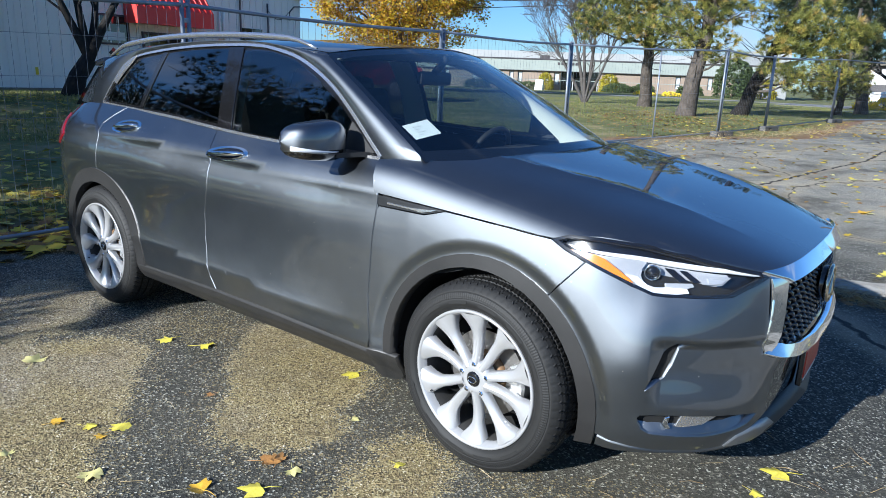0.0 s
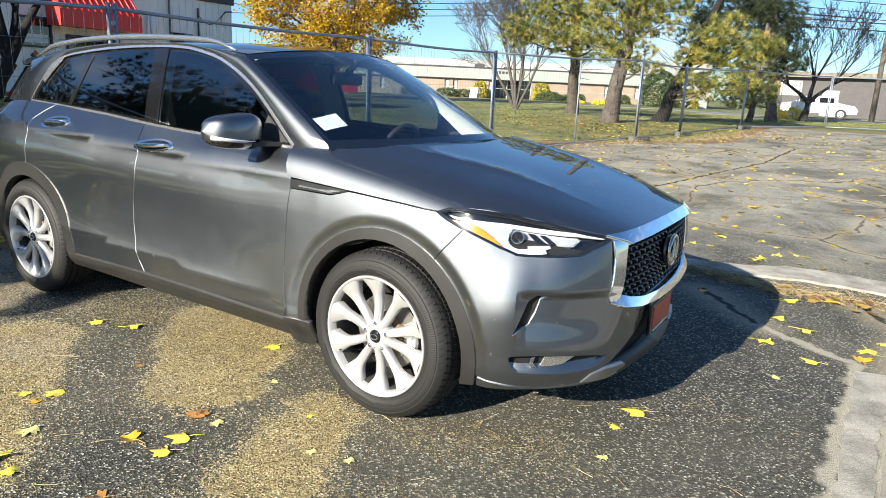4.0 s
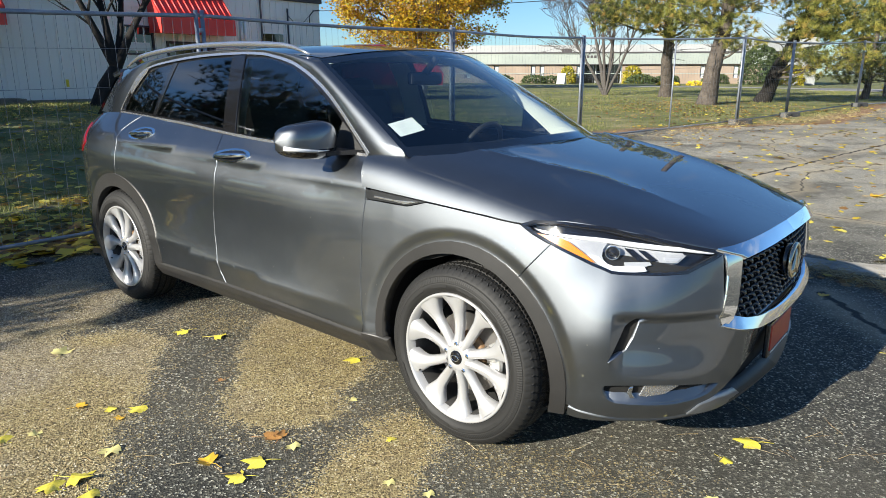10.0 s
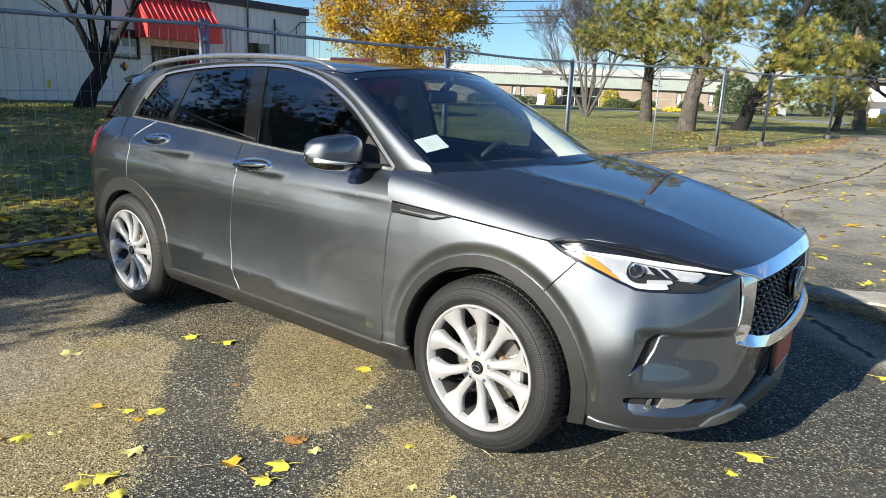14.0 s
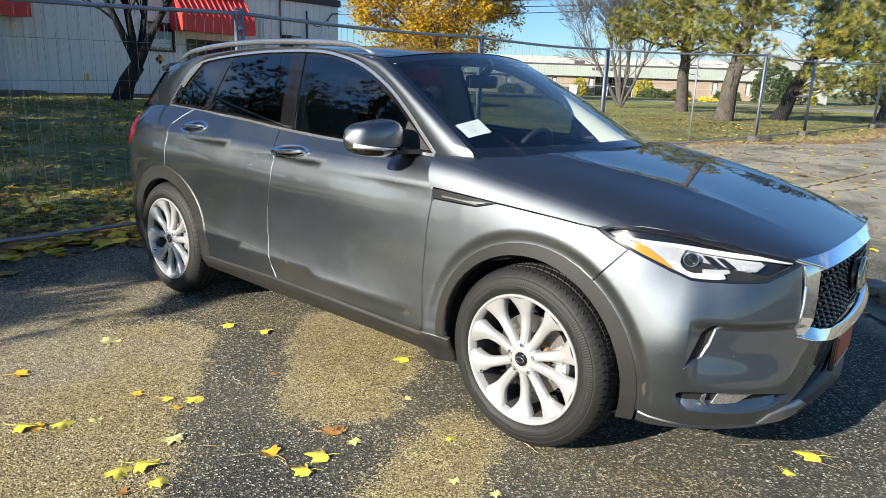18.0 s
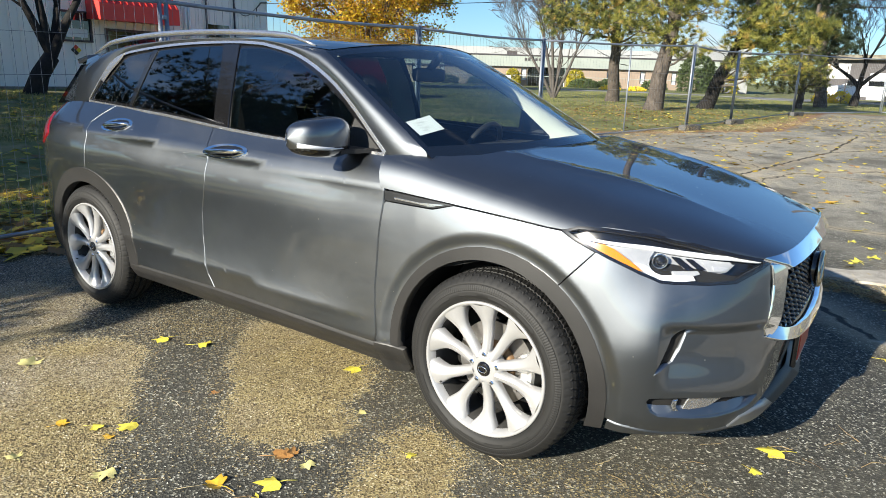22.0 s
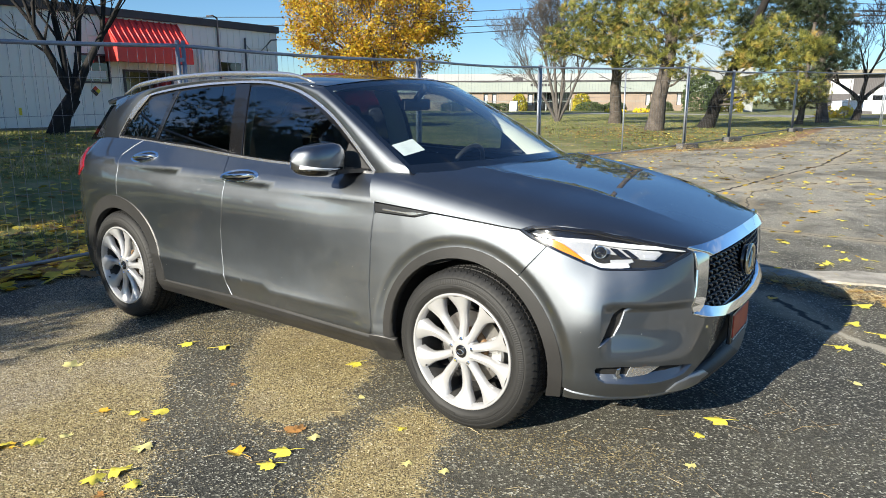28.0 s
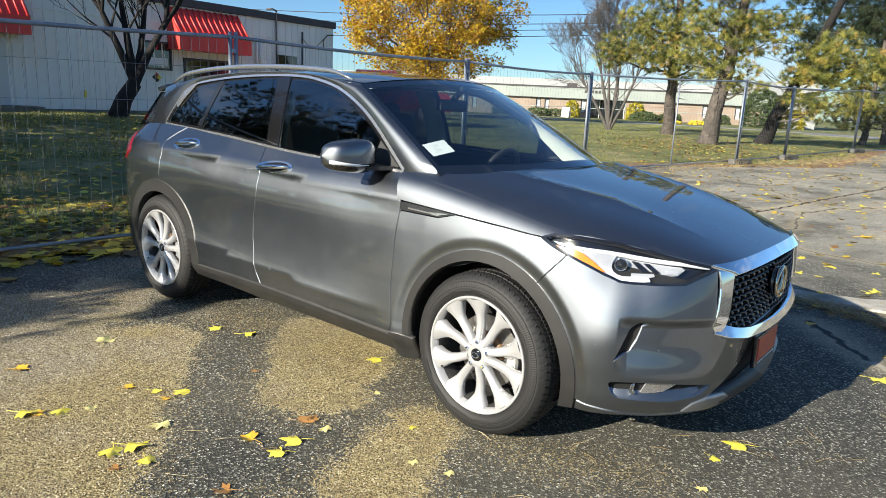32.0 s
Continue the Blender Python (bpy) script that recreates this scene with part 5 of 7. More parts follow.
for z in (5.45, 5.05):
    tube_part("lamp_arm", [(0, 0, z), (-2.4, -1.1, z + 0.1), (-4.0, -1.6, z + 0.18)], 0.035, PARAPET, pole)
    box("lamp_head", (-4.9, -1.85, z + 0.10), (-3.8, -1.45, z + 0.28), PARAPET, pole, "dark lamp head", 0.04)
post = empty("sign_board", (-3.1, 46.3, 0.5), "white blank sign board on posts by the street", "sign")
box("board", (-0.62, -0.03, 1.45), (0.62, 0.03, 2.35), WHITEPAINT, post)
for x in (-0.5, 0.5):
    tube_part("sign_post", [(x, 0, -0.2), (x, 0, 2.3)], 0.04, PARAPET, post)
aframe = empty("a_frame_sign", on_wall(-2.6, 4.5, 0.5), "white folding pavement sign on the lawn", "sign")
for s in (-1, 1):
    box("sign_leaf", (-0.4, -0.02, 0), (0.4, 0.02, 1.1), WHITEPAINT, aframe, "", 0.01, Matrix.Translation((0, s * 0.25, 0)) @ Matrix.Rotation(radians(s * 12), 4, "X"))


# ---- cars parked far off
SALOON = [(-2.3, 0.35), (-2.35, 0.75), (-2.2, 0.95), (-1.5, 1.02), (-0.75, 1.42), (0.55, 1.44), (1.25, 1.02), (2.15, 0.86), (2.35, 0.62), (2.32, 0.35)]
TRUCK = [(-2.75, 0.50), (-2.80, 0.80), (-2.74, 1.18), (-1.05, 1.20), (-0.95, 1.22), (-0.75, 1.80), (0.65, 1.82), (1.25, 1.22), (2.55, 1.10), (2.70, 0.85), (2.66, 0.48)]


def far_car(name, x, y, turn, prof, paint, wheels, glass, label):
    o = Vector((x, y, ground_z(x, y)))
    c = empty(name, o, label, "car")
    c.rotation_euler = (0, 0, radians(turn))
    belt = 1.0 if prof is SALOON else 1.22
    bm = bmesh.new()
    rings = []
    for y, k in ((-0.86, 0.0), (-0.7, 0.03), (0.7, 0.03), (0.86, 0.0)):
        rings.append([bm.verts.new((x, y * (1 if z < belt else 0.82), z + k)) for x, z in prof])
    for i in range(3):
        for j in range(len(prof)):
            k = (j + 1) % len(prof)
            bm.faces.new((rings[i][j], rings[i][k], rings[i + 1][k], rings[i + 1][j]))
    bm.faces.new(rings[0][::-1])
    bm.faces.new(rings[3])
    bmesh.ops.recalc_face_normals(bm, faces=bm.faces)
    part("body", bm, paint, c)
    for x0, x1 in glass:
        box("side_window", (x0 + 0.1, -0.80, belt + 0.05), (x1 - 0.1, -0.72, belt + (0.36 if belt < 1.1 else 0.52)), DARKGLASS, c)
    r = 0.33 if belt < 1.1 else 0.38
    for x in wheels:
        for y in (-0.88, 0.70):
            v, f = lathe([(0.0, 0.0), (r - 0.13, 0.0), (r - 0.12, 0.01), (r - 0.01, 0.0), (r, 0.03), (r, 0.18)], 24)
            wv = mesh_object("wheel", [(x + a, y + b, z + r) for a, b, z in v], f, RUBBER, c)
            v, f = lathe([(0.0, -0.030), (0.05, -0.030), (r - 0.15, -0.012), (r - 0.12, 0.0)], 20)
            rim = mesh_object("rim", [(x + a, y + b, z + r) for a, b, z in v], f, ALLOY, wv)
            for k in range(5):
                t = 2 * math.pi * (k + 0.5) / 5
                v, f = lathe([(0.0, -0.026), (0.035, -0.024), (0.04, 0.0)], 8, (0.62 * (r - 0.13) * math.cos(t), 0, 0.62 * (r - 0.13) * math.sin(t)))
                mesh_object("rim_hole", [(x + a, y + b, z + r) for a, b, z in v], f, BLACK, rim)
    return c


far_car("parked_car", -1.6, 50.0, 0, SALOON, WHITEPAINT, (-1.45, 1.4), ((-1.25, -0.12), (-0.04, 1.0)), "white saloon car parked on the street")
far_car("parked_pickup", -16.3, 14.5, 41, TRUCK, REDPAINT, (-1.75, 1.75), ((-0.75, 0.85),), "red pickup truck parked beyond the fence")
shed = empty("grey_house", (3.0, 62, 0.4), "dark grey low house beyond the street", "building")
box("wall", (-9, 0, 0), (12, 8, 3.2), PARAPET, shed)
box("roof", (-9.5, -0.6, 3.2), (12.5, 8.6, 3.6), CONCRETE, shed)
box("pale_door", (-5.2, -0.05, 0.1), (-4.0, 0.0, 2.2), PALEGLASS, shed)


# ---- grass and fallen leaves
def turf(name, region, count, height, seed, label, keep=lambda x, y: True):
    rng = random.Random(seed)
    verts, faces = [], []
    x0, x1, y0, y1 = region
    for _ in range(count):
        x, y = rng.uniform(x0, x1), rng.uniform(y0, y1)
        if not keep(x, y) or noise.noise(Vector((x * 0.5, y * 0.5, 3.0))) < -0.08:
            continue
        z = ground_z(x, y)
        h = height * rng.uniform(0.5, 1.3)
        for _k in range(3):
            a = rng.uniform(0, 2 * math.pi)
            dx, dy = math.cos(a), math.sin(a)
            ln = rng.uniform(0.2, 0.8) * h
            px, py = x + rng.uniform(-0.05, 0.05), y + rng.uniform(-0.05, 0.05)
            n0 = len(verts)
            verts += [(px - dy * 0.007, py + dx * 0.007, z - 0.01), (px + dy * 0.007, py - dx * 0.007, z - 0.01), (px + dx * ln, py + dy * ln, z + h)]
            faces.append((n0, n0 + 1, n0 + 2))
    return tagged(mesh_object(name, verts, faces, GRASS), label, "grass", kind="stuff")


turf("grass", (-20.8, -5.3, -3.0, 12.0), 26000, 0.07, 41, "short green grass on the bank by the building")
turf("grass", (-16, 4, 15, 42), 30000, 0.05, 42, "short green grass on the lawn beyond the fence", lambda x, y: (y > 15.6 + 1.15 * x + 3.5 and x < -1.5) or y > 27.5)

LEAF_ANG = [0, 14, 24, 40, 52, 64, 80, 90, 100, 116, 128, 140, 156, 166, 180, 205, 235, 262]
LEAF_RAD = [0.62, 0.78, 0.60, 0.96, 0.70, 0.60, 0.84, 1.0, 0.84, 0.60, 0.70, 0.96, 0.60, 0.78, 0.62, 0.60, 0.48, 0.20]


def maple_leaf_mesh(name, mat, seed):
    """A lobed leaf with a curled blade and a stalk, about 1 across."""
    rng = random.Random(seed)
    ring = []
    for a, r in zip(LEAF_ANG, LEAF_RAD):
        r *= rng.uniform(0.86, 1.12) * 0.55
        ring.append(Vector((r * math.cos(radians(a)), r * math.sin(radians(a)), 0)))
    ring.append(Vector((0.02, -0.08, 0)))
    curl, fold = rng.uniform(0.02, 0.13), rng.uniform(-0.06, 0.12)

    def lifted(p, up=0.0):
        return Vector((p.x, p.y, curl * (p.x * p.x + p.y * p.y) + fold * abs(p.x) * 0.4 + 0.05 * math.sin(9 * p.x + seed) + 0.03 + up))
    verts = [lifted(Vector((0, 0.02, 0)))]
    n = len(ring)
    verts += [lifted(p * 0.55) for p in ring] + [lifted(p) for p in ring]
    faces = [(0, 1 + i, 1 + (i + 1) % n) for i in range(n)] + [(1 + i, 1 + n + i, 1 + n + (i + 1) % n, 1 + (i + 1) % n) for i in range(n)]
    v, f = tube([(0, -0.02, 0.03), (0.05, -0.3, 0.04), (0.02, -0.62, 0.02)], 0.012, 4)
    n0 = len(verts)
    verts += v
    faces += [tuple(i + n0 for i in g) for g in f]
    me = bpy.data.meshes.new(name)
    me.from_pydata([tuple(p) for p in verts], [], faces)
    me.materials.append(mat)
    me.polygons.foreach_set("use_smooth", [True] * len(me.polygons))
    return me


LEAF_MESH = [(maple_leaf_mesh("yellow_leaf", LEAF_YELLOW, 1), "bright yellow fallen maple leaf on the asphalt"), (maple_leaf_mesh("yellow_leaf", LEAF_YELLOW, 2), "bright yellow fallen maple leaf on the asphalt"),
             (maple_leaf_mesh("pale_leaf", LEAF_PALE, 3), "pale yellow fallen maple leaf on the asphalt"), (maple_leaf_mesh("brown_leaf", LEAF_BROWN, 4), "curled brown fallen maple leaf on the asphalt"),
             (maple_leaf_mesh("orange_leaf", LEAF_ORANGE, 5), "orange yellow fallen maple leaf on the asphalt")]


def drop_leaf(x, y, size, kind, turn, tilt=4.0):
    size = size * 1.22 if size < 0.125 else size * 1.08
    me, lab = LEAF_MESH[kind]
    ob = new("fallen_leaf", me)
    ob.matrix_world = pose(x, y, ground_z(x, y) + 0.002, tilt * math.cos(turn), tilt * math.sin(turn), turn * 57.3) @ Matrix.Scale(size, 4)
    return tagged(ob, lab, "leaf", "fallen maple leaves")


BRIGHT_AT = [(-1.79, -0.91, 0.108), (-0.23, -1.08, 0.054), (0.95, -0.15, 0.128), (-0.5, -1.53, 0.108), (-0.93, -0.62, 0.096), (-0.95, -2.04, 0.135), (-0.2, -2.16, 0.136), (0.18, -1.62, 0.05), (0.31, -1.69, 0.06), (1.28, 1.27, 0.083), (1.5, 1.65, 0.145), (1.59, 1.08, 0.101), (1.86, 1.48, 0.16), (1.95, 1.68, 0.105), (0.02, 5.28, 0.099), (0.47, 4.31, 0.075), (0.96, 3.43, 0.098), (1.1, 3.7, 0.113), (1.27, 3.84, 0.081), (-1.47, -2.11, 0.097), (-0.96, -2.11, 0.111), (1.01, 3.5, 0.112), (1.19, 2.9, 0.102), (-1.57, -2.24, 0.13), (1.32, 1.24, 0.098), (0.53, 4.21, 0.123)]
YELLOW_AT = [(-1.29, -1.62, 0.088), (-2.01, -0.99, 0.099), (0.9, -0.35, 0.063), (-1.39, -1.71, 0.069), (-0.47, -1.64, 0.093), (-0.8, -2.05, 0.081), (0.99, -1.15, 0.055), (1.32, 1.78, 0.108), (1.33, 2.27, 0.16)]
PALE_AT = [(-1.04, -1.86, 0.09), (-0.61, -0.94, 0.05), (-0.5, -1.37, 0.067), (-2.22, -1.59, 0.116), (-1.4, -2.01, 0.061), (-0.04, -2.03, 0.097), (0.14, -1.26, 0.05), (0.95, -0.63, 0.05), (1.43, 0.71, 0.06), (0.53, -1.44, 0.05), (-0.02, -1.3, 0.05)]
BROWN_AT = [(-0.63, -1.4, 0.092), (-1.26, -1.21, 0.05), (-0.6, -1.36, 0.069), (-0.38, -1.95, 0.088), (-0.32, -2.08, 0.071), (-0.82, -2.16, 0.059)]
ORANGE_AT = [(-0.65, -1.66, 0.097), (-1.52, -1.79, 0.065), (-1.27, -1.71, 0.05), (-0.31, -2.27, 0.116), (1.16, -0.93, 0.089), (1.83, 1.28, 0.112), (1.61, 2.44, 0.16), (0.53, 6.09, 0.16), (-1.5, -2.2, 0.069), (-2.12, -2.08, 0.095), (0.55, 6.14, 0.16)]
for k, spots in enumerate((BRIGHT_AT, YELLOW_AT, PALE_AT, BROWN_AT, ORANGE_AT)):
    for x, y, s in spots:
        drop_leaf(x, y, s, k, (x * 37.0 + y * 11.0) % 6.28)
rng = random.Random(77)
n = 0
while n < 190:
    x, y = rng.uniform(-4.4, 6.0), rng.uniform(-3.2, 14.0)
    if -3.9 < x < 1.15 and -2.9 < y < 1.0:
        continue
    if y < 2.6 and x > 1.0 and rng.random() < 0.55:
        continue
    drop_leaf(x, y, rng.uniform(0.07, 0.13), rng.choice((0, 0, 1, 1, 2, 2, 3, 4)), rng.uniform(0, 6.28))
    n += 1


def litter(name, count, place, seed, label, size=0.11, mat=None):
    rng = random.Random(seed)
    verts, faces = [], []
    for _ in range(count):
        x, y = place(rng)
        z = ground_z(x, y) + (rng.uniform(0.004, 0.014) if y > 2.5 and x > -4.4 else rng.uniform(0.01, 0.05))
        a = rng.uniform(0, 6.28)
        s = size * rng.uniform(0.6, 1.3)
        c, d = Vector((math.cos(a), math.sin(a), rng.uniform(-0.3, 0.3))) * s / 2, Vector((-math.sin(a), math.cos(a), rng.uniform(-0.3, 0.3))) * s / 2
        p = Vector((x, y, z))
        n0 = len(verts)
        verts += [p - d, p - d * 0.2 - c * 0.9, p - c * 0.5 + d * 0.25, p - c * 0.6 + d * 0.9, p + d * 0.5, p + d * 1.1, p + c * 0.3 + d * 0.5, p + c * 0.75 + d * 0.8, p + c * 0.5 + d * 0.2, p + c * 0.9 - d * 0.2]
        faces.append(tuple(range(n0, n0 + 10)))
    return tagged(mesh_object(name, verts, faces, mat or LITTER), label, "leaves", kind="stuff")


litter("leaf_litter", 3600, lambda r: (-4.5 - abs(r.gauss(0, 1.6)), r.uniform(-3.0, 6.0)), 51, "yellow and brown fallen leaves along the fence")
litter("leaf_litter", 170, lambda r: (-4.45 + abs(r.gauss(0, 0.22)) - 0.2, r.uniform(-2.4, 1.2)), 56, "large yellow maple leaves gathered at the foot of the fence", 0.15)
litter("leaf_litter", 2200, lambda r: (r.uniform(-17, -5), r.uniform(-3.0, 8.0)), 52, "yellow fallen leaves scattered on the grass bank")
litter("leaf_litter", 90, lambda r: (lambda k: (0.95 + 0.9 * k + r.gauss(0, 0.3), 2.58 - 0.14 * k + r.gauss(0, 0.09)))(r.uniform(-0.6, 1.4)), 53, "leaves gathered along the broken kerb", 0.08, BROWNLITTER)
litter("leaf_litter", 1500, lambda r: (lambda k: (-4.0 - 2.2 * k + r.gauss(0, 1.6), 15.0 + 3.4 * k + r.gauss(0, 2.0)))(r.uniform(0, 1.6)), 57, "brown and yellow leaves lying on the lawn behind the fence", 0.09, BROWNLITTER)
litter("leaf_litter", 1700, lambda r: (r.uniform(-5, 6), r.uniform(3, 22)), 54, "small yellow leaves scattered over the lot", 0.095)
litter("leaf_litter", 280, lambda r: (-4.2 + 0.33 * (lambda k: k)(r.uniform(0, 6)) + r.gauss(0, 0.3), 9.5 + r.uniform(0, 6)), 55, "brown leaves along the lot's edge", 0.065, BROWNLITTER)


# ---- loose grit on the lot
def seg_far(x, y, x0, y0, x1, y1):
    dx, dy = x1 - x0, y1 - y0
    h = min(max(((x - x0) * dx + (y - y0) * dy) / (dx * dx + dy * dy), 0.0), 1.0)
    return math.hypot(x - x0 - h * dx, y - y0 - h * dy)


def build_grit():
    rnd = random.Random(77)
    verts, faces = [], []
    base = [(1, 0, 0), (-1, 0, 0), (0, 1, 0), (0, -1, 0), (0, 0, 1), (0, 0, -0.5)]
    tri = [(0, 2, 4), (2, 1, 4), (1, 3, 4), (3, 0, 4), (2, 0, 5), (1, 2, 5), (3, 1, 5), (0, 3, 5)]
    while len(verts) < 6 * 42000:
        x, y = rnd.uniform(-3.6, 2.2), rnd.uniform(-2.75, 0.3)
        best = max(h - seg_far(x, y, a, b, c, d) for a, b, c, d, h in SAND)
        if rnd.random() > (0.75 if best > 0 else 0.30 + 0.9 * max(best, -0.3)):
            continue
        if best < -0.1 and rnd.random() < 0.35:
            continue
        r = 0.0016 + 0.0042 * rnd.random() ** 4
        a = rnd.uniform(0, 6.28)
        z = ground_z(x, y)
        ca, sa = math.cos(a) * r, math.sin(a) * r
        k = len(verts)
        for px, py, pz in base:
            j = rnd.uniform(0.7, 1.3)
            verts.append((x + (px * ca - py * sa) * j, y + (px * sa + py * ca) * j, z + pz * r * 0.8 * j + r * 0.25))
        faces += [tuple(k + i for i in t) for t in tri]
    ob = mesh_object("grit", verts, faces, GRIT)
    tagged(ob, "tan and grey loose grit strewn over the asphalt", "grit", kind="stuff")


build_grit()


# ---- straw and dry weeds
def straw(name, count, place, seed, label, length, upright):
    rng = random.Random(seed)
    verts, faces = [], []
    for _ in range(count):
        x, y = place(rng)
        z = ground_z(x, y)
        a, ln = rng.uniform(0, 6.28), length * rng.uniform(0.4, 1.2)
        rise = rng.uniform(0.0, upright) * ln
        b = a + rng.uniform(-0.5, 0.5)
        p = Vector((x, y, z + 0.003))
        q = p + Vector((math.cos(a) * ln * 0.5, math.sin(a) * ln * 0.5, rise * 0.8 + 0.004))
        r = q + Vector((math.cos(b) * ln * 0.5, math.sin(b) * ln * 0.5, rise * 0.2 - 0.002))
        v, f = tube([p, q, r], [0.0013, 0.0012, 0.0006], 3, caps=False)
        n0 = len(verts)
        verts.extend(v)
        faces.extend(tuple(i + n0 for i in g) for g in f)
    ob = mesh_object(name, verts, faces, STRAW)
    return tagged(ob, label, "straw", kind="stuff")


straw("dry_straw", 170, lambda r: (r.uniform(-3.2, 1.6), r.uniform(-2.5, 0.2)), 91, "thin pale stalks lying on the asphalt", 0.11, 0.1)
straw("dry_weeds", 900, lambda r: (lambda k: (0.30 + 1.75 * k + r.gauss(0, 0.06), 2.70 - 0.26 * k + 0.07 * math.sin(9 * k) + r.gauss(0, 0.06)))(r.uniform(0, 1)), 92, "dry brown weeds in the crack along the kerb", 0.13, 0.7)
straw("dry_weeds", 900, lambda r: (lambda k: (-3.9 + 3.4 * k + r.gauss(0, 0.25), 10.4 + 8.5 * k + r.gauss(0, 0.3)))(r.uniform(0, 1)), 93, "dry weeds along the foot of the fence", 0.22, 0.9)


# ---- the car
CAR_MID = Vector((-1.4, 0, 0.7))


def patch(name, f, poly, mat, parent, da, db, rim=0.012, holes=(), label="", side=1, lift=0.0, face=None):
    """A panel cut out of the surface f(a, b) along a polygon in (a, b), with a turned-in rim; side -1 mirrors it."""
    bm = bmesh.new()
    edges = []
    for loop in (poly, *holes):
        vs = [bm.verts.new((a, b, 0)) for a, b in loop]
        edges += [bm.edges.new((vs[i], vs[(i + 1) % len(vs)])) for i in range(len(vs))]
    bmesh.ops.triangle_fill(bm, edges=edges, use_beauty=True, use_dissolve=False)
    for k, step in ((0, da), (1, db)):
        lo, hi = min(p[k] for p in poly), max(p[k] for p in poly)
        n = math.floor(lo / step) + 1
        while n * step < hi:
            co = Vector((0, 0, 0))
            co[k] = n * step
            no = Vector((0, 0, 0))
            no[k] = 1
            bmesh.ops.bisect_plane(bm, geom=bm.verts[:] + bm.edges[:] + bm.faces[:], dist=1e-6, plane_co=co, plane_no=no)
            n += 1
    bmesh.ops.triangulate(bm, faces=[q for q in bm.faces if len(q.verts) > 4])
    bm.verts.index_update()
    pts, nors = [], []
    e = 1e-3
    for v in bm.verts:
        a, b = v.co.x, v.co.y
        p = Vector(f(a, b))
        n = (Vector(f(a + e, b)) - Vector(f(a - e, b))).cross(Vector(f(a, b + e)) - Vector(f(a, b - e)))
        n.normalize()
        out = face if face else (p - CAR_MID)
        if n.dot(out) < 0:
            n = -n
        pts.append(p + n * lift)
        nors.append(n)
    faces = []
    for q in bm.faces:
        ids = [v.index for v in q.verts]
        fn = (pts[ids[1]] - pts[ids[0]]).cross(pts[ids[2]] - pts[ids[0]])
        faces.append(ids if fn.dot(nors[ids[0]]) >= 0 else ids[::-1])
    if rim:
        for ed in bm.edges:
            if len(ed.link_faces) != 1:
                continue
            i, j = (v.index for v in ed.verts)
            q = [v.index for v in ed.link_faces[0].verts]
            mid = sum((pts[k] for k in q), Vector()) / len(q)
            out = ((pts[i] + pts[j]) / 2 - mid)
            along = (pts[j] - pts[i]).normalized() if (pts[j] - pts[i]).length > 1e-9 else Vector((1, 0, 0))
            rn = along.cross(nors[i])
            if rn.dot(out) < 0:
                rn = -rn
            k = len(pts)
            pts += [pts[i].copy(), pts[j].copy(), pts[j] - nors[j] * rim, pts[i] - nors[i] * rim]
            nors += [(nors[i] * 0.9 + rn * 0.45).normalized(), (nors[j] * 0.9 + rn * 0.45).normalized(), rn, rn]
            fn = (pts[k + 1] - pts[k]).cross(pts[k + 2] - pts[k])
            faces.append((k, k + 1, k + 2, k + 3) if fn.dot(rn) >= 0 else (k + 3, k + 2, k + 1, k))
    bm.free()
    if side < 0:
        pts = [Vector((p.x, -p.y, p.z)) for p in pts]
        nors = [Vector((n.x, -n.y, n.z)) for n in nors]
        faces = [tuple(reversed(q)) for q in faces]
    ob = mesh_object(name, pts, faces, mat, parent, label, smooth=True)
    ob.data.normals_split_custom_set_from_vertices([tuple(n) for n in nors])
    return ob


def shrink(poly, d, sx=1.0):
    """The polygon pulled in by d metres; sx: metres for one unit of the first coordinate."""
    pts = [(a * sx, b) for a, b in poly]
    area = sum(p[0] * q[1] - q[0] * p[1] for p, q in zip(pts, pts[1:] + pts[:1]))
    s = 1 if area > 0 else -1
    res = []
    for i, p in enumerate(pts):
        a, b = pts[i - 1], pts[(i + 1) % len(pts)]
        d1, d2 = Vector((p[0] - a[0], p[1] - a[1])), Vector((b[0] - p[0], b[1] - p[1]))
        d1, d2 = d1.normalized(), d2.normalized()
        n = Vector((-d1.y - d2.y, d1.x + d2.x))
        if n.length < 1e-6:
            n = Vector((-d1.y, d1.x))
        n.normalize()
        k = max(n.dot(Vector((-d1.y, d1.x))), 0.4)
        res.append(((p[0] + s * n.x * d / k) / sx, p[1] + s * n.y * d / k))
    return res


def u_of(x):
    """The place round the flank at which the plan line has this x (along the side)."""
    lo, hi = 3.0, 20.0
    for _ in range(40):
        mid = (lo + hi) / 2
        if spline(PLAN, mid)[0] > x:
            lo = mid
        else:
            hi = mid
    return lo


def arc(cx, r, a0, a1, n, cz=0.365, squash=1.0):
    """Points of a wheel arch as (u, z), angles in degrees from the front."""
    return [(u_of(cx + r * math.cos(radians(a0 + (a1 - a0) * k / n))), cz + r * squash * math.sin(radians(a0 + (a1 - a0) * k / n))) for k in range(n + 1)]


SEAM_F = [(10.337, 1.122), (10.266, 1.04), (10.238, 0.995), (10.247, 0.939), (10.284, 0.803), (10.318, 0.574), (10.303, 0.374), (10.32, 0.328)]
SEAM_B = [(12.647, 1.161), (12.583, 1.088), (12.508, 1.014), (12.519, 0.898), (12.592, 0.743), (12.601, 0.62), (12.564, 0.474), (12.533, 0.417), (12.451, 0.352)]
SEAM_R = [(14.618, 1.216), (14.80, 1.172), (14.94, 1.121), (14.90, 1.032), (14.91, 0.946), (14.93, 0.832)]
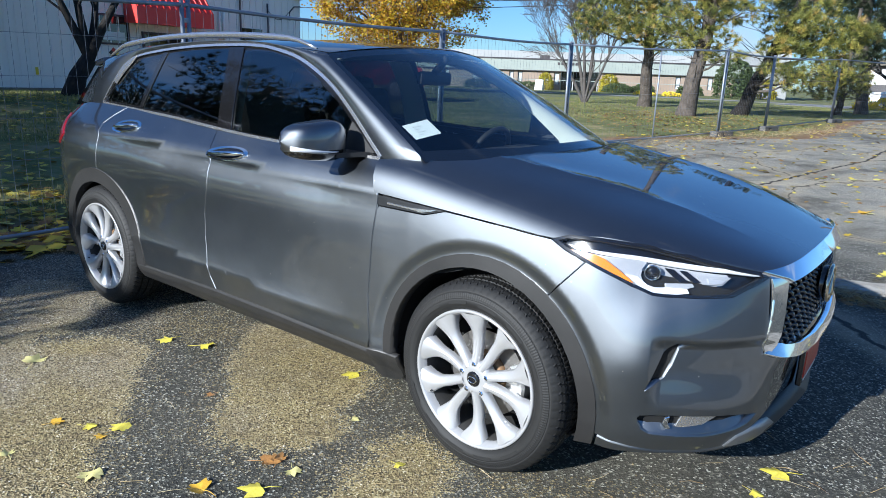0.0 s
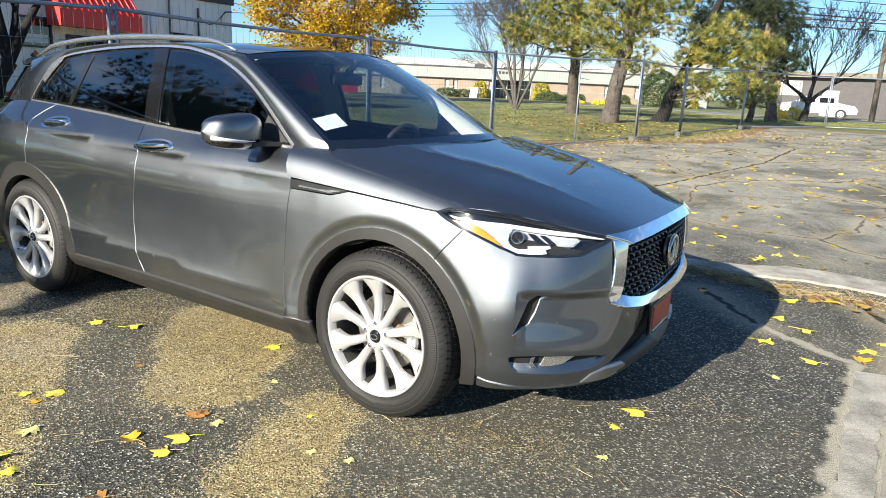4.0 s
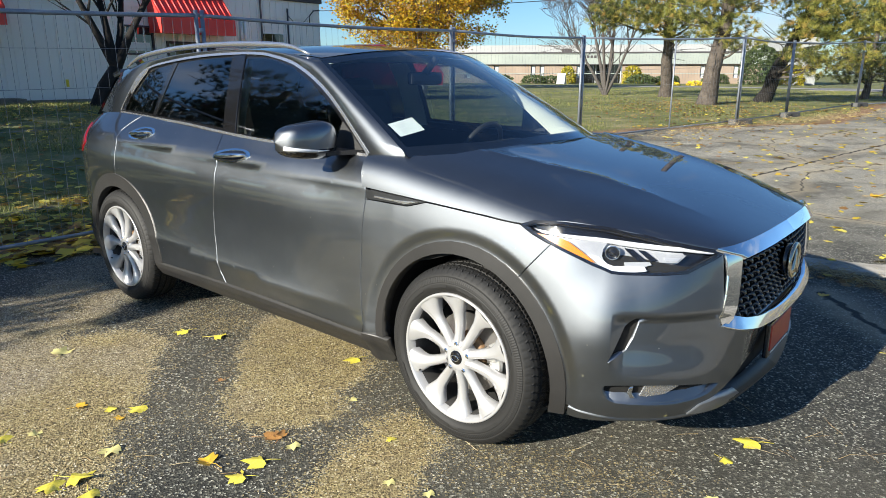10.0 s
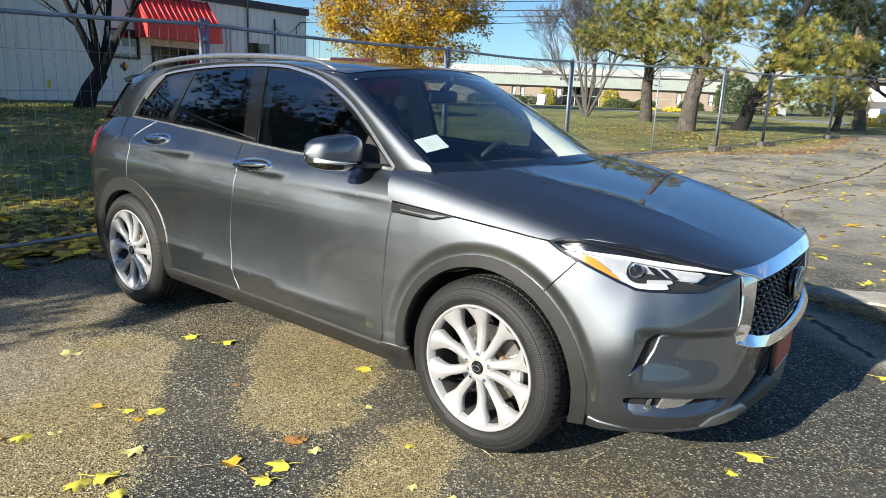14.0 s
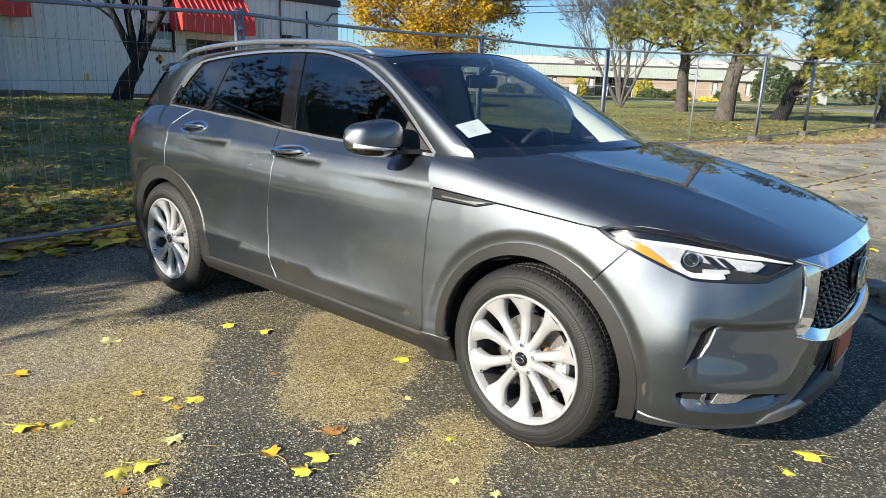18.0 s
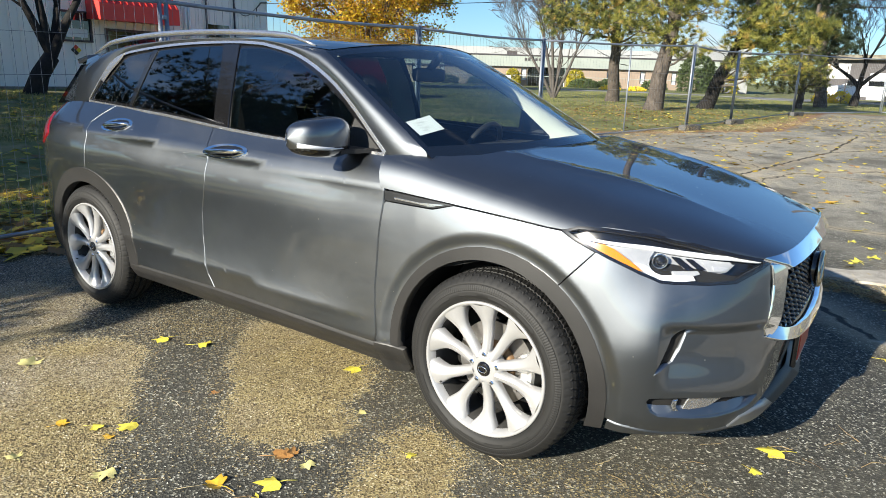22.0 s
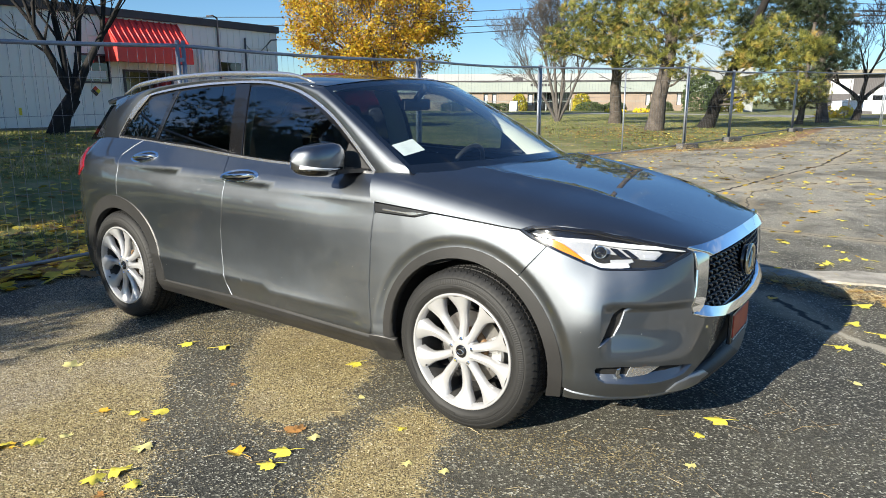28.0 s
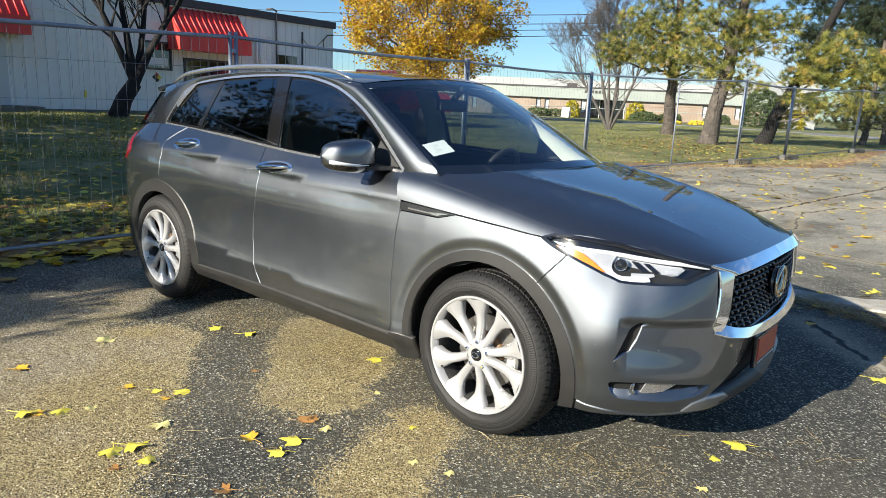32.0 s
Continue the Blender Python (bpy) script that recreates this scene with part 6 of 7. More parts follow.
LAMP_TOP = [(7.718, 0.946), (7.43, 0.967), (6.9, 0.971), (6.029, 0.958), (4.932, 0.938), (4.0, 0.915), (3.134, 0.89)]
LAMP_LOW = [(2.95, 0.872), (3.53, 0.84), (3.86, 0.818), (4.6, 0.811), (5.422, 0.809), (5.80, 0.811), (6.254, 0.833), (6.80, 0.872), (7.064, 0.891), (7.456, 0.92)]
GRILLE_OUT = [(2.96, 0.868), (2.99, 0.76), (2.96, 0.66), (2.90, 0.615), (2.55, 0.590), (1.8, 0.570), (0.9, 0.558), (0.0, 0.555)]
SLIT = [(4.55, 0.662), (5.056, 0.664), (5.326, 0.632), (5.516, 0.578), (5.745, 0.504), (5.258, 0.546), (5.079, 0.587), (4.95, 0.644)]
FOG_SLOT = [(5.82, 0.404), (5.79, 0.380), (5.70, 0.362), (5.50, 0.348), (5.2, 0.345), (4.6, 0.342), (3.9, 0.340), (3.3, 0.346), (2.95, 0.356), (2.62, 0.384), (3.0, 0.397), (3.6, 0.412), (4.25, 0.421), (4.9, 0.422), (5.5, 0.419), (5.76, 0.414)]


def build_wheel(parent, cx, side, turn):
    y = 0.915
    w = new("wheel")
    w.parent = parent
    w.location = (cx, -side * (y + (0.022 if cx > -1 else 0.012)), 0.370)
    steer = radians(-2.3) if cx > -1 else 0.0
    w.rotation_euler = (0, 0, steer if side > 0 else math.pi + steer)
    w.scale = (1.022, 1.0, 1.022)
    # tyre: sidewall with moulded rings and shoulder ribs, tread of grooved blocks
    prof = [(0.262, 0.012), (0.266, 0.000), (0.275, -0.004), (0.277, -0.0065), (0.281, -0.0065), (0.283, -0.0085), (0.295, -0.010), (0.303, -0.0098), (0.3045, -0.0085), (0.306, -0.0097), (0.315, -0.008), (0.326, -0.0035),
            (0.3275, -0.0010), (0.329, -0.0022), (0.334, 0.000), (0.341, 0.0055), (0.348, 0.012), (0.354, 0.019), (0.358, 0.026), (0.363, 0.042),
            (0.3645, 0.056), (0.3545, 0.058), (0.3545, 0.066), (0.365, 0.068), (0.3655, 0.083), (0.366, 0.098), (0.356, 0.100), (0.356, 0.108), (0.366, 0.110), (0.366, 0.125), (0.366, 0.140),
            (0.356, 0.142), (0.356, 0.150), (0.365, 0.152), (0.364, 0.165), (0.363, 0.175), (0.350, 0.205), (0.32, 0.222), (0.27, 0.215)]
    steps = 420
    v, f = lathe(prof, steps)
    n = len(prof)
    vv = []
    for k in range(steps):
        for i in range(n):
            q = Vector(v[k * n + i])
            r, yy = prof[i]
            cut = 0.0
            if r > 0.357 and 0.024 < yy < 0.2:
                shift = int(yy * 60)
                if (k + shift) % 6 == 0:
                    cut = 0.0055
                elif (k + shift) % 6 == 3 and yy > 0.05:
                    cut = 0.0025
            elif 0.340 < r < 0.357 and yy < 0.03 and k % 6 == 0:
                cut = 0.003
            t = (r - cut) / r
            q.x, q.z = q.x * t, q.z * t
            if 0.305 < r < 0.327 and yy < 0 and k % 2:
                q.y += 0.0007
            vv.append(q)
    tyre = mesh_object("tyre", vv, f, RUBBER, w, "black tyre with grooved tread", smooth=True)
    for q in tyre.data.polygons:
        rr = math.hypot(q.center.x, q.center.z)
        if (rr > 0.350 and 0.02 < q.center.y < 0.18) or 0.305 < rr < 0.327:
            q.use_smooth = False
    # moulded lettering as plain raised blocks
    for k in range(14):
        if k in (5, 6, 12, 13):
            continue
        verts, faces = [], []
        for i in range(4):
            a = 0.25 + (2 * math.pi) * (k + 0.18 + 0.62 * i / 3) / 14
            for r in (0.287, 0.299):
                verts.append((r * math.cos(a), -0.0118, r * math.sin(a)))
        faces = [(2 * i, 2 * i + 1, 2 * i + 3, 2 * i + 2) for i in range(3)]
        mesh_object("sidewall_block", verts, faces, RUBBER, w)
    # rim lip, and the barrel behind the spokes, its colour darkened for the shade there
    v, f = lathe([(0.262, 0.02), (0.2635, 0.003), (0.262, -0.003), (0.257, -0.004), (0.252, -0.001), (0.248, 0.006), (0.243, 0.014), (0.239, 0.030)], 96)
    rim = mesh_object("rim", v, f, ALLOY, w, "silver ten-spoke alloy wheel", smooth=True)
    v, f = lathe([(0.239, 0.030), (0.236, 0.05), (0.232, 0.16), (0.245, 0.20)], 64)
    mesh_object("barrel", v, f, BARREL_SHADE, rim, "grey rim barrel, darkened for shade", smooth=True)
    for k in range(10):
        pair = 1 if k % 2 else -1
        a0 = 2 * math.pi * (k + 0.5) / 10 + turn
        verts, faces = [], []
        m = 15
        for i in range(m):
            t = i / (m - 1)
            r = 0.050 + 0.199 * t
            a = a0 + pair * (0.115 * math.sin(t * math.pi) * 0.55 - 0.05 * t)
            half = 0.0165 + 0.010 * t + 0.040 * max(t - 0.62, 0.0) ** 1.4 / 0.38 ** 1.4 * 0.9
            d = 0.010 + 0.016 * math.sin(t * math.pi) - 0.010 * t
            ridge = 0.30 * pair * math.sin(t * math.pi)
            for q, dep in ((-1.0, 0.048), (-1.0, d + 0.014), (-0.80, d + 0.005), (ridge - 0.12, d - 0.003), (ridge + 0.12, d - 0.002), (0.80, d + 0.005), (1.0, d + 0.014), (1.0, 0.048)):
                off = half * q
                verts.append((r * math.cos(a) - off * math.sin(a), dep, r * math.sin(a) + off * math.cos(a)))
        for i in range(m - 1):
            for j in range(7):
                faces.append((i * 8 + j, (i + 1) * 8 + j, (i + 1) * 8 + j + 1, i * 8 + j + 1))
        mesh_object("spoke", verts, faces, ALLOY, rim, smooth=True)
    v, f = lathe([(0.0, 0.012), (0.030, 0.012), (0.034, 0.010), (0.050, 0.014), (0.066, 0.020), (0.072, 0.035), (0.072, 0.06)], 48)
    mesh_object("hub", v, f, ALLOY, rim, smooth=True)
    v, f = lathe([(0.0, 0.004), (0.022, 0.005), (0.028, 0.008), (0.029, 0.014)], 32)
    cap = mesh_object("hub_cap", v, f, BLACK_GLOSS, w, "black hub cap with a silver emblem", smooth=True)
    v, f = tube([(0.018 * math.cos(2 * math.pi * k / 20), 0.0025, 0.011 * math.sin(2 * math.pi * k / 20)) for k in range(20)], 0.0022, 5, closed=True)
    mesh_object("emblem", v, f, CHROME, w, smooth=True)
    for k in range(5):
        a = 2 * math.pi * k / 5 + turn + 0.3
        c = (0.057 * math.cos(a), 0.0, 0.057 * math.sin(a))
        v, f = lathe([(0.0, 0.008), (0.006, 0.008), (0.010, 0.011), (0.0105, 0.03)], 6, c)
        mesh_object("lug_nut", v, f, CHROME, w)
    v, f = lathe([(0.090, 0.096), (0.165, 0.096), (0.166, 0.118), (0.08, 0.118)], 64)
    disc = mesh_object("brake_disc", v, f, STEEL, w, "steel brake disc with a rusty hat", smooth=False)
    v, f = lathe([(0.05, 0.072), (0.080, 0.074), (0.088, 0.080), (0.090, 0.096)], 48)
    mesh_object("disc_hat", v, f, RUST, disc, smooth=True)
    caliper = new("brake_caliper")
    caliper.parent = w
    for lo, hi, r0, r1, y0 in ((-30, 30, 0.128, 0.186, 0.058), (-22, -4, 0.120, 0.176, 0.046), (5, 23, 0.120, 0.176, 0.046)):
        verts, faces = [], []
        for i in range(9):
            a = radians(lo + (hi - lo) * i / 8)
            e = 0.006 if i in (0, 8) else 0.0
            for r, yy in ((r0 + e, y0 + 0.006), (r0 + 0.006 + e, y0), (r1 - 0.008 - e, y0), (r1 - e, y0 + 0.010), (r1 - e, 0.13), (r0 + e, 0.13)):
                verts.append((r * math.cos(a), yy + e, r * math.sin(a)))
        for i in range(8):
            for j in range(6):
                l = (j + 1) % 6
                faces.append((i * 6 + j, (i + 1) * 6 + j, (i + 1) * 6 + l, i * 6 + l))
        faces += [tuple(range(6)), tuple(range(53, 47, -1))]
        mesh_object("casting", verts, faces, CALIPER, caliper)
    for a in (-26, 27):
        v, f = lathe([(0.0, 0.040), (0.007, 0.040), (0.008, 0.044), (0.008, 0.07)], 8, (0.135 * math.cos(radians(a)), 0, 0.135 * math.sin(radians(a))))
        mesh_object("guide_bolt", v, f, STEEL, caliper)
    v, f = lathe([(0.0, 0.16), (0.23, 0.16), (0.232, 0.20)], 48)
    mesh_object("backing_plate", v, f, GAP, w, smooth=False)
    v, f = tube([(-0.20, 0.02, -0.115), (-0.19, 0.0, -0.108)], 0.004, 6)
    mesh_object("valve", v, f, BLACK, w)
    return w


def half_line(f, ab, n, mirrored):
    pts = [Vector(f(*ab(k / n))) for k in range(n + 1)]
    return [Vector((p.x, -p.y, p.z)) for p in pts] if mirrored else pts


def strip(name, line_a, line_b, mat, parent, label="", thick=0.0, out=None):
    """A band between two lines of as many points, with thickness towards -out."""
    n = len(line_a)
    verts = [Vector(p) for p in line_a] + [Vector(p) for p in line_b]
    faces = [(i, i + 1, n + i + 1, n + i) for i in range(n - 1)]
    if thick:
        off = [-(Vector(out) if out else (p - CAR_MID).normalized()) * thick for p in verts]
        verts += [p + o for p, o in zip(verts, off)]
        faces += [(2 * n + i, 3 * n + i, 3 * n + i + 1, 2 * n + i + 1) for i in range(n - 1)]
        faces += [(i, 2 * n + i, 2 * n + i + 1, i + 1) for i in range(n - 1)] + [(n + i, n + i + 1, 3 * n + i + 1, 3 * n + i) for i in range(n - 1)]
        faces += [(0, n, 3 * n, 2 * n), (n - 1, 3 * n - 1, 4 * n - 1, 2 * n - 1)]
    ob = mesh_object(name, verts, faces, mat, parent, label)
    bm = bmesh.new()
    bm.from_mesh(ob.data)
    bmesh.ops.recalc_face_normals(bm, faces=bm.faces)
    bm.to_mesh(ob.data)
    bm.free()
    return ob


WIN_R = [(-2.495, 1.222), (-2.46, 1.30), (-2.424, 1.378), (-2.365, 1.530), (-2.2, 1.545), (-2.0, 1.555), (-1.795, 1.558), (-1.756, 1.404), (-1.735, 1.185), (-1.95, 1.196), (-2.2, 1.212)]
WIN_Q = [(-3.009, 1.243), (-2.90, 1.34), (-2.754, 1.467), (-2.62, 1.500), (-2.431, 1.525), (-2.47, 1.40), (-2.53, 1.230), (-2.75, 1.238)]
WIN_F = [(-1.60, 1.163), (-1.63, 1.409), (-1.655, 1.551), (-1.53, 1.552), (-1.428, 1.545), (-1.246, 1.508), (-1.06, 1.428), (-0.88, 1.323), (-0.80, 1.262), (-0.83, 1.142), (-1.0, 1.142), (-1.3, 1.150)]
MIR_TRI = [(-0.79, 1.258), (-0.72, 1.207), (-0.635, 1.140), (-0.82, 1.140)]
CHROME_TOP = [(-3.03, 1.235), (-2.93, 1.36), (-2.84, 1.455), (-2.70, 1.512), (-2.384, 1.550), (-2.05, 1.572), (-1.731, 1.578), (-1.56, 1.574), (-1.437, 1.562), (-1.211, 1.515), (-0.984, 1.418), (-0.805, 1.300), (-0.595, 1.128)]
BELT = [(-3.03, 1.226), (-2.658, 1.214), (-2.4, 1.203), (-2.097, 1.189), (-1.721, 1.163), (-1.361, 1.143), (-0.894, 1.127), (-0.595, 1.122)]


def build_suv():
    car = empty("suv", (0, 0, 0), "graphite grey metallic sport utility car with chrome grille on the lot", "car")
    # Near-black sheet behind the panels; its colour stands for shade in the seams.
    inner = [(u, z) for u, z in [(0, 0.28), (5, 0.30), (6.5, 0.32), (7.6, 0.70), (9, 0.80), (10.1, 0.66), (10.4, 0.28), (14.0, 0.28), (14.4, 0.66), (15, 0.8), (15.8, 0.7), (16.6, 0.34), (21, 0.34), (21, 1.02), (16, 1.14), (13, 1.13), (10.3, 1.08), (9.5, 0.94), (7.7, 0.91), (5, 0.87), (3, 0.82), (0, 0.86)]]
    for side in (1, -1):
        patch("seam_shade_shell", flank, inner, GAP, car, 0.5, 0.1, 0, side=side, lift=-0.03)
        # doors
        front = [SEAM_B[-1 - i] for i in range(len(SEAM_B))] + [(12.0, 1.150), (11.4, 1.135), (10.9, 1.126)] + SEAM_F + [(10.6, 0.330), (11.0, 0.338), (11.505, 0.345), (12.0, 0.350)]
        door = patch("front_door", flank, shrink(front, 0.0042, 0.5), PAINT, car, 0.12, 0.03, 0.02, side=side)
        rear = SEAM_R[::-1] + [(14.2, 1.210), (13.6, 1.198), (13.1, 1.182)] + SEAM_B + [(13.0, 0.350), (13.424, 0.347), (13.90, 0.346)]
        rear += [p for p in arc(-2.8, 0.485, 8, 82, 10) ]
        door2 = patch("rear_door", flank, shrink(rear, 0.003, 0.45), PAINT, car, 0.12, 0.03, 0.02, side=side)
        # quarter panel
        quarter = [(14.618, 1.216), (14.80, 1.172), (14.94, 1.121), (14.90, 1.032), (14.91, 0.946), (14.93, 0.832)] + arc(-2.8, 0.485, 90, 170, 10) + [(16.9, 0.42), (17.6, 0.42), (18.6, 0.42), (18.6, 0.90), (17.2, 0.94), (16.6, 1.02), (16.9, 1.10), (17.4, 1.16), (17.0, 1.205), (16.3, 1.222), (15.5, 1.225)]
        patch("rear_fender", flank, shrink(quarter, 0.002, 0.35), PAINT, car, 0.12, 0.03, 0.02, side=side)
        patch("rear_bumper_corner", flank, [(16.75, 0.28), (18.6, 0.26), (21, 0.26), (21, 0.88), (18.6, 0.895), (18.6, 0.425), (17.6, 0.415), (16.9, 0.415)], PAINT, car, 0.15, 0.05, 0.02, side=side)
        patch("tailgate_half", flank, [(18.62, 0.90), (21, 0.885), (21, 1.19), (18.62, 1.19)], PAINT, car, 0.15, 0.05, 0.02, side=side)
        lamp = [(16.62, 1.022), (17.2, 0.945), (18.6, 0.95), (20.0, 1.02), (20.0, 1.08), (18.6, 1.09), (17.3, 1.145), (16.92, 1.098)]
        patch("tail_lamp", flank, shrink(lamp, 0.003, 0.3), REDLAMP, car, 0.12, 0.03, 0.03, side=side, lift=0.006, label="red tail lamp lens")
        # front fender, with the arch cut out
        fender = [(7.064, 0.891), (7.456, 0.92), (7.718, 0.946), (8.145, 0.95), (8.977, 0.961), (9.51, 0.9745), (9.727, 0.949), (10.23, 0.952), (10.247, 0.939), (10.284, 0.803), (10.318, 0.574), (10.303, 0.374), (10.32, 0.328)]
        fender += arc(0, 0.471, 186, 55.4, 16)
        patch("front_fender", flank, shrink(fender, 0.0035, 0.3), PAINT, car, 0.035, 0.009, 0.02, side=side)
        # front bumper half
        bumper = [(7.064, 0.889)] + arc(0, 0.471, 55.2, -8, 10) + [(6.58, 0.296), (5.9, 0.286), (5.27, 0.279), (4.2, 0.280), (3.5, 0.283), (3.144, 0.320), (2.6, 0.337), (2.145, 0.362), (1.7, 0.390), (1.29, 0.425), (0.95, 0.462), (0.7, 0.500), (0.0, 0.503)]
        bumper += GRILLE_OUT[::-1] + LAMP_LOW[:-1]
        patch("front_bumper", flank, shrink(bumper, 0.0012, 0.2), PAINT, car, 0.045, 0.011, 0.045, holes=(SLIT[::-1], FOG_SLOT[::-1]), side=side)
        low = [(6.58, 0.292), (5.9, 0.282), (5.27, 0.275), (4.2, 0.276), (3.4, 0.280), (2.9, 0.285), (2.9, 0.268), (3.4, 0.272), (4.2, 0.274), (5.27, 0.270), (5.9, 0.264), (6.62, 0.254)]
        patch("bumper_lip", flank, low, PAINT, car, 0.15, 0.02, 0.05, side=side, lift=0.004)
        mid = [(2.88, 0.285), (2.3, 0.290), (1.2, 0.296), (0, 0.298), (0, 0.262), (1.2, 0.264), (2.3, 0.266), (2.88, 0.268)]
        patch("lower_spoiler", lambda u, z: flank(u, z, 0.008 + 0.016 * (2.9 - max(u, 0.0))), mid, CLADDING, car, 0.15, 0.02, 0.06, side=side)
        patch("skid_corner", lambda u, z: flank(u, z, 0.006 + 0.010 * (3.6 - u)), [(3.50, 0.284), (3.22, 0.318), (2.75, 0.330), (2.1, 0.318), (1.75, 0.300), (2.12, 0.272), (2.6, 0.272), (3.1, 0.278)], SATIN_GREY, car, 0.12, 0.015, 0.03, side=side, label="silver grey corner of the lower valance")
        patch("lower_intake", flank, [(0, 0.25), (2.9, 0.31), (2.45, 0.41), (1.55, 0.53), (0, 0.51)], BLACK, car, 0.3, 0.05, 0, side=side, lift=-0.05)
        patch("fog_recess", flank, [(6.0, 0.45), (6.0, 0.69), (4.5, 0.69), (4.5, 0.45)], BLACK, car, 0.15, 0.04, 0, side=side, lift=-0.042)
        # fog lamp in the slot
        fogp = [(5.90, 0.43), (5.80, 0.340), (5.2, 0.334), (4.6, 0.332), (3.3, 0.336), (2.55, 0.352), (2.40, 0.392), (3.4, 0.425), (4.4, 0.436), (5.2, 0.434)]

        def shelf(u, z):
            return flank(u, z, -0.012 - 0.036 * min(max((z - 0.345) / 0.055, 0.0), 1.0))
        fog = patch("fog_lamp_housing", shelf, fogp, PAINT, car, 0.15, 0.012, 0, side=side, label="body-coloured fog lamp recess")
        patch("fog_lens", flank, [(4.66, 0.412), (4.02, 0.411), (3.72, 0.404), (4.12, 0.374), (4.62, 0.366), (4.80, 0.368)], SATIN, fog, 0.05, 0.01, 0.01, side=side, lift=-0.020)
        patch("fog_trim", flank, [(5.10, 0.404), (5.00, 0.410), (5.03, 0.384), (4.94, 0.367), (5.06, 0.366), (5.13, 0.384)], CHROME, fog, 0.05, 0.01, 0.012, side=side, lift=-0.008, label="chrome fog lamp trim")
        # black cladding: flares and sill
        flare = arc(0, 0.474, 198, -14, 30) + arc(-0.010, 0.424, -17, 203, 30)
        patch("front_arch_cladding", flank, flare, CLADDING, car, 0.14, 0.04, 0.05, side=side, lift=0.006)
        flare2 = arc(-2.8, 0.490, -8, 186, 28) + arc(-2.8, 0.410, 186, -10, 28, squash=0.99)
        patch("rear_arch_cladding", flank, flare2, CLADDING, car, 0.14, 0.04, 0.05, side=side, lift=0.006)
        patch("mud_guard", flank, [(10.0, 0.335), (10.31, 0.338), (10.31, 0.215), (10.24, 0.196), (10.06, 0.205), (9.99, 0.24)], CLADDING, car, 0.1, 0.03, 0.03, side=side, lift=0.014)
        patch("mud_guard", flank, [(u_of(-3.20), 0.42), (u_of(-3.315), 0.44), (u_of(-3.33), 0.30), (u_of(-3.32), 0.195), (u_of(-3.22), 0.195)], CLADDING, car, 0.1, 0.03, 0.03, side=side, lift=0.012)
        sill = [(10.10, 0.318), (10.32, 0.322), (11.0, 0.332), (11.505, 0.340), (12.451, 0.347), (13.424, 0.343), (13.95, 0.342), (13.98, 0.262), (13.4, 0.258), (12.713, 0.247), (11.161, 0.240), (10.479, 0.232), (10.05, 0.225)]
        patch("sill_cladding", flank, sill, CLADDING, car, 0.2, 0.02, 0.10, side=side, lift=0.010)
        # wheel well
        for cx in (0.0, -2.8):
            wv, wf = lathe([(0.455, 0.0), (0.455, 0.34), (0.05, 0.34)], 40)
            ob = mesh_object("wheel_well", [(x + cx, -side * 0.845 + side * y, max(z, -0.12) + 0.365) for x, y, z in wv], wf, BLACK, car)
        # vent behind the arch
        vent = patch("fender_vent", flank, [(10.232, 0.993), (9.52, 0.974), (9.727, 0.951), (10.226, 0.954)], VENT, car, 0.1, 0.02, 0.02, side=side, lift=0.002, label="dark grey fender vent with chrome tip")
        patch("vent_blade", flank, [(10.12, 0.972), (9.85, 0.9665), (9.58, 0.9715), (9.74, 0.9555), (9.86, 0.9605), (10.12, 0.965)], SATIN, vent, 0.1, 0.02, 0.006, side=side, lift=0.008)
        # door handles
        for at, zz, owner in ((12.27, 1.056, door), (14.26, 1.118, door2)):
            ring = [(at + 0.31 * math.cos(a), zz + 0.034 * math.sin(a) - 0.010 * math.cos(a)) for a in [2 * math.pi * k / 24 for k in range(24)]]
            ring2 = [(at + 0.25 * math.cos(a), zz + 0.026 * math.sin(a) - 0.010 * math.cos(a)) for a in [2 * math.pi * k / 24 for k in range(24)]]
            patch("handle_cup", flank, ring2, BLACK_GLOSS, owner, 0.1, 0.02, 0, side=side, lift=0.001)
            grip = patch("door_handle", flank, ring, CHROME, owner, 0.1, 0.02, 0.006, holes=(ring2[::-1],), side=side, lift=0.004, label="chrome door handle")
            pts = [Vector(flank(at + 0.26 * s, zz - 0.010 * s + 0.004, 0.010 + 0.024 * math.cos(s * 1.45))) for s in [-1 + 2 * k / 10 for k in range(11)]]
            v, f = tube(pts, [0.006, 0.010, 0.012, 0.013, 0.013, 0.013, 0.013, 0.013, 0.012, 0.010, 0.006], 10)
            if side < 0:
                v = [(p.x, -p.y, p.z) for p in v]
            mesh_object("grip", v, f, CHROME, grip, smooth=True)
        # side glass, pillars, chrome surround
        patch("pillar_trim", glasshouse, [(-3.03, 1.22), (-2.93, 1.36), (-2.84, 1.455), (-2.70, 1.51), (-2.384, 1.548), (-2.05, 1.568), (-1.731, 1.575), (-1.437, 1.56), (-1.211, 1.513), (-0.984, 1.415), (-0.805, 1.297), (-0.60, 1.125), (-0.894, 1.12), (-1.361, 1.135), (-1.721, 1.155), (-2.097, 1.18), (-2.658, 1.205)],
              BLACK_GLOSS, car, 0.15, 0.05, 0.0, side=side, lift=-0.008, holes=(shrink(WIN_R, 0.004)[::-1], shrink(WIN_Q, 0.004)[::-1], shrink(WIN_F, 0.004)[::-1]))
        g = patch("rear_door_window", glasshouse, WIN_R, TINTED, car, 0.1, 0.05, 0.0, side=side, lift=-0.005, label="dark tinted rear door glass")
        g.visible_shadow = False
        g = patch("quarter_window", glasshouse, WIN_Q, TINTED, car, 0.1, 0.05, 0.0, side=side, lift=-0.005)
        g.visible_shadow = False
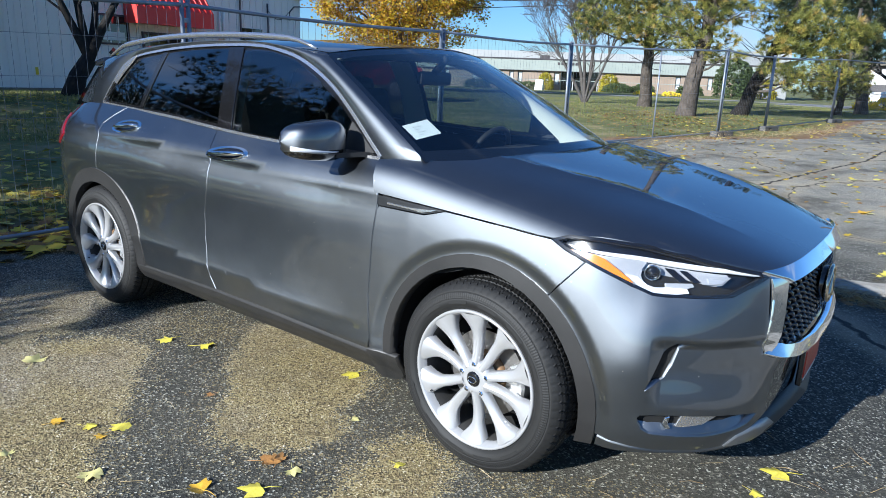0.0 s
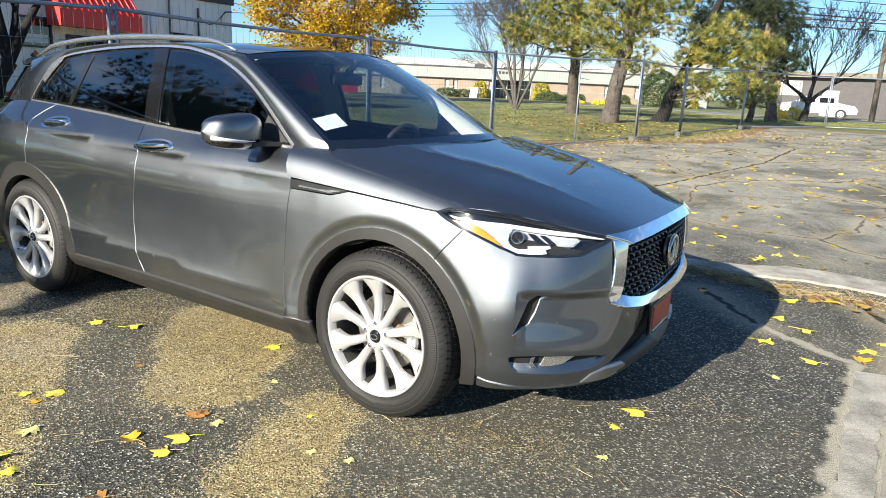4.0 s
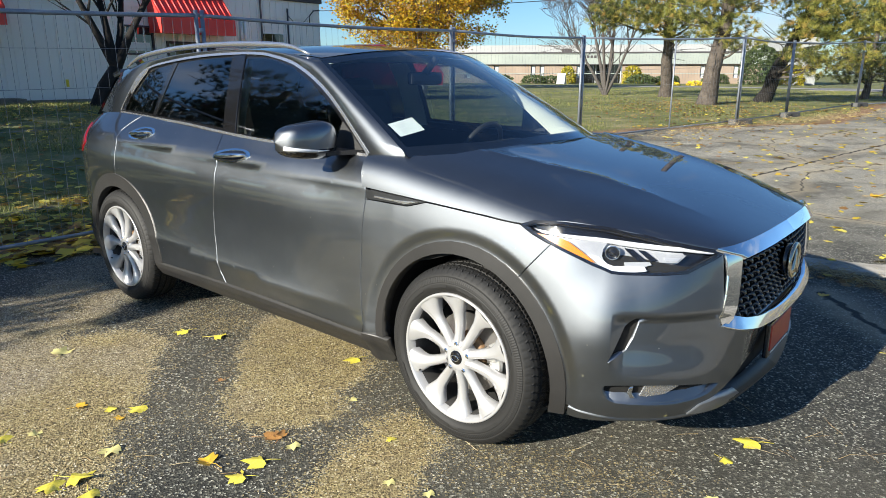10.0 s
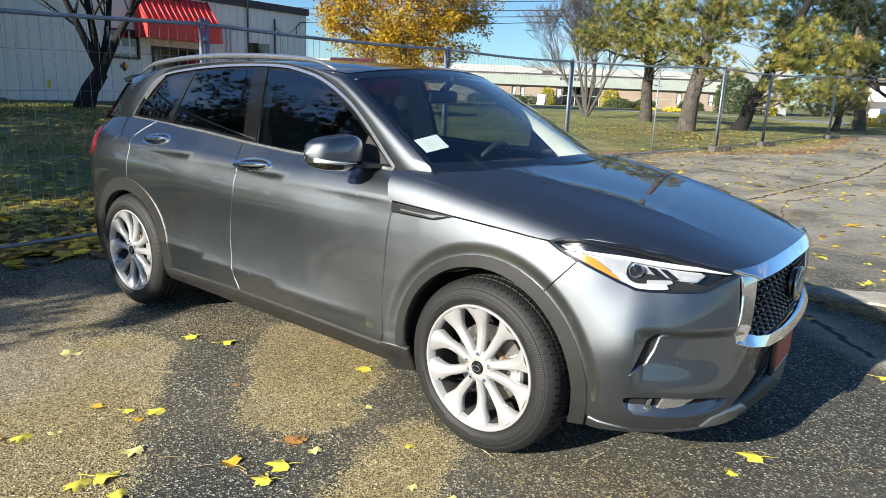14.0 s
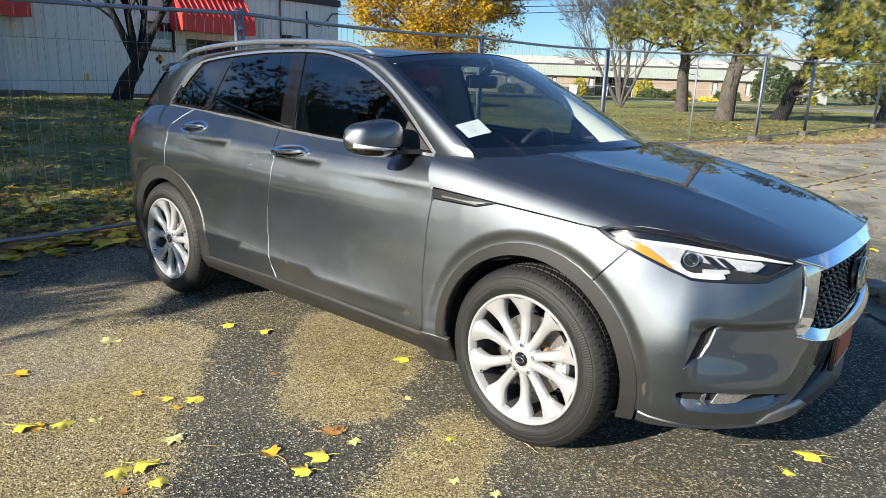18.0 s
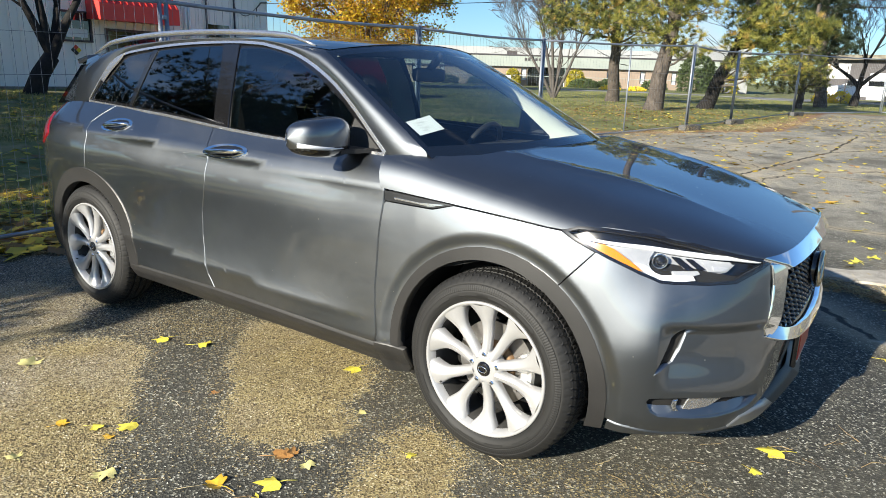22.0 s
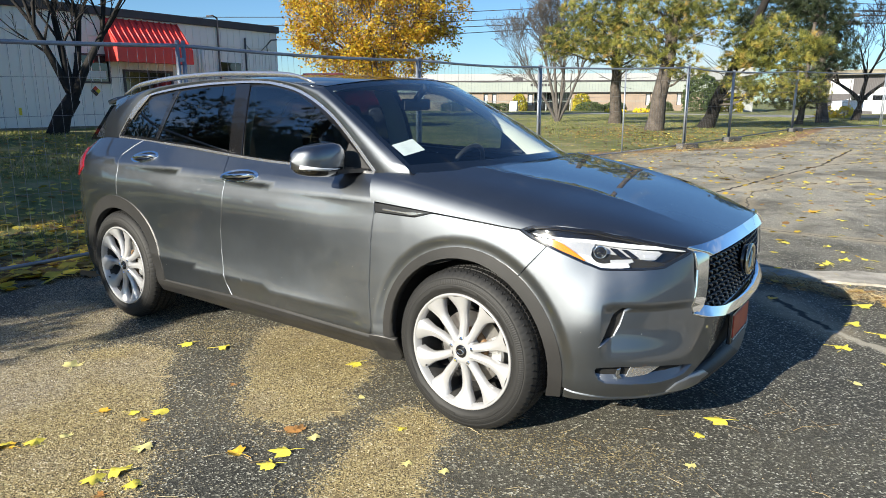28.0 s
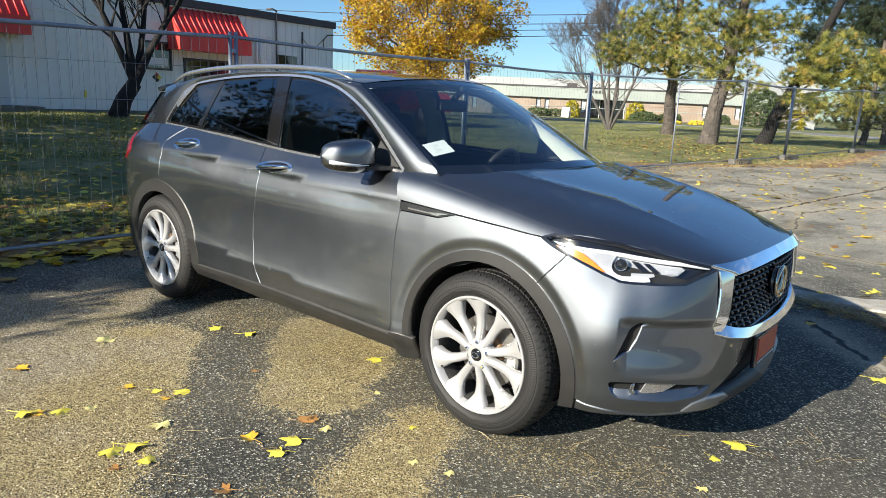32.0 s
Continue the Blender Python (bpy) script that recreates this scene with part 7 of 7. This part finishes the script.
        g = patch("front_door_window", glasshouse, WIN_F, DOORGLASS, car, 0.1, 0.05, 0.0, side=side, lift=-0.005, label="tinted front door glass")
        g.visible_shadow = False
        patch("mirror_triangle", glasshouse, MIR_TRI, BLACK, car, 0.1, 0.05, 0.01, side=side, lift=0.0)
        patch("b_pillar", glasshouse, [(-1.728, 1.17), (-1.752, 1.404), (-1.788, 1.566), (-1.665, 1.566), (-1.638, 1.409), (-1.612, 1.155)], BLACK_GLOSS, car, 0.1, 0.05, 0.006, side=side, lift=0.0)
        patch("b_pillar_lining", glasshouse, [(-1.60, 1.13), (-1.62, 1.409), (-1.66, 1.56), (-1.84, 1.56), (-1.80, 1.40), (-1.80, 1.13)], PILLAR_CLOTH, car, 0.1, 0.05, 0.0, side=side, lift=-0.05)
        patch("c_pillar_strip", glasshouse, [(-2.50, 1.225), (-2.43, 1.378), (-2.37, 1.535), (-2.41, 1.535), (-2.475, 1.38), (-2.535, 1.225)], BLACK_GLOSS, car, 0.1, 0.05, 0.006, side=side, lift=0.0)
        for nm, ln, wd in (("chrome_window_arch", CHROME_TOP, 0.013), ("chrome_belt", BELT, 0.013)):
            fine = []
            for i in range(len(ln) - 1):
                fine += [spline(ln, i + k / 4) for k in range(4)]
            fine.append(ln[-1])
            a, b = [], []
            for i, p in enumerate(fine):
                q, r = fine[max(i - 1, 0)], fine[min(i + 1, len(fine) - 1)]
                t = Vector((r[0] - q[0], r[1] - q[1])).normalized()
                nrm = Vector((-t.y, t.x)) * wd / 2
                a.append(glasshouse(p[0] + nrm.x, p[1] + nrm.y, 0.006))
                b.append(glasshouse(p[0] - nrm.x, p[1] - nrm.y, 0.006))
            if side < 0:
                a, b = [(x, -y, z) for x, y, z in a], [(x, -y, z) for x, y, z in b]
            strip(nm, a, b, SATIN, car, "satin chrome window trim", 0.008, (0, -side, 0))
        # kink piece at the rear of the windows
        patch("chrome_kink", glasshouse, [(-2.92, 1.365), (-2.84, 1.458), (-2.70, 1.513), (-2.74, 1.475), (-2.83, 1.40), (-2.885, 1.345)], SATIN, car, 0.1, 0.03, 0.01, side=side, lift=0.009)
        # roof side: body colour between window chrome and roof, A pillar and rear pillar
        n = 40
        upper, lower = [], []
        for k in range(n + 1):
            s = k / n * (len(CHROME_TOP) - 1)
            p = spline(CHROME_TOP, s)
            lower.append(Vector(glasshouse(p[0], p[1] + 0.006, 0.002)))
            x = p[0]
            if x < -1.06:
                upper.append(Vector(roof_at(max(x, -3.40) - (0.25 * smoothstep(-2.6, -3.03, x)), 0.0)))
            else:
                upper.append(Vector(screen(min(max((-0.345 - (x + 0.245 * smoothstep(-1.06, -0.595, x))) / 0.715, 0.07), 1.0), 0.0)))
        rows = []
        for t in (0, 0.25, 0.5, 0.75, 1.0):
            rows.append([a.lerp(b, t) + Vector((0, -1, 0.75)) * (0.018 * math.sin(math.pi * t)) for a, b in zip(lower, upper)])
            rows[-1].append(rows[-1][-1] + Vector((0.006, 0.003, -0.030)))
        n += 1
        verts = [p for r in rows for p in r]
        faces = [(j * (n + 1) + i, j * (n + 1) + i + 1, (j + 1) * (n + 1) + i + 1, (j + 1) * (n + 1) + i) for j in range(4) for i in range(n)]
        if side < 0:
            verts = [Vector((p.x, -p.y, p.z)) for p in verts]
            faces = [tuple(reversed(q)) for q in faces]
        mesh_object("roof_side", verts, faces, PAINT, car, smooth=True)
        mesh_object("pillar_lining", [Vector((p.x - 0.012, p.y * 0.962, p.z - 0.022)) for p in verts], [tuple(reversed(q)) for q in faces], PILLAR_CLOTH, car, "cream pillar lining", smooth=True)
        # rear pillar body panel from the quarter window to the tail
        rp = [(-3.03, 1.225), (-2.93, 1.36), (-2.85, 1.46), (-3.10, 1.47), (-3.25, 1.43), (-3.42, 1.30), (-3.55, 1.21), (-3.3, 1.205)]
        patch("rear_pillar", glasshouse, rp, PAINT, car, 0.1, 0.05, 0.01, side=side, lift=0.0)
        # roof rail
        ry = [Vector(roof_at(x, 0.0)) + Vector((0, -0.004, 0.012 + 0.030 * min(smoothstep(-1.10, -1.32, x), smoothstep(-3.15, -2.9, x)))) for x in [-1.13 - 2.0 * k / 30 for k in range(31)]]
        v, f = tube(ry, [0.006 + 0.010 * min(1, k / 4, (30 - k) / 4) for k in range(31)], 10)
        if side < 0:
            v = [(p.x, -p.y, p.z) for p in v]
        mesh_object("roof_rail", v, f, SATIN, car, "satin silver roof rail", smooth=True)
        # headlamp
        lampp = LAMP_TOP + LAMP_LOW
        bowl = patch("headlamp", flank, lampp, BLACK_GLOSS, car, 0.12, 0.02, 0.0, side=side, lift=-0.042)
        rim_l = LAMP_TOP + LAMP_LOW
        patch("lamp_bezel", flank, rim_l, BLACK_GLOSS, bowl, 0.12, 0.02, 0.045, side=side, lift=0.0, holes=(shrink(rim_l, 0.009, 0.16)[::-1],))
        patch("light_guide", flank, [(7.443, 0.939), (6.963, 0.932), (6.282, 0.927), (4.847, 0.912), (3.792, 0.903), (3.10, 0.884), (3.137, 0.878), (3.81, 0.894), (4.858, 0.901), (6.271, 0.916), (6.876, 0.922), (7.3, 0.928)], LAMPWHITE, bowl, 0.12, 0.02, 0.02, side=side, lift=-0.012, label="white daytime light guide")
        patch("lamp_reflector", flank, [(6.00, 0.912), (5.334, 0.905), (4.60, 0.897), (3.84, 0.890), (3.793, 0.879), (4.02, 0.852), (4.70, 0.846), (4.888, 0.838), (5.363, 0.837), (5.72, 0.820), (6.05, 0.840), (6.10, 0.872)], HOUSING, bowl, 0.1, 0.02, 0.01, side=side, lift=-0.034)
        patch("lamp_wing", flank, [(7.00, 0.9205), (6.181, 0.914), (5.98, 0.911), (6.07, 0.890), (6.08, 0.868), (6.00, 0.848), (5.80, 0.832), (5.96, 0.827), (6.20, 0.838), (6.50, 0.873), (6.76, 0.903)], HOUSING, bowl, 0.1, 0.02, 0.016, side=side, lift=-0.018, label="white lamp housing")
        patch("lower_guide", flank, [(6.394, 0.868), (6.18, 0.846), (5.937, 0.824), (5.706, 0.817), (5.2, 0.818), (4.833, 0.825), (4.888, 0.838), (5.363, 0.839), (5.74, 0.836), (5.92, 0.842), (6.165, 0.865)], LAMPWHITE, bowl, 0.1, 0.02, 0.014, side=side, lift=-0.012)
        patch("lamp_shelf", flank, [(5.42, 0.852), (4.75, 0.856), (4.70, 0.846), (4.888, 0.839), (5.40, 0.840)], HOUSING, bowl, 0.1, 0.02, 0.012, side=side, lift=-0.020)
        for fin in ([(5.40, 0.899), (5.17, 0.896), (4.83, 0.860), (5.03, 0.858)], [(5.02, 0.894), (4.86, 0.893), (4.545, 0.862), (4.712, 0.859)]):
            patch("lamp_fin", flank, fin, BLACK_GLOSS, bowl, 0.1, 0.02, 0.008, side=side, lift=-0.024)
        patch("lamp_block", flank, [(4.619, 0.884), (3.793, 0.879), (4.023, 0.854), (4.50, 0.856)], HOUSING, bowl, 0.1, 0.02, 0.014, side=side, lift=-0.020)
        patch("lamp_step", flank, [(4.40, 0.872), (3.95, 0.869), (4.05, 0.858), (4.36, 0.859)], REFLECTOR, bowl, 0.1, 0.02, 0.010, side=side, lift=-0.015)
        for a, b, rr in ((5.84, 0.873, 0.022),):
            p = Vector(flank(a, b))
            q = Vector(flank(a, b, -0.02))
            d = (p - q).normalized()
            lv, lf = lathe([(rr, 0.006), (rr * 0.98, 0.016), (rr * 0.85, 0.016), (rr * 0.8, 0.008), (rr * 0.5, 0.018), (0.0, 0.022)], 24)
            rot = Vector((0, 1, 0)).rotation_difference(d).to_matrix().to_4x4()
            base = Matrix.Translation(Vector(flank(a, b, -0.032))) @ rot
            pts = [base @ Vector(c) for c in lv]
            if side < 0:
                pts = [Vector((c.x, -c.y, c.z)) for c in pts]
            mesh_object("projector", pts, lf, BLACK_GLOSS, bowl, "glossy projector lens", smooth=True)
            ring, rf = tube([base @ Vector((rr * 1.06 * math.cos(k * math.pi / 12), 0.012, rr * 1.06 * math.sin(k * math.pi / 12))) for k in range(24)], 0.003, 6, closed=True)
            if side < 0:
                ring = [Vector((c[0], -c[1], c[2])) for c in ring]
            mesh_object("projector_ring", ring, rf, CHROME, bowl, smooth=True)
        patch("amber_marker", flank, [(7.384, 0.923), (6.93, 0.919), (6.76, 0.908), (6.48, 0.876), (6.22, 0.844), (6.42, 0.847), (6.80, 0.872), (7.092, 0.894)], AMBER, bowl, 0.1, 0.02, 0.012, side=side, lift=-0.004, label="amber side marker")
        lens = patch("lens", flank, shrink(rim_l, 0.002, 0.16), CLEAR, bowl, 0.12, 0.02, 0.0, side=side, lift=0.002, label="clear headlamp lens")
        lens.visible_shadow = False
        # grille surround, chrome: top bar, side bar, lower curve
        topbar = [(3.16, 0.890), (2.6, 0.893), (1.8, 0.897), (0.9, 0.900), (0, 0.901), (0, 0.862), (0.9, 0.861), (1.8, 0.858), (2.45, 0.853), (2.55, 0.862)]
        patch("grille_top_bar", lambda u, z: flank(u, z, 0.022 * (0.90 - z) / 0.04), topbar, CHROME, car, 0.15, 0.015, 0.03, side=side, lift=0.012, label="polished chrome grille bar")
        sidebar = [(2.56, 0.866), (2.48, 0.852), (2.54, 0.80), (2.61, 0.72), (2.66, 0.665), (2.66, 0.645), (2.80, 0.617), (2.92, 0.624), (2.985, 0.648), (2.995, 0.69), (2.95, 0.735), (2.90, 0.80), (2.93, 0.868)]
        patch("grille_side_bar", lambda u, z: flank(u, z, 0.010 * (3.0 - u) / 0.45), sidebar, CHROME, car, 0.1, 0.02, 0.014, side=side, lift=0.008)
        lowbar = [(2.62, 0.645), (2.2, 0.624), (1.6, 0.604), (0.8, 0.592), (0, 0.588), (0, 0.558), (0.9, 0.561), (1.8, 0.573), (2.5, 0.595), (2.92, 0.614)]
        patch("grille_lower_bar", lambda u, z: flank(u, z, 0.028 * (0.62 - z) / 0.05), lowbar, CHROME, car, 0.15, 0.012, 0.03, side=side, lift=0.014)
        # mesh of the grille: waved bars
        patch("grille_backing", flank, [(2.6, 0.64), (2.5, 0.86), (0, 0.868), (0, 0.58), (1.6, 0.60)], GAP, car, 0.3, 0.05, 0.0, side=side, lift=-0.07)
        rowsz = [0.612 + 0.0262 * k for k in range(10)]
        for r, zz in enumerate(rowsz):
            pts = []
            for k in range(int(2.52 / 0.045) + 1):
                u = k * 0.045
                lowlim = lookup([0, 0.8, 1.6, 2.2, 2.6], [0.590, 0.594, 0.606, 0.626, 0.650], u)
                if zz < lowlim:
                    break
                ph = (u / 0.27 + 0.5 * (r % 2)) * 2 * math.pi
                pts.append(Vector(flank(u, zz + 0.0085 * math.sin(ph), -0.012 + 0.008 * math.cos(ph))))
            if len(pts) < 3:
                continue
            v, f = tube(pts, 0.0062, 6)
            if side < 0:
                v = [(p.x, -p.y, p.z) for p in v]
            mesh_object("grille_bar", v, f, BLACK_GLOSS, car, smooth=True)
        for k in range(19):
            u = 0.0675 + 0.135 * k
            z0 = lookup([0, 0.8, 1.6, 2.2, 2.6], [0.590, 0.594, 0.606, 0.626, 0.650], u)
            pts = [Vector(flank(u, z0 + (0.860 - z0) * i / 20, -0.022)) for i in range(21)]
            v, f = tube(pts, 0.0028, 5)
            if side < 0:
                v = [(p.x, -p.y, p.z) for p in v]
            mesh_object("grille_rib", v, f, BLACK_GLOSS, car, smooth=True)
        # bonnet half as one skin: drawn from the edge to the middle line
    for side in (1, -1):
        hp = [(-0.535, 0.008), (-0.555, 0.12), (-0.569, 0.278), (-0.424, 0.345), (-0.312, 0.405), (-0.21, 0.499), (-0.145, 0.60), (-0.122, 0.76), (-0.118, 1.0), (0.930, 1.0), (0.930, 0.8), (0.922, 0.5), (0.902, 0.25), (0.872, 0.008),
              (0.69, 0.008), (0.535, 0.008), (0.40, 0.008), (0.255, 0.008), (0.1, 0.008), (-0.2, 0.008)]
        patch("hood", hood_at, hp, PAINT, car, 0.05, 0.02, 0.015, side=side, face=Vector((0, -0.3, 1)))
        patch("cowl", lambda a, b: Vector(screen(a, b)) + Vector((0.05, 0, -0.055)), [(-0.10, 0.30), (-0.10, 1.0), (0.04, 1.0), (0.04, 0.30)], BLACK, car, 0.05, 0.1, 0.0, side=side)
        w = patch("windscreen", screen, [(0.03, 0.0), (1.0, 0.0), (1.0, 1.0), (0.0, 1.0), (0.0, 0.4), (0.008, 0.15)], WINDSCREEN, car, 0.1, 0.08, 0.0, side=side, face=Vector((0.6, -0.2, 1)), label="clear windscreen half")
        w.visible_shadow = False
        patch("windscreen_band", screen, [(0.03, 0.0), (1.0, 0.0), (1.0, 1.0), (0.95, 1.0), (0.94, 0.10), (0.94, 0.035), (0.11, 0.03), (0.06, 0.5), (0.06, 1.0), (0.0, 1.0), (0.0, 0.4), (0.008, 0.15)], BLACK_GLOSS, car, 0.1, 0.08, 0.0, side=side, face=Vector((0.6, -0.2, 1)), lift=-0.004)
        patch("roof", roof_at, [(-1.062, 0.02), (-1.041, 0.1), (-1.003, 0.3), (-0.963, 0.6), (-0.944, 1.0), (-3.40, 1.0), (-3.40, 0.02)], ROOF_GLASS, car, 0.12, 0.1, 0.0, side=side, face=Vector((0, 0, 1)), label="gloss black roof")
        patch("tailgate_glass", lambda a, b: (-3.40 - 0.30 * a, -(0.56 + 0.03 * a) * (1 - b), 1.44 - 0.26 * a + 0.05 * (1 - (1 - b) ** 2) * (1 - a)), [(0, 0), (1, 0), (1, 1), (0, 1)], TINTED, car, 0.2, 0.2, 0.0, side=side, face=Vector((-1, 0, 0.6)))
        patch("spoiler", lambda a, b: (-3.30 - 0.16 * a, -(0.57 - 0.02 * a) * (1 - b), 1.50 - 0.025 * a + 0.05 * (1 - (1 - b) ** 2)), [(0, 0), (1, 0), (1, 1), (0, 1)], PAINT, car, 0.25, 0.1, 0.03, side=side, face=Vector((-0.2, 0, 1)))
    # emblem: dark disc, ring and a pointed arch
    ex, ez = 0.974, 0.750
    v, f = lathe([(0, 0.0), (0.070, 0.0), (0.073, 0.006), (0.073, 0.02)], 40)
    emblem = mesh_object("grille_emblem", [(ex - y, x, z * 0.92 + ez) for x, y, z in v], f, BLACK_GLOSS, car, "round chrome grille emblem", smooth=True)
    v, f = tube([(ex + 0.006, 0.073 * math.cos(2 * math.pi * k / 40), ez + 0.064 * math.sin(2 * math.pi * k / 40)) for k in range(40)], 0.0105, 10, closed=True)
    mesh_object("ring", v, f, CHAMPAGNE, emblem, smooth=True)
    for t in (-1, 1):
        v, f = tube([(ex + 0.006, t * 0.006, ez + 0.056), (ex + 0.011, t * 0.015, ez + 0.010), (ex + 0.010, t * 0.026, ez - 0.028), (ex + 0.006, t * 0.036, ez - 0.052)], [0.004, 0.008, 0.012, 0.014], 8)
        mesh_object("blade", v, f, CHAMPAGNE, emblem, smooth=True)
    # dealer plate on the bumper
    plate = box("plate_holder", (0.945, -0.165, 0.375), (0.965, 0.165, 0.520), BLACK_GLOSS, car, "black plate holder with a red insert", 0.006)
    box("plate_insert", (0.962, -0.148, 0.405), (0.969, 0.148, 0.510), PLATE_RED, plate, "red dealer plate", 0.002)
    for k in range(9):
        y = -0.12 + 0.03 * k
        box("plate_text_bar", (0.964, y, 0.385), (0.9665, y + 0.018, 0.394), PAPER, plate)
    # mirrors
    for side in (1, -1):
        mir = new("door_mirror")
        mir.parent = car
        mir["label"] = "grey door mirror with black base"
        verts, faces, n, m = [], [], 28, 15
        for j in range(m):
            w = -1 + 2 * j / (m - 1)
            w = math.copysign(abs(w) ** 0.6, w)
            prof = max(1 - abs(w) ** 4.5, 0.0) ** 0.5
            tall = 0.074 + 0.006 * (1 - abs(w + 0.35)) - (0.012 * (w + 1) / 2)
            for i in range(n):
                a = 2 * math.pi * i / n
                ca, sa = math.cos(a), math.sin(a)
                cx = math.copysign(abs(ca) ** 0.6, ca)
                sz = math.copysign(abs(sa) ** 0.62, sa)
                fx = 0.085 * cx * prof if cx > 0 else 0.05 * cx * prof
                verts.append(Vector((-0.80 + fx - 0.035 * max(w, 0) ** 2, -(0.976 + 0.143 * w), 1.186 + 1.12 * tall * sz * prof)))
        for j in range(m - 1):
            for i in range(n):
                l = (i + 1) % n
                faces.append((j * n + i, j * n + l, (j + 1) * n + l, (j + 1) * n + i))
        if side < 0:
            verts = [Vector((p.x, -p.y, p.z)) for p in verts]
            faces = [tuple(reversed(q)) for q in faces]
        up = [q for q in faces if sum(verts[k].z for k in q) / 4 > 1.146]
        dn = [q for q in faces if sum(verts[k].z for k in q) / 4 <= 1.146]
        mesh_object("mirror_cap", verts, up, PAINT, mir, "grey mirror cap", smooth=True)
        mesh_object("mirror_base", verts, dn, BLACK_GLOSS, mir, smooth=True)
        v, f = tube([Vector((-0.712 - 0.030 * (k / 10) ** 2 - 0.045 * (k / 10) ** 6, -side * (0.925 + 0.185 * k / 10), 1.146 + 0.016 * (k / 10) ** 2)) for k in range(11)], [0.002 + 0.009 * k / 10 for k in range(11)], 6)
        mesh_object("indicator", v, f, LAMPWHITE, mir, "clear indicator strip", smooth=True)
        bm = bmesh.new()
        arm = [(-0.655, -0.785, 1.130), (-0.72, -0.93, 1.128), (-0.80, -0.93, 1.128), (-0.80, -0.80, 1.132)]
        lo = [bm.verts.new((x, side * y, z - 0.008)) for x, y, z in arm]
        hi = [bm.verts.new((x, side * y, z + 0.010)) for x, y, z in arm]
        bm.faces.new(hi)
        bm.faces.new(lo[::-1])
        for i in range(4):
            bm.faces.new((lo[i], lo[(i + 1) % 4], hi[(i + 1) % 4], hi[i]))
        bmesh.ops.recalc_face_normals(bm, faces=bm.faces)
        part("mirror_arm", bm, BLACK, mir)
        box("mirror_pivot", (-0.83, -side * 0.885 - 0.035, 1.135), (-0.745, -side * 0.885 + 0.035, 1.235), BLACK, mir, "", 0.025)
    # wheels
    for cx, turn in ((0.0, 0.06), (-2.8, 0.35)):
        for side in (1, -1):
            build_wheel(car, cx, side, turn)
    # underbody
    box("underbody", (-3.5, -0.70, 0.275), (0.70, 0.70, 0.38), GAP, car)
    # cabin
    box("cabin_floor", (-3.3, -0.74, 0.36), (-0.2, 0.74, 0.50), CABIN, car)
    dash = bmesh.new()
    add_box(dash, (-0.85, -0.72, 0.86), (-0.22, 0.72, 1.085), 0.06)
    part("dashboard", dash, CABIN, car, "black dashboard")
    for y in (-0.38, 0.38):
        seat = new("front_seat")
        seat.parent = car
        box("cushion", (-1.75, y - 0.25, 0.60), (-1.2, y + 0.25, 0.78), SEAT, seat, bevel=0.05)
        box("backrest", (-0.09, -0.24, 0.0), (0.09, 0.24, 0.66), SEAT, seat, bevel=0.06, m=Matrix.Translation((-1.76, y, 0.72)) @ Matrix.Rotation(radians(-14), 4, "Y"))
        box("headrest", (-0.06, -0.14, 0.0), (0.06, 0.14, 0.20), SEAT, seat, bevel=0.05, m=Matrix.Translation((-1.90, y, 1.24)) @ Matrix.Rotation(radians(-8), 4, "Y"))
    box("rear_bench", (-2.85, -0.66, 0.62), (-2.65, 0.66, 1.22), SEAT, car, bevel=0.06)
    v, f = tube([(-0.86 + 0.08 * math.sin(2 * math.pi * k / 32), 0.38 + 0.185 * math.cos(2 * math.pi * k / 32), 1.02 + 0.165 * math.sin(2 * math.pi * k / 32)) for k in range(32)], 0.016, 8, closed=True)
    wheel = mesh_object("steering_wheel", v, f, SEAT, car, "black steering wheel", smooth=True)
    box("wheel_boss", (-0.90, 0.22, 0.99), (-0.83, 0.54, 1.05), SEAT, wheel, bevel=0.02)
    box("rear_view_mirror", (-0.98, -0.13, 1.41), (-0.94, 0.13, 1.48), BLACK, car, bevel=0.02)
    tube_part("mirror_stalk", [(-0.96, 0, 1.47), (-0.88, 0, 1.55)], 0.02, BLACK, car)
    for side in (1, -1):
        patch("headliner", roof_at, [(-1.05, 0.03), (-1.0, 1.0), (-3.3, 1.0), (-3.3, 0.03)], HEADLINER, car, 0.4, 0.25, 0.0, side=side, lift=-0.035, face=Vector((0, 0, 1)))
    # sheet of paper behind the windscreen
    quad = [(0.315, 0.048), (0.343, 0.199), (0.23, 0.198), (0.204, 0.055)]
    patch("paper_sheet", screen, quad, PAPER, car, 0.1, 0.1, 0.0, lift=-0.014, face=Vector((0.6, -0.2, 1)), label="white paper sheet inside the windscreen")
    # faint unreadable lines of print on it
    for k in range(4):
        a = 0.232 + 0.020 * k
        patch("print_bar", screen, [(a, 0.085), (a + 0.004, 0.115 + 0.02 * (k % 2)), (a + 0.010, 0.115 + 0.02 * (k % 2)), (a + 0.006, 0.085)], PRINT, car, 0.1, 0.1, 0.0, lift=-0.0125, face=Vector((0.6, -0.2, 1)))
    return car


build_suv()
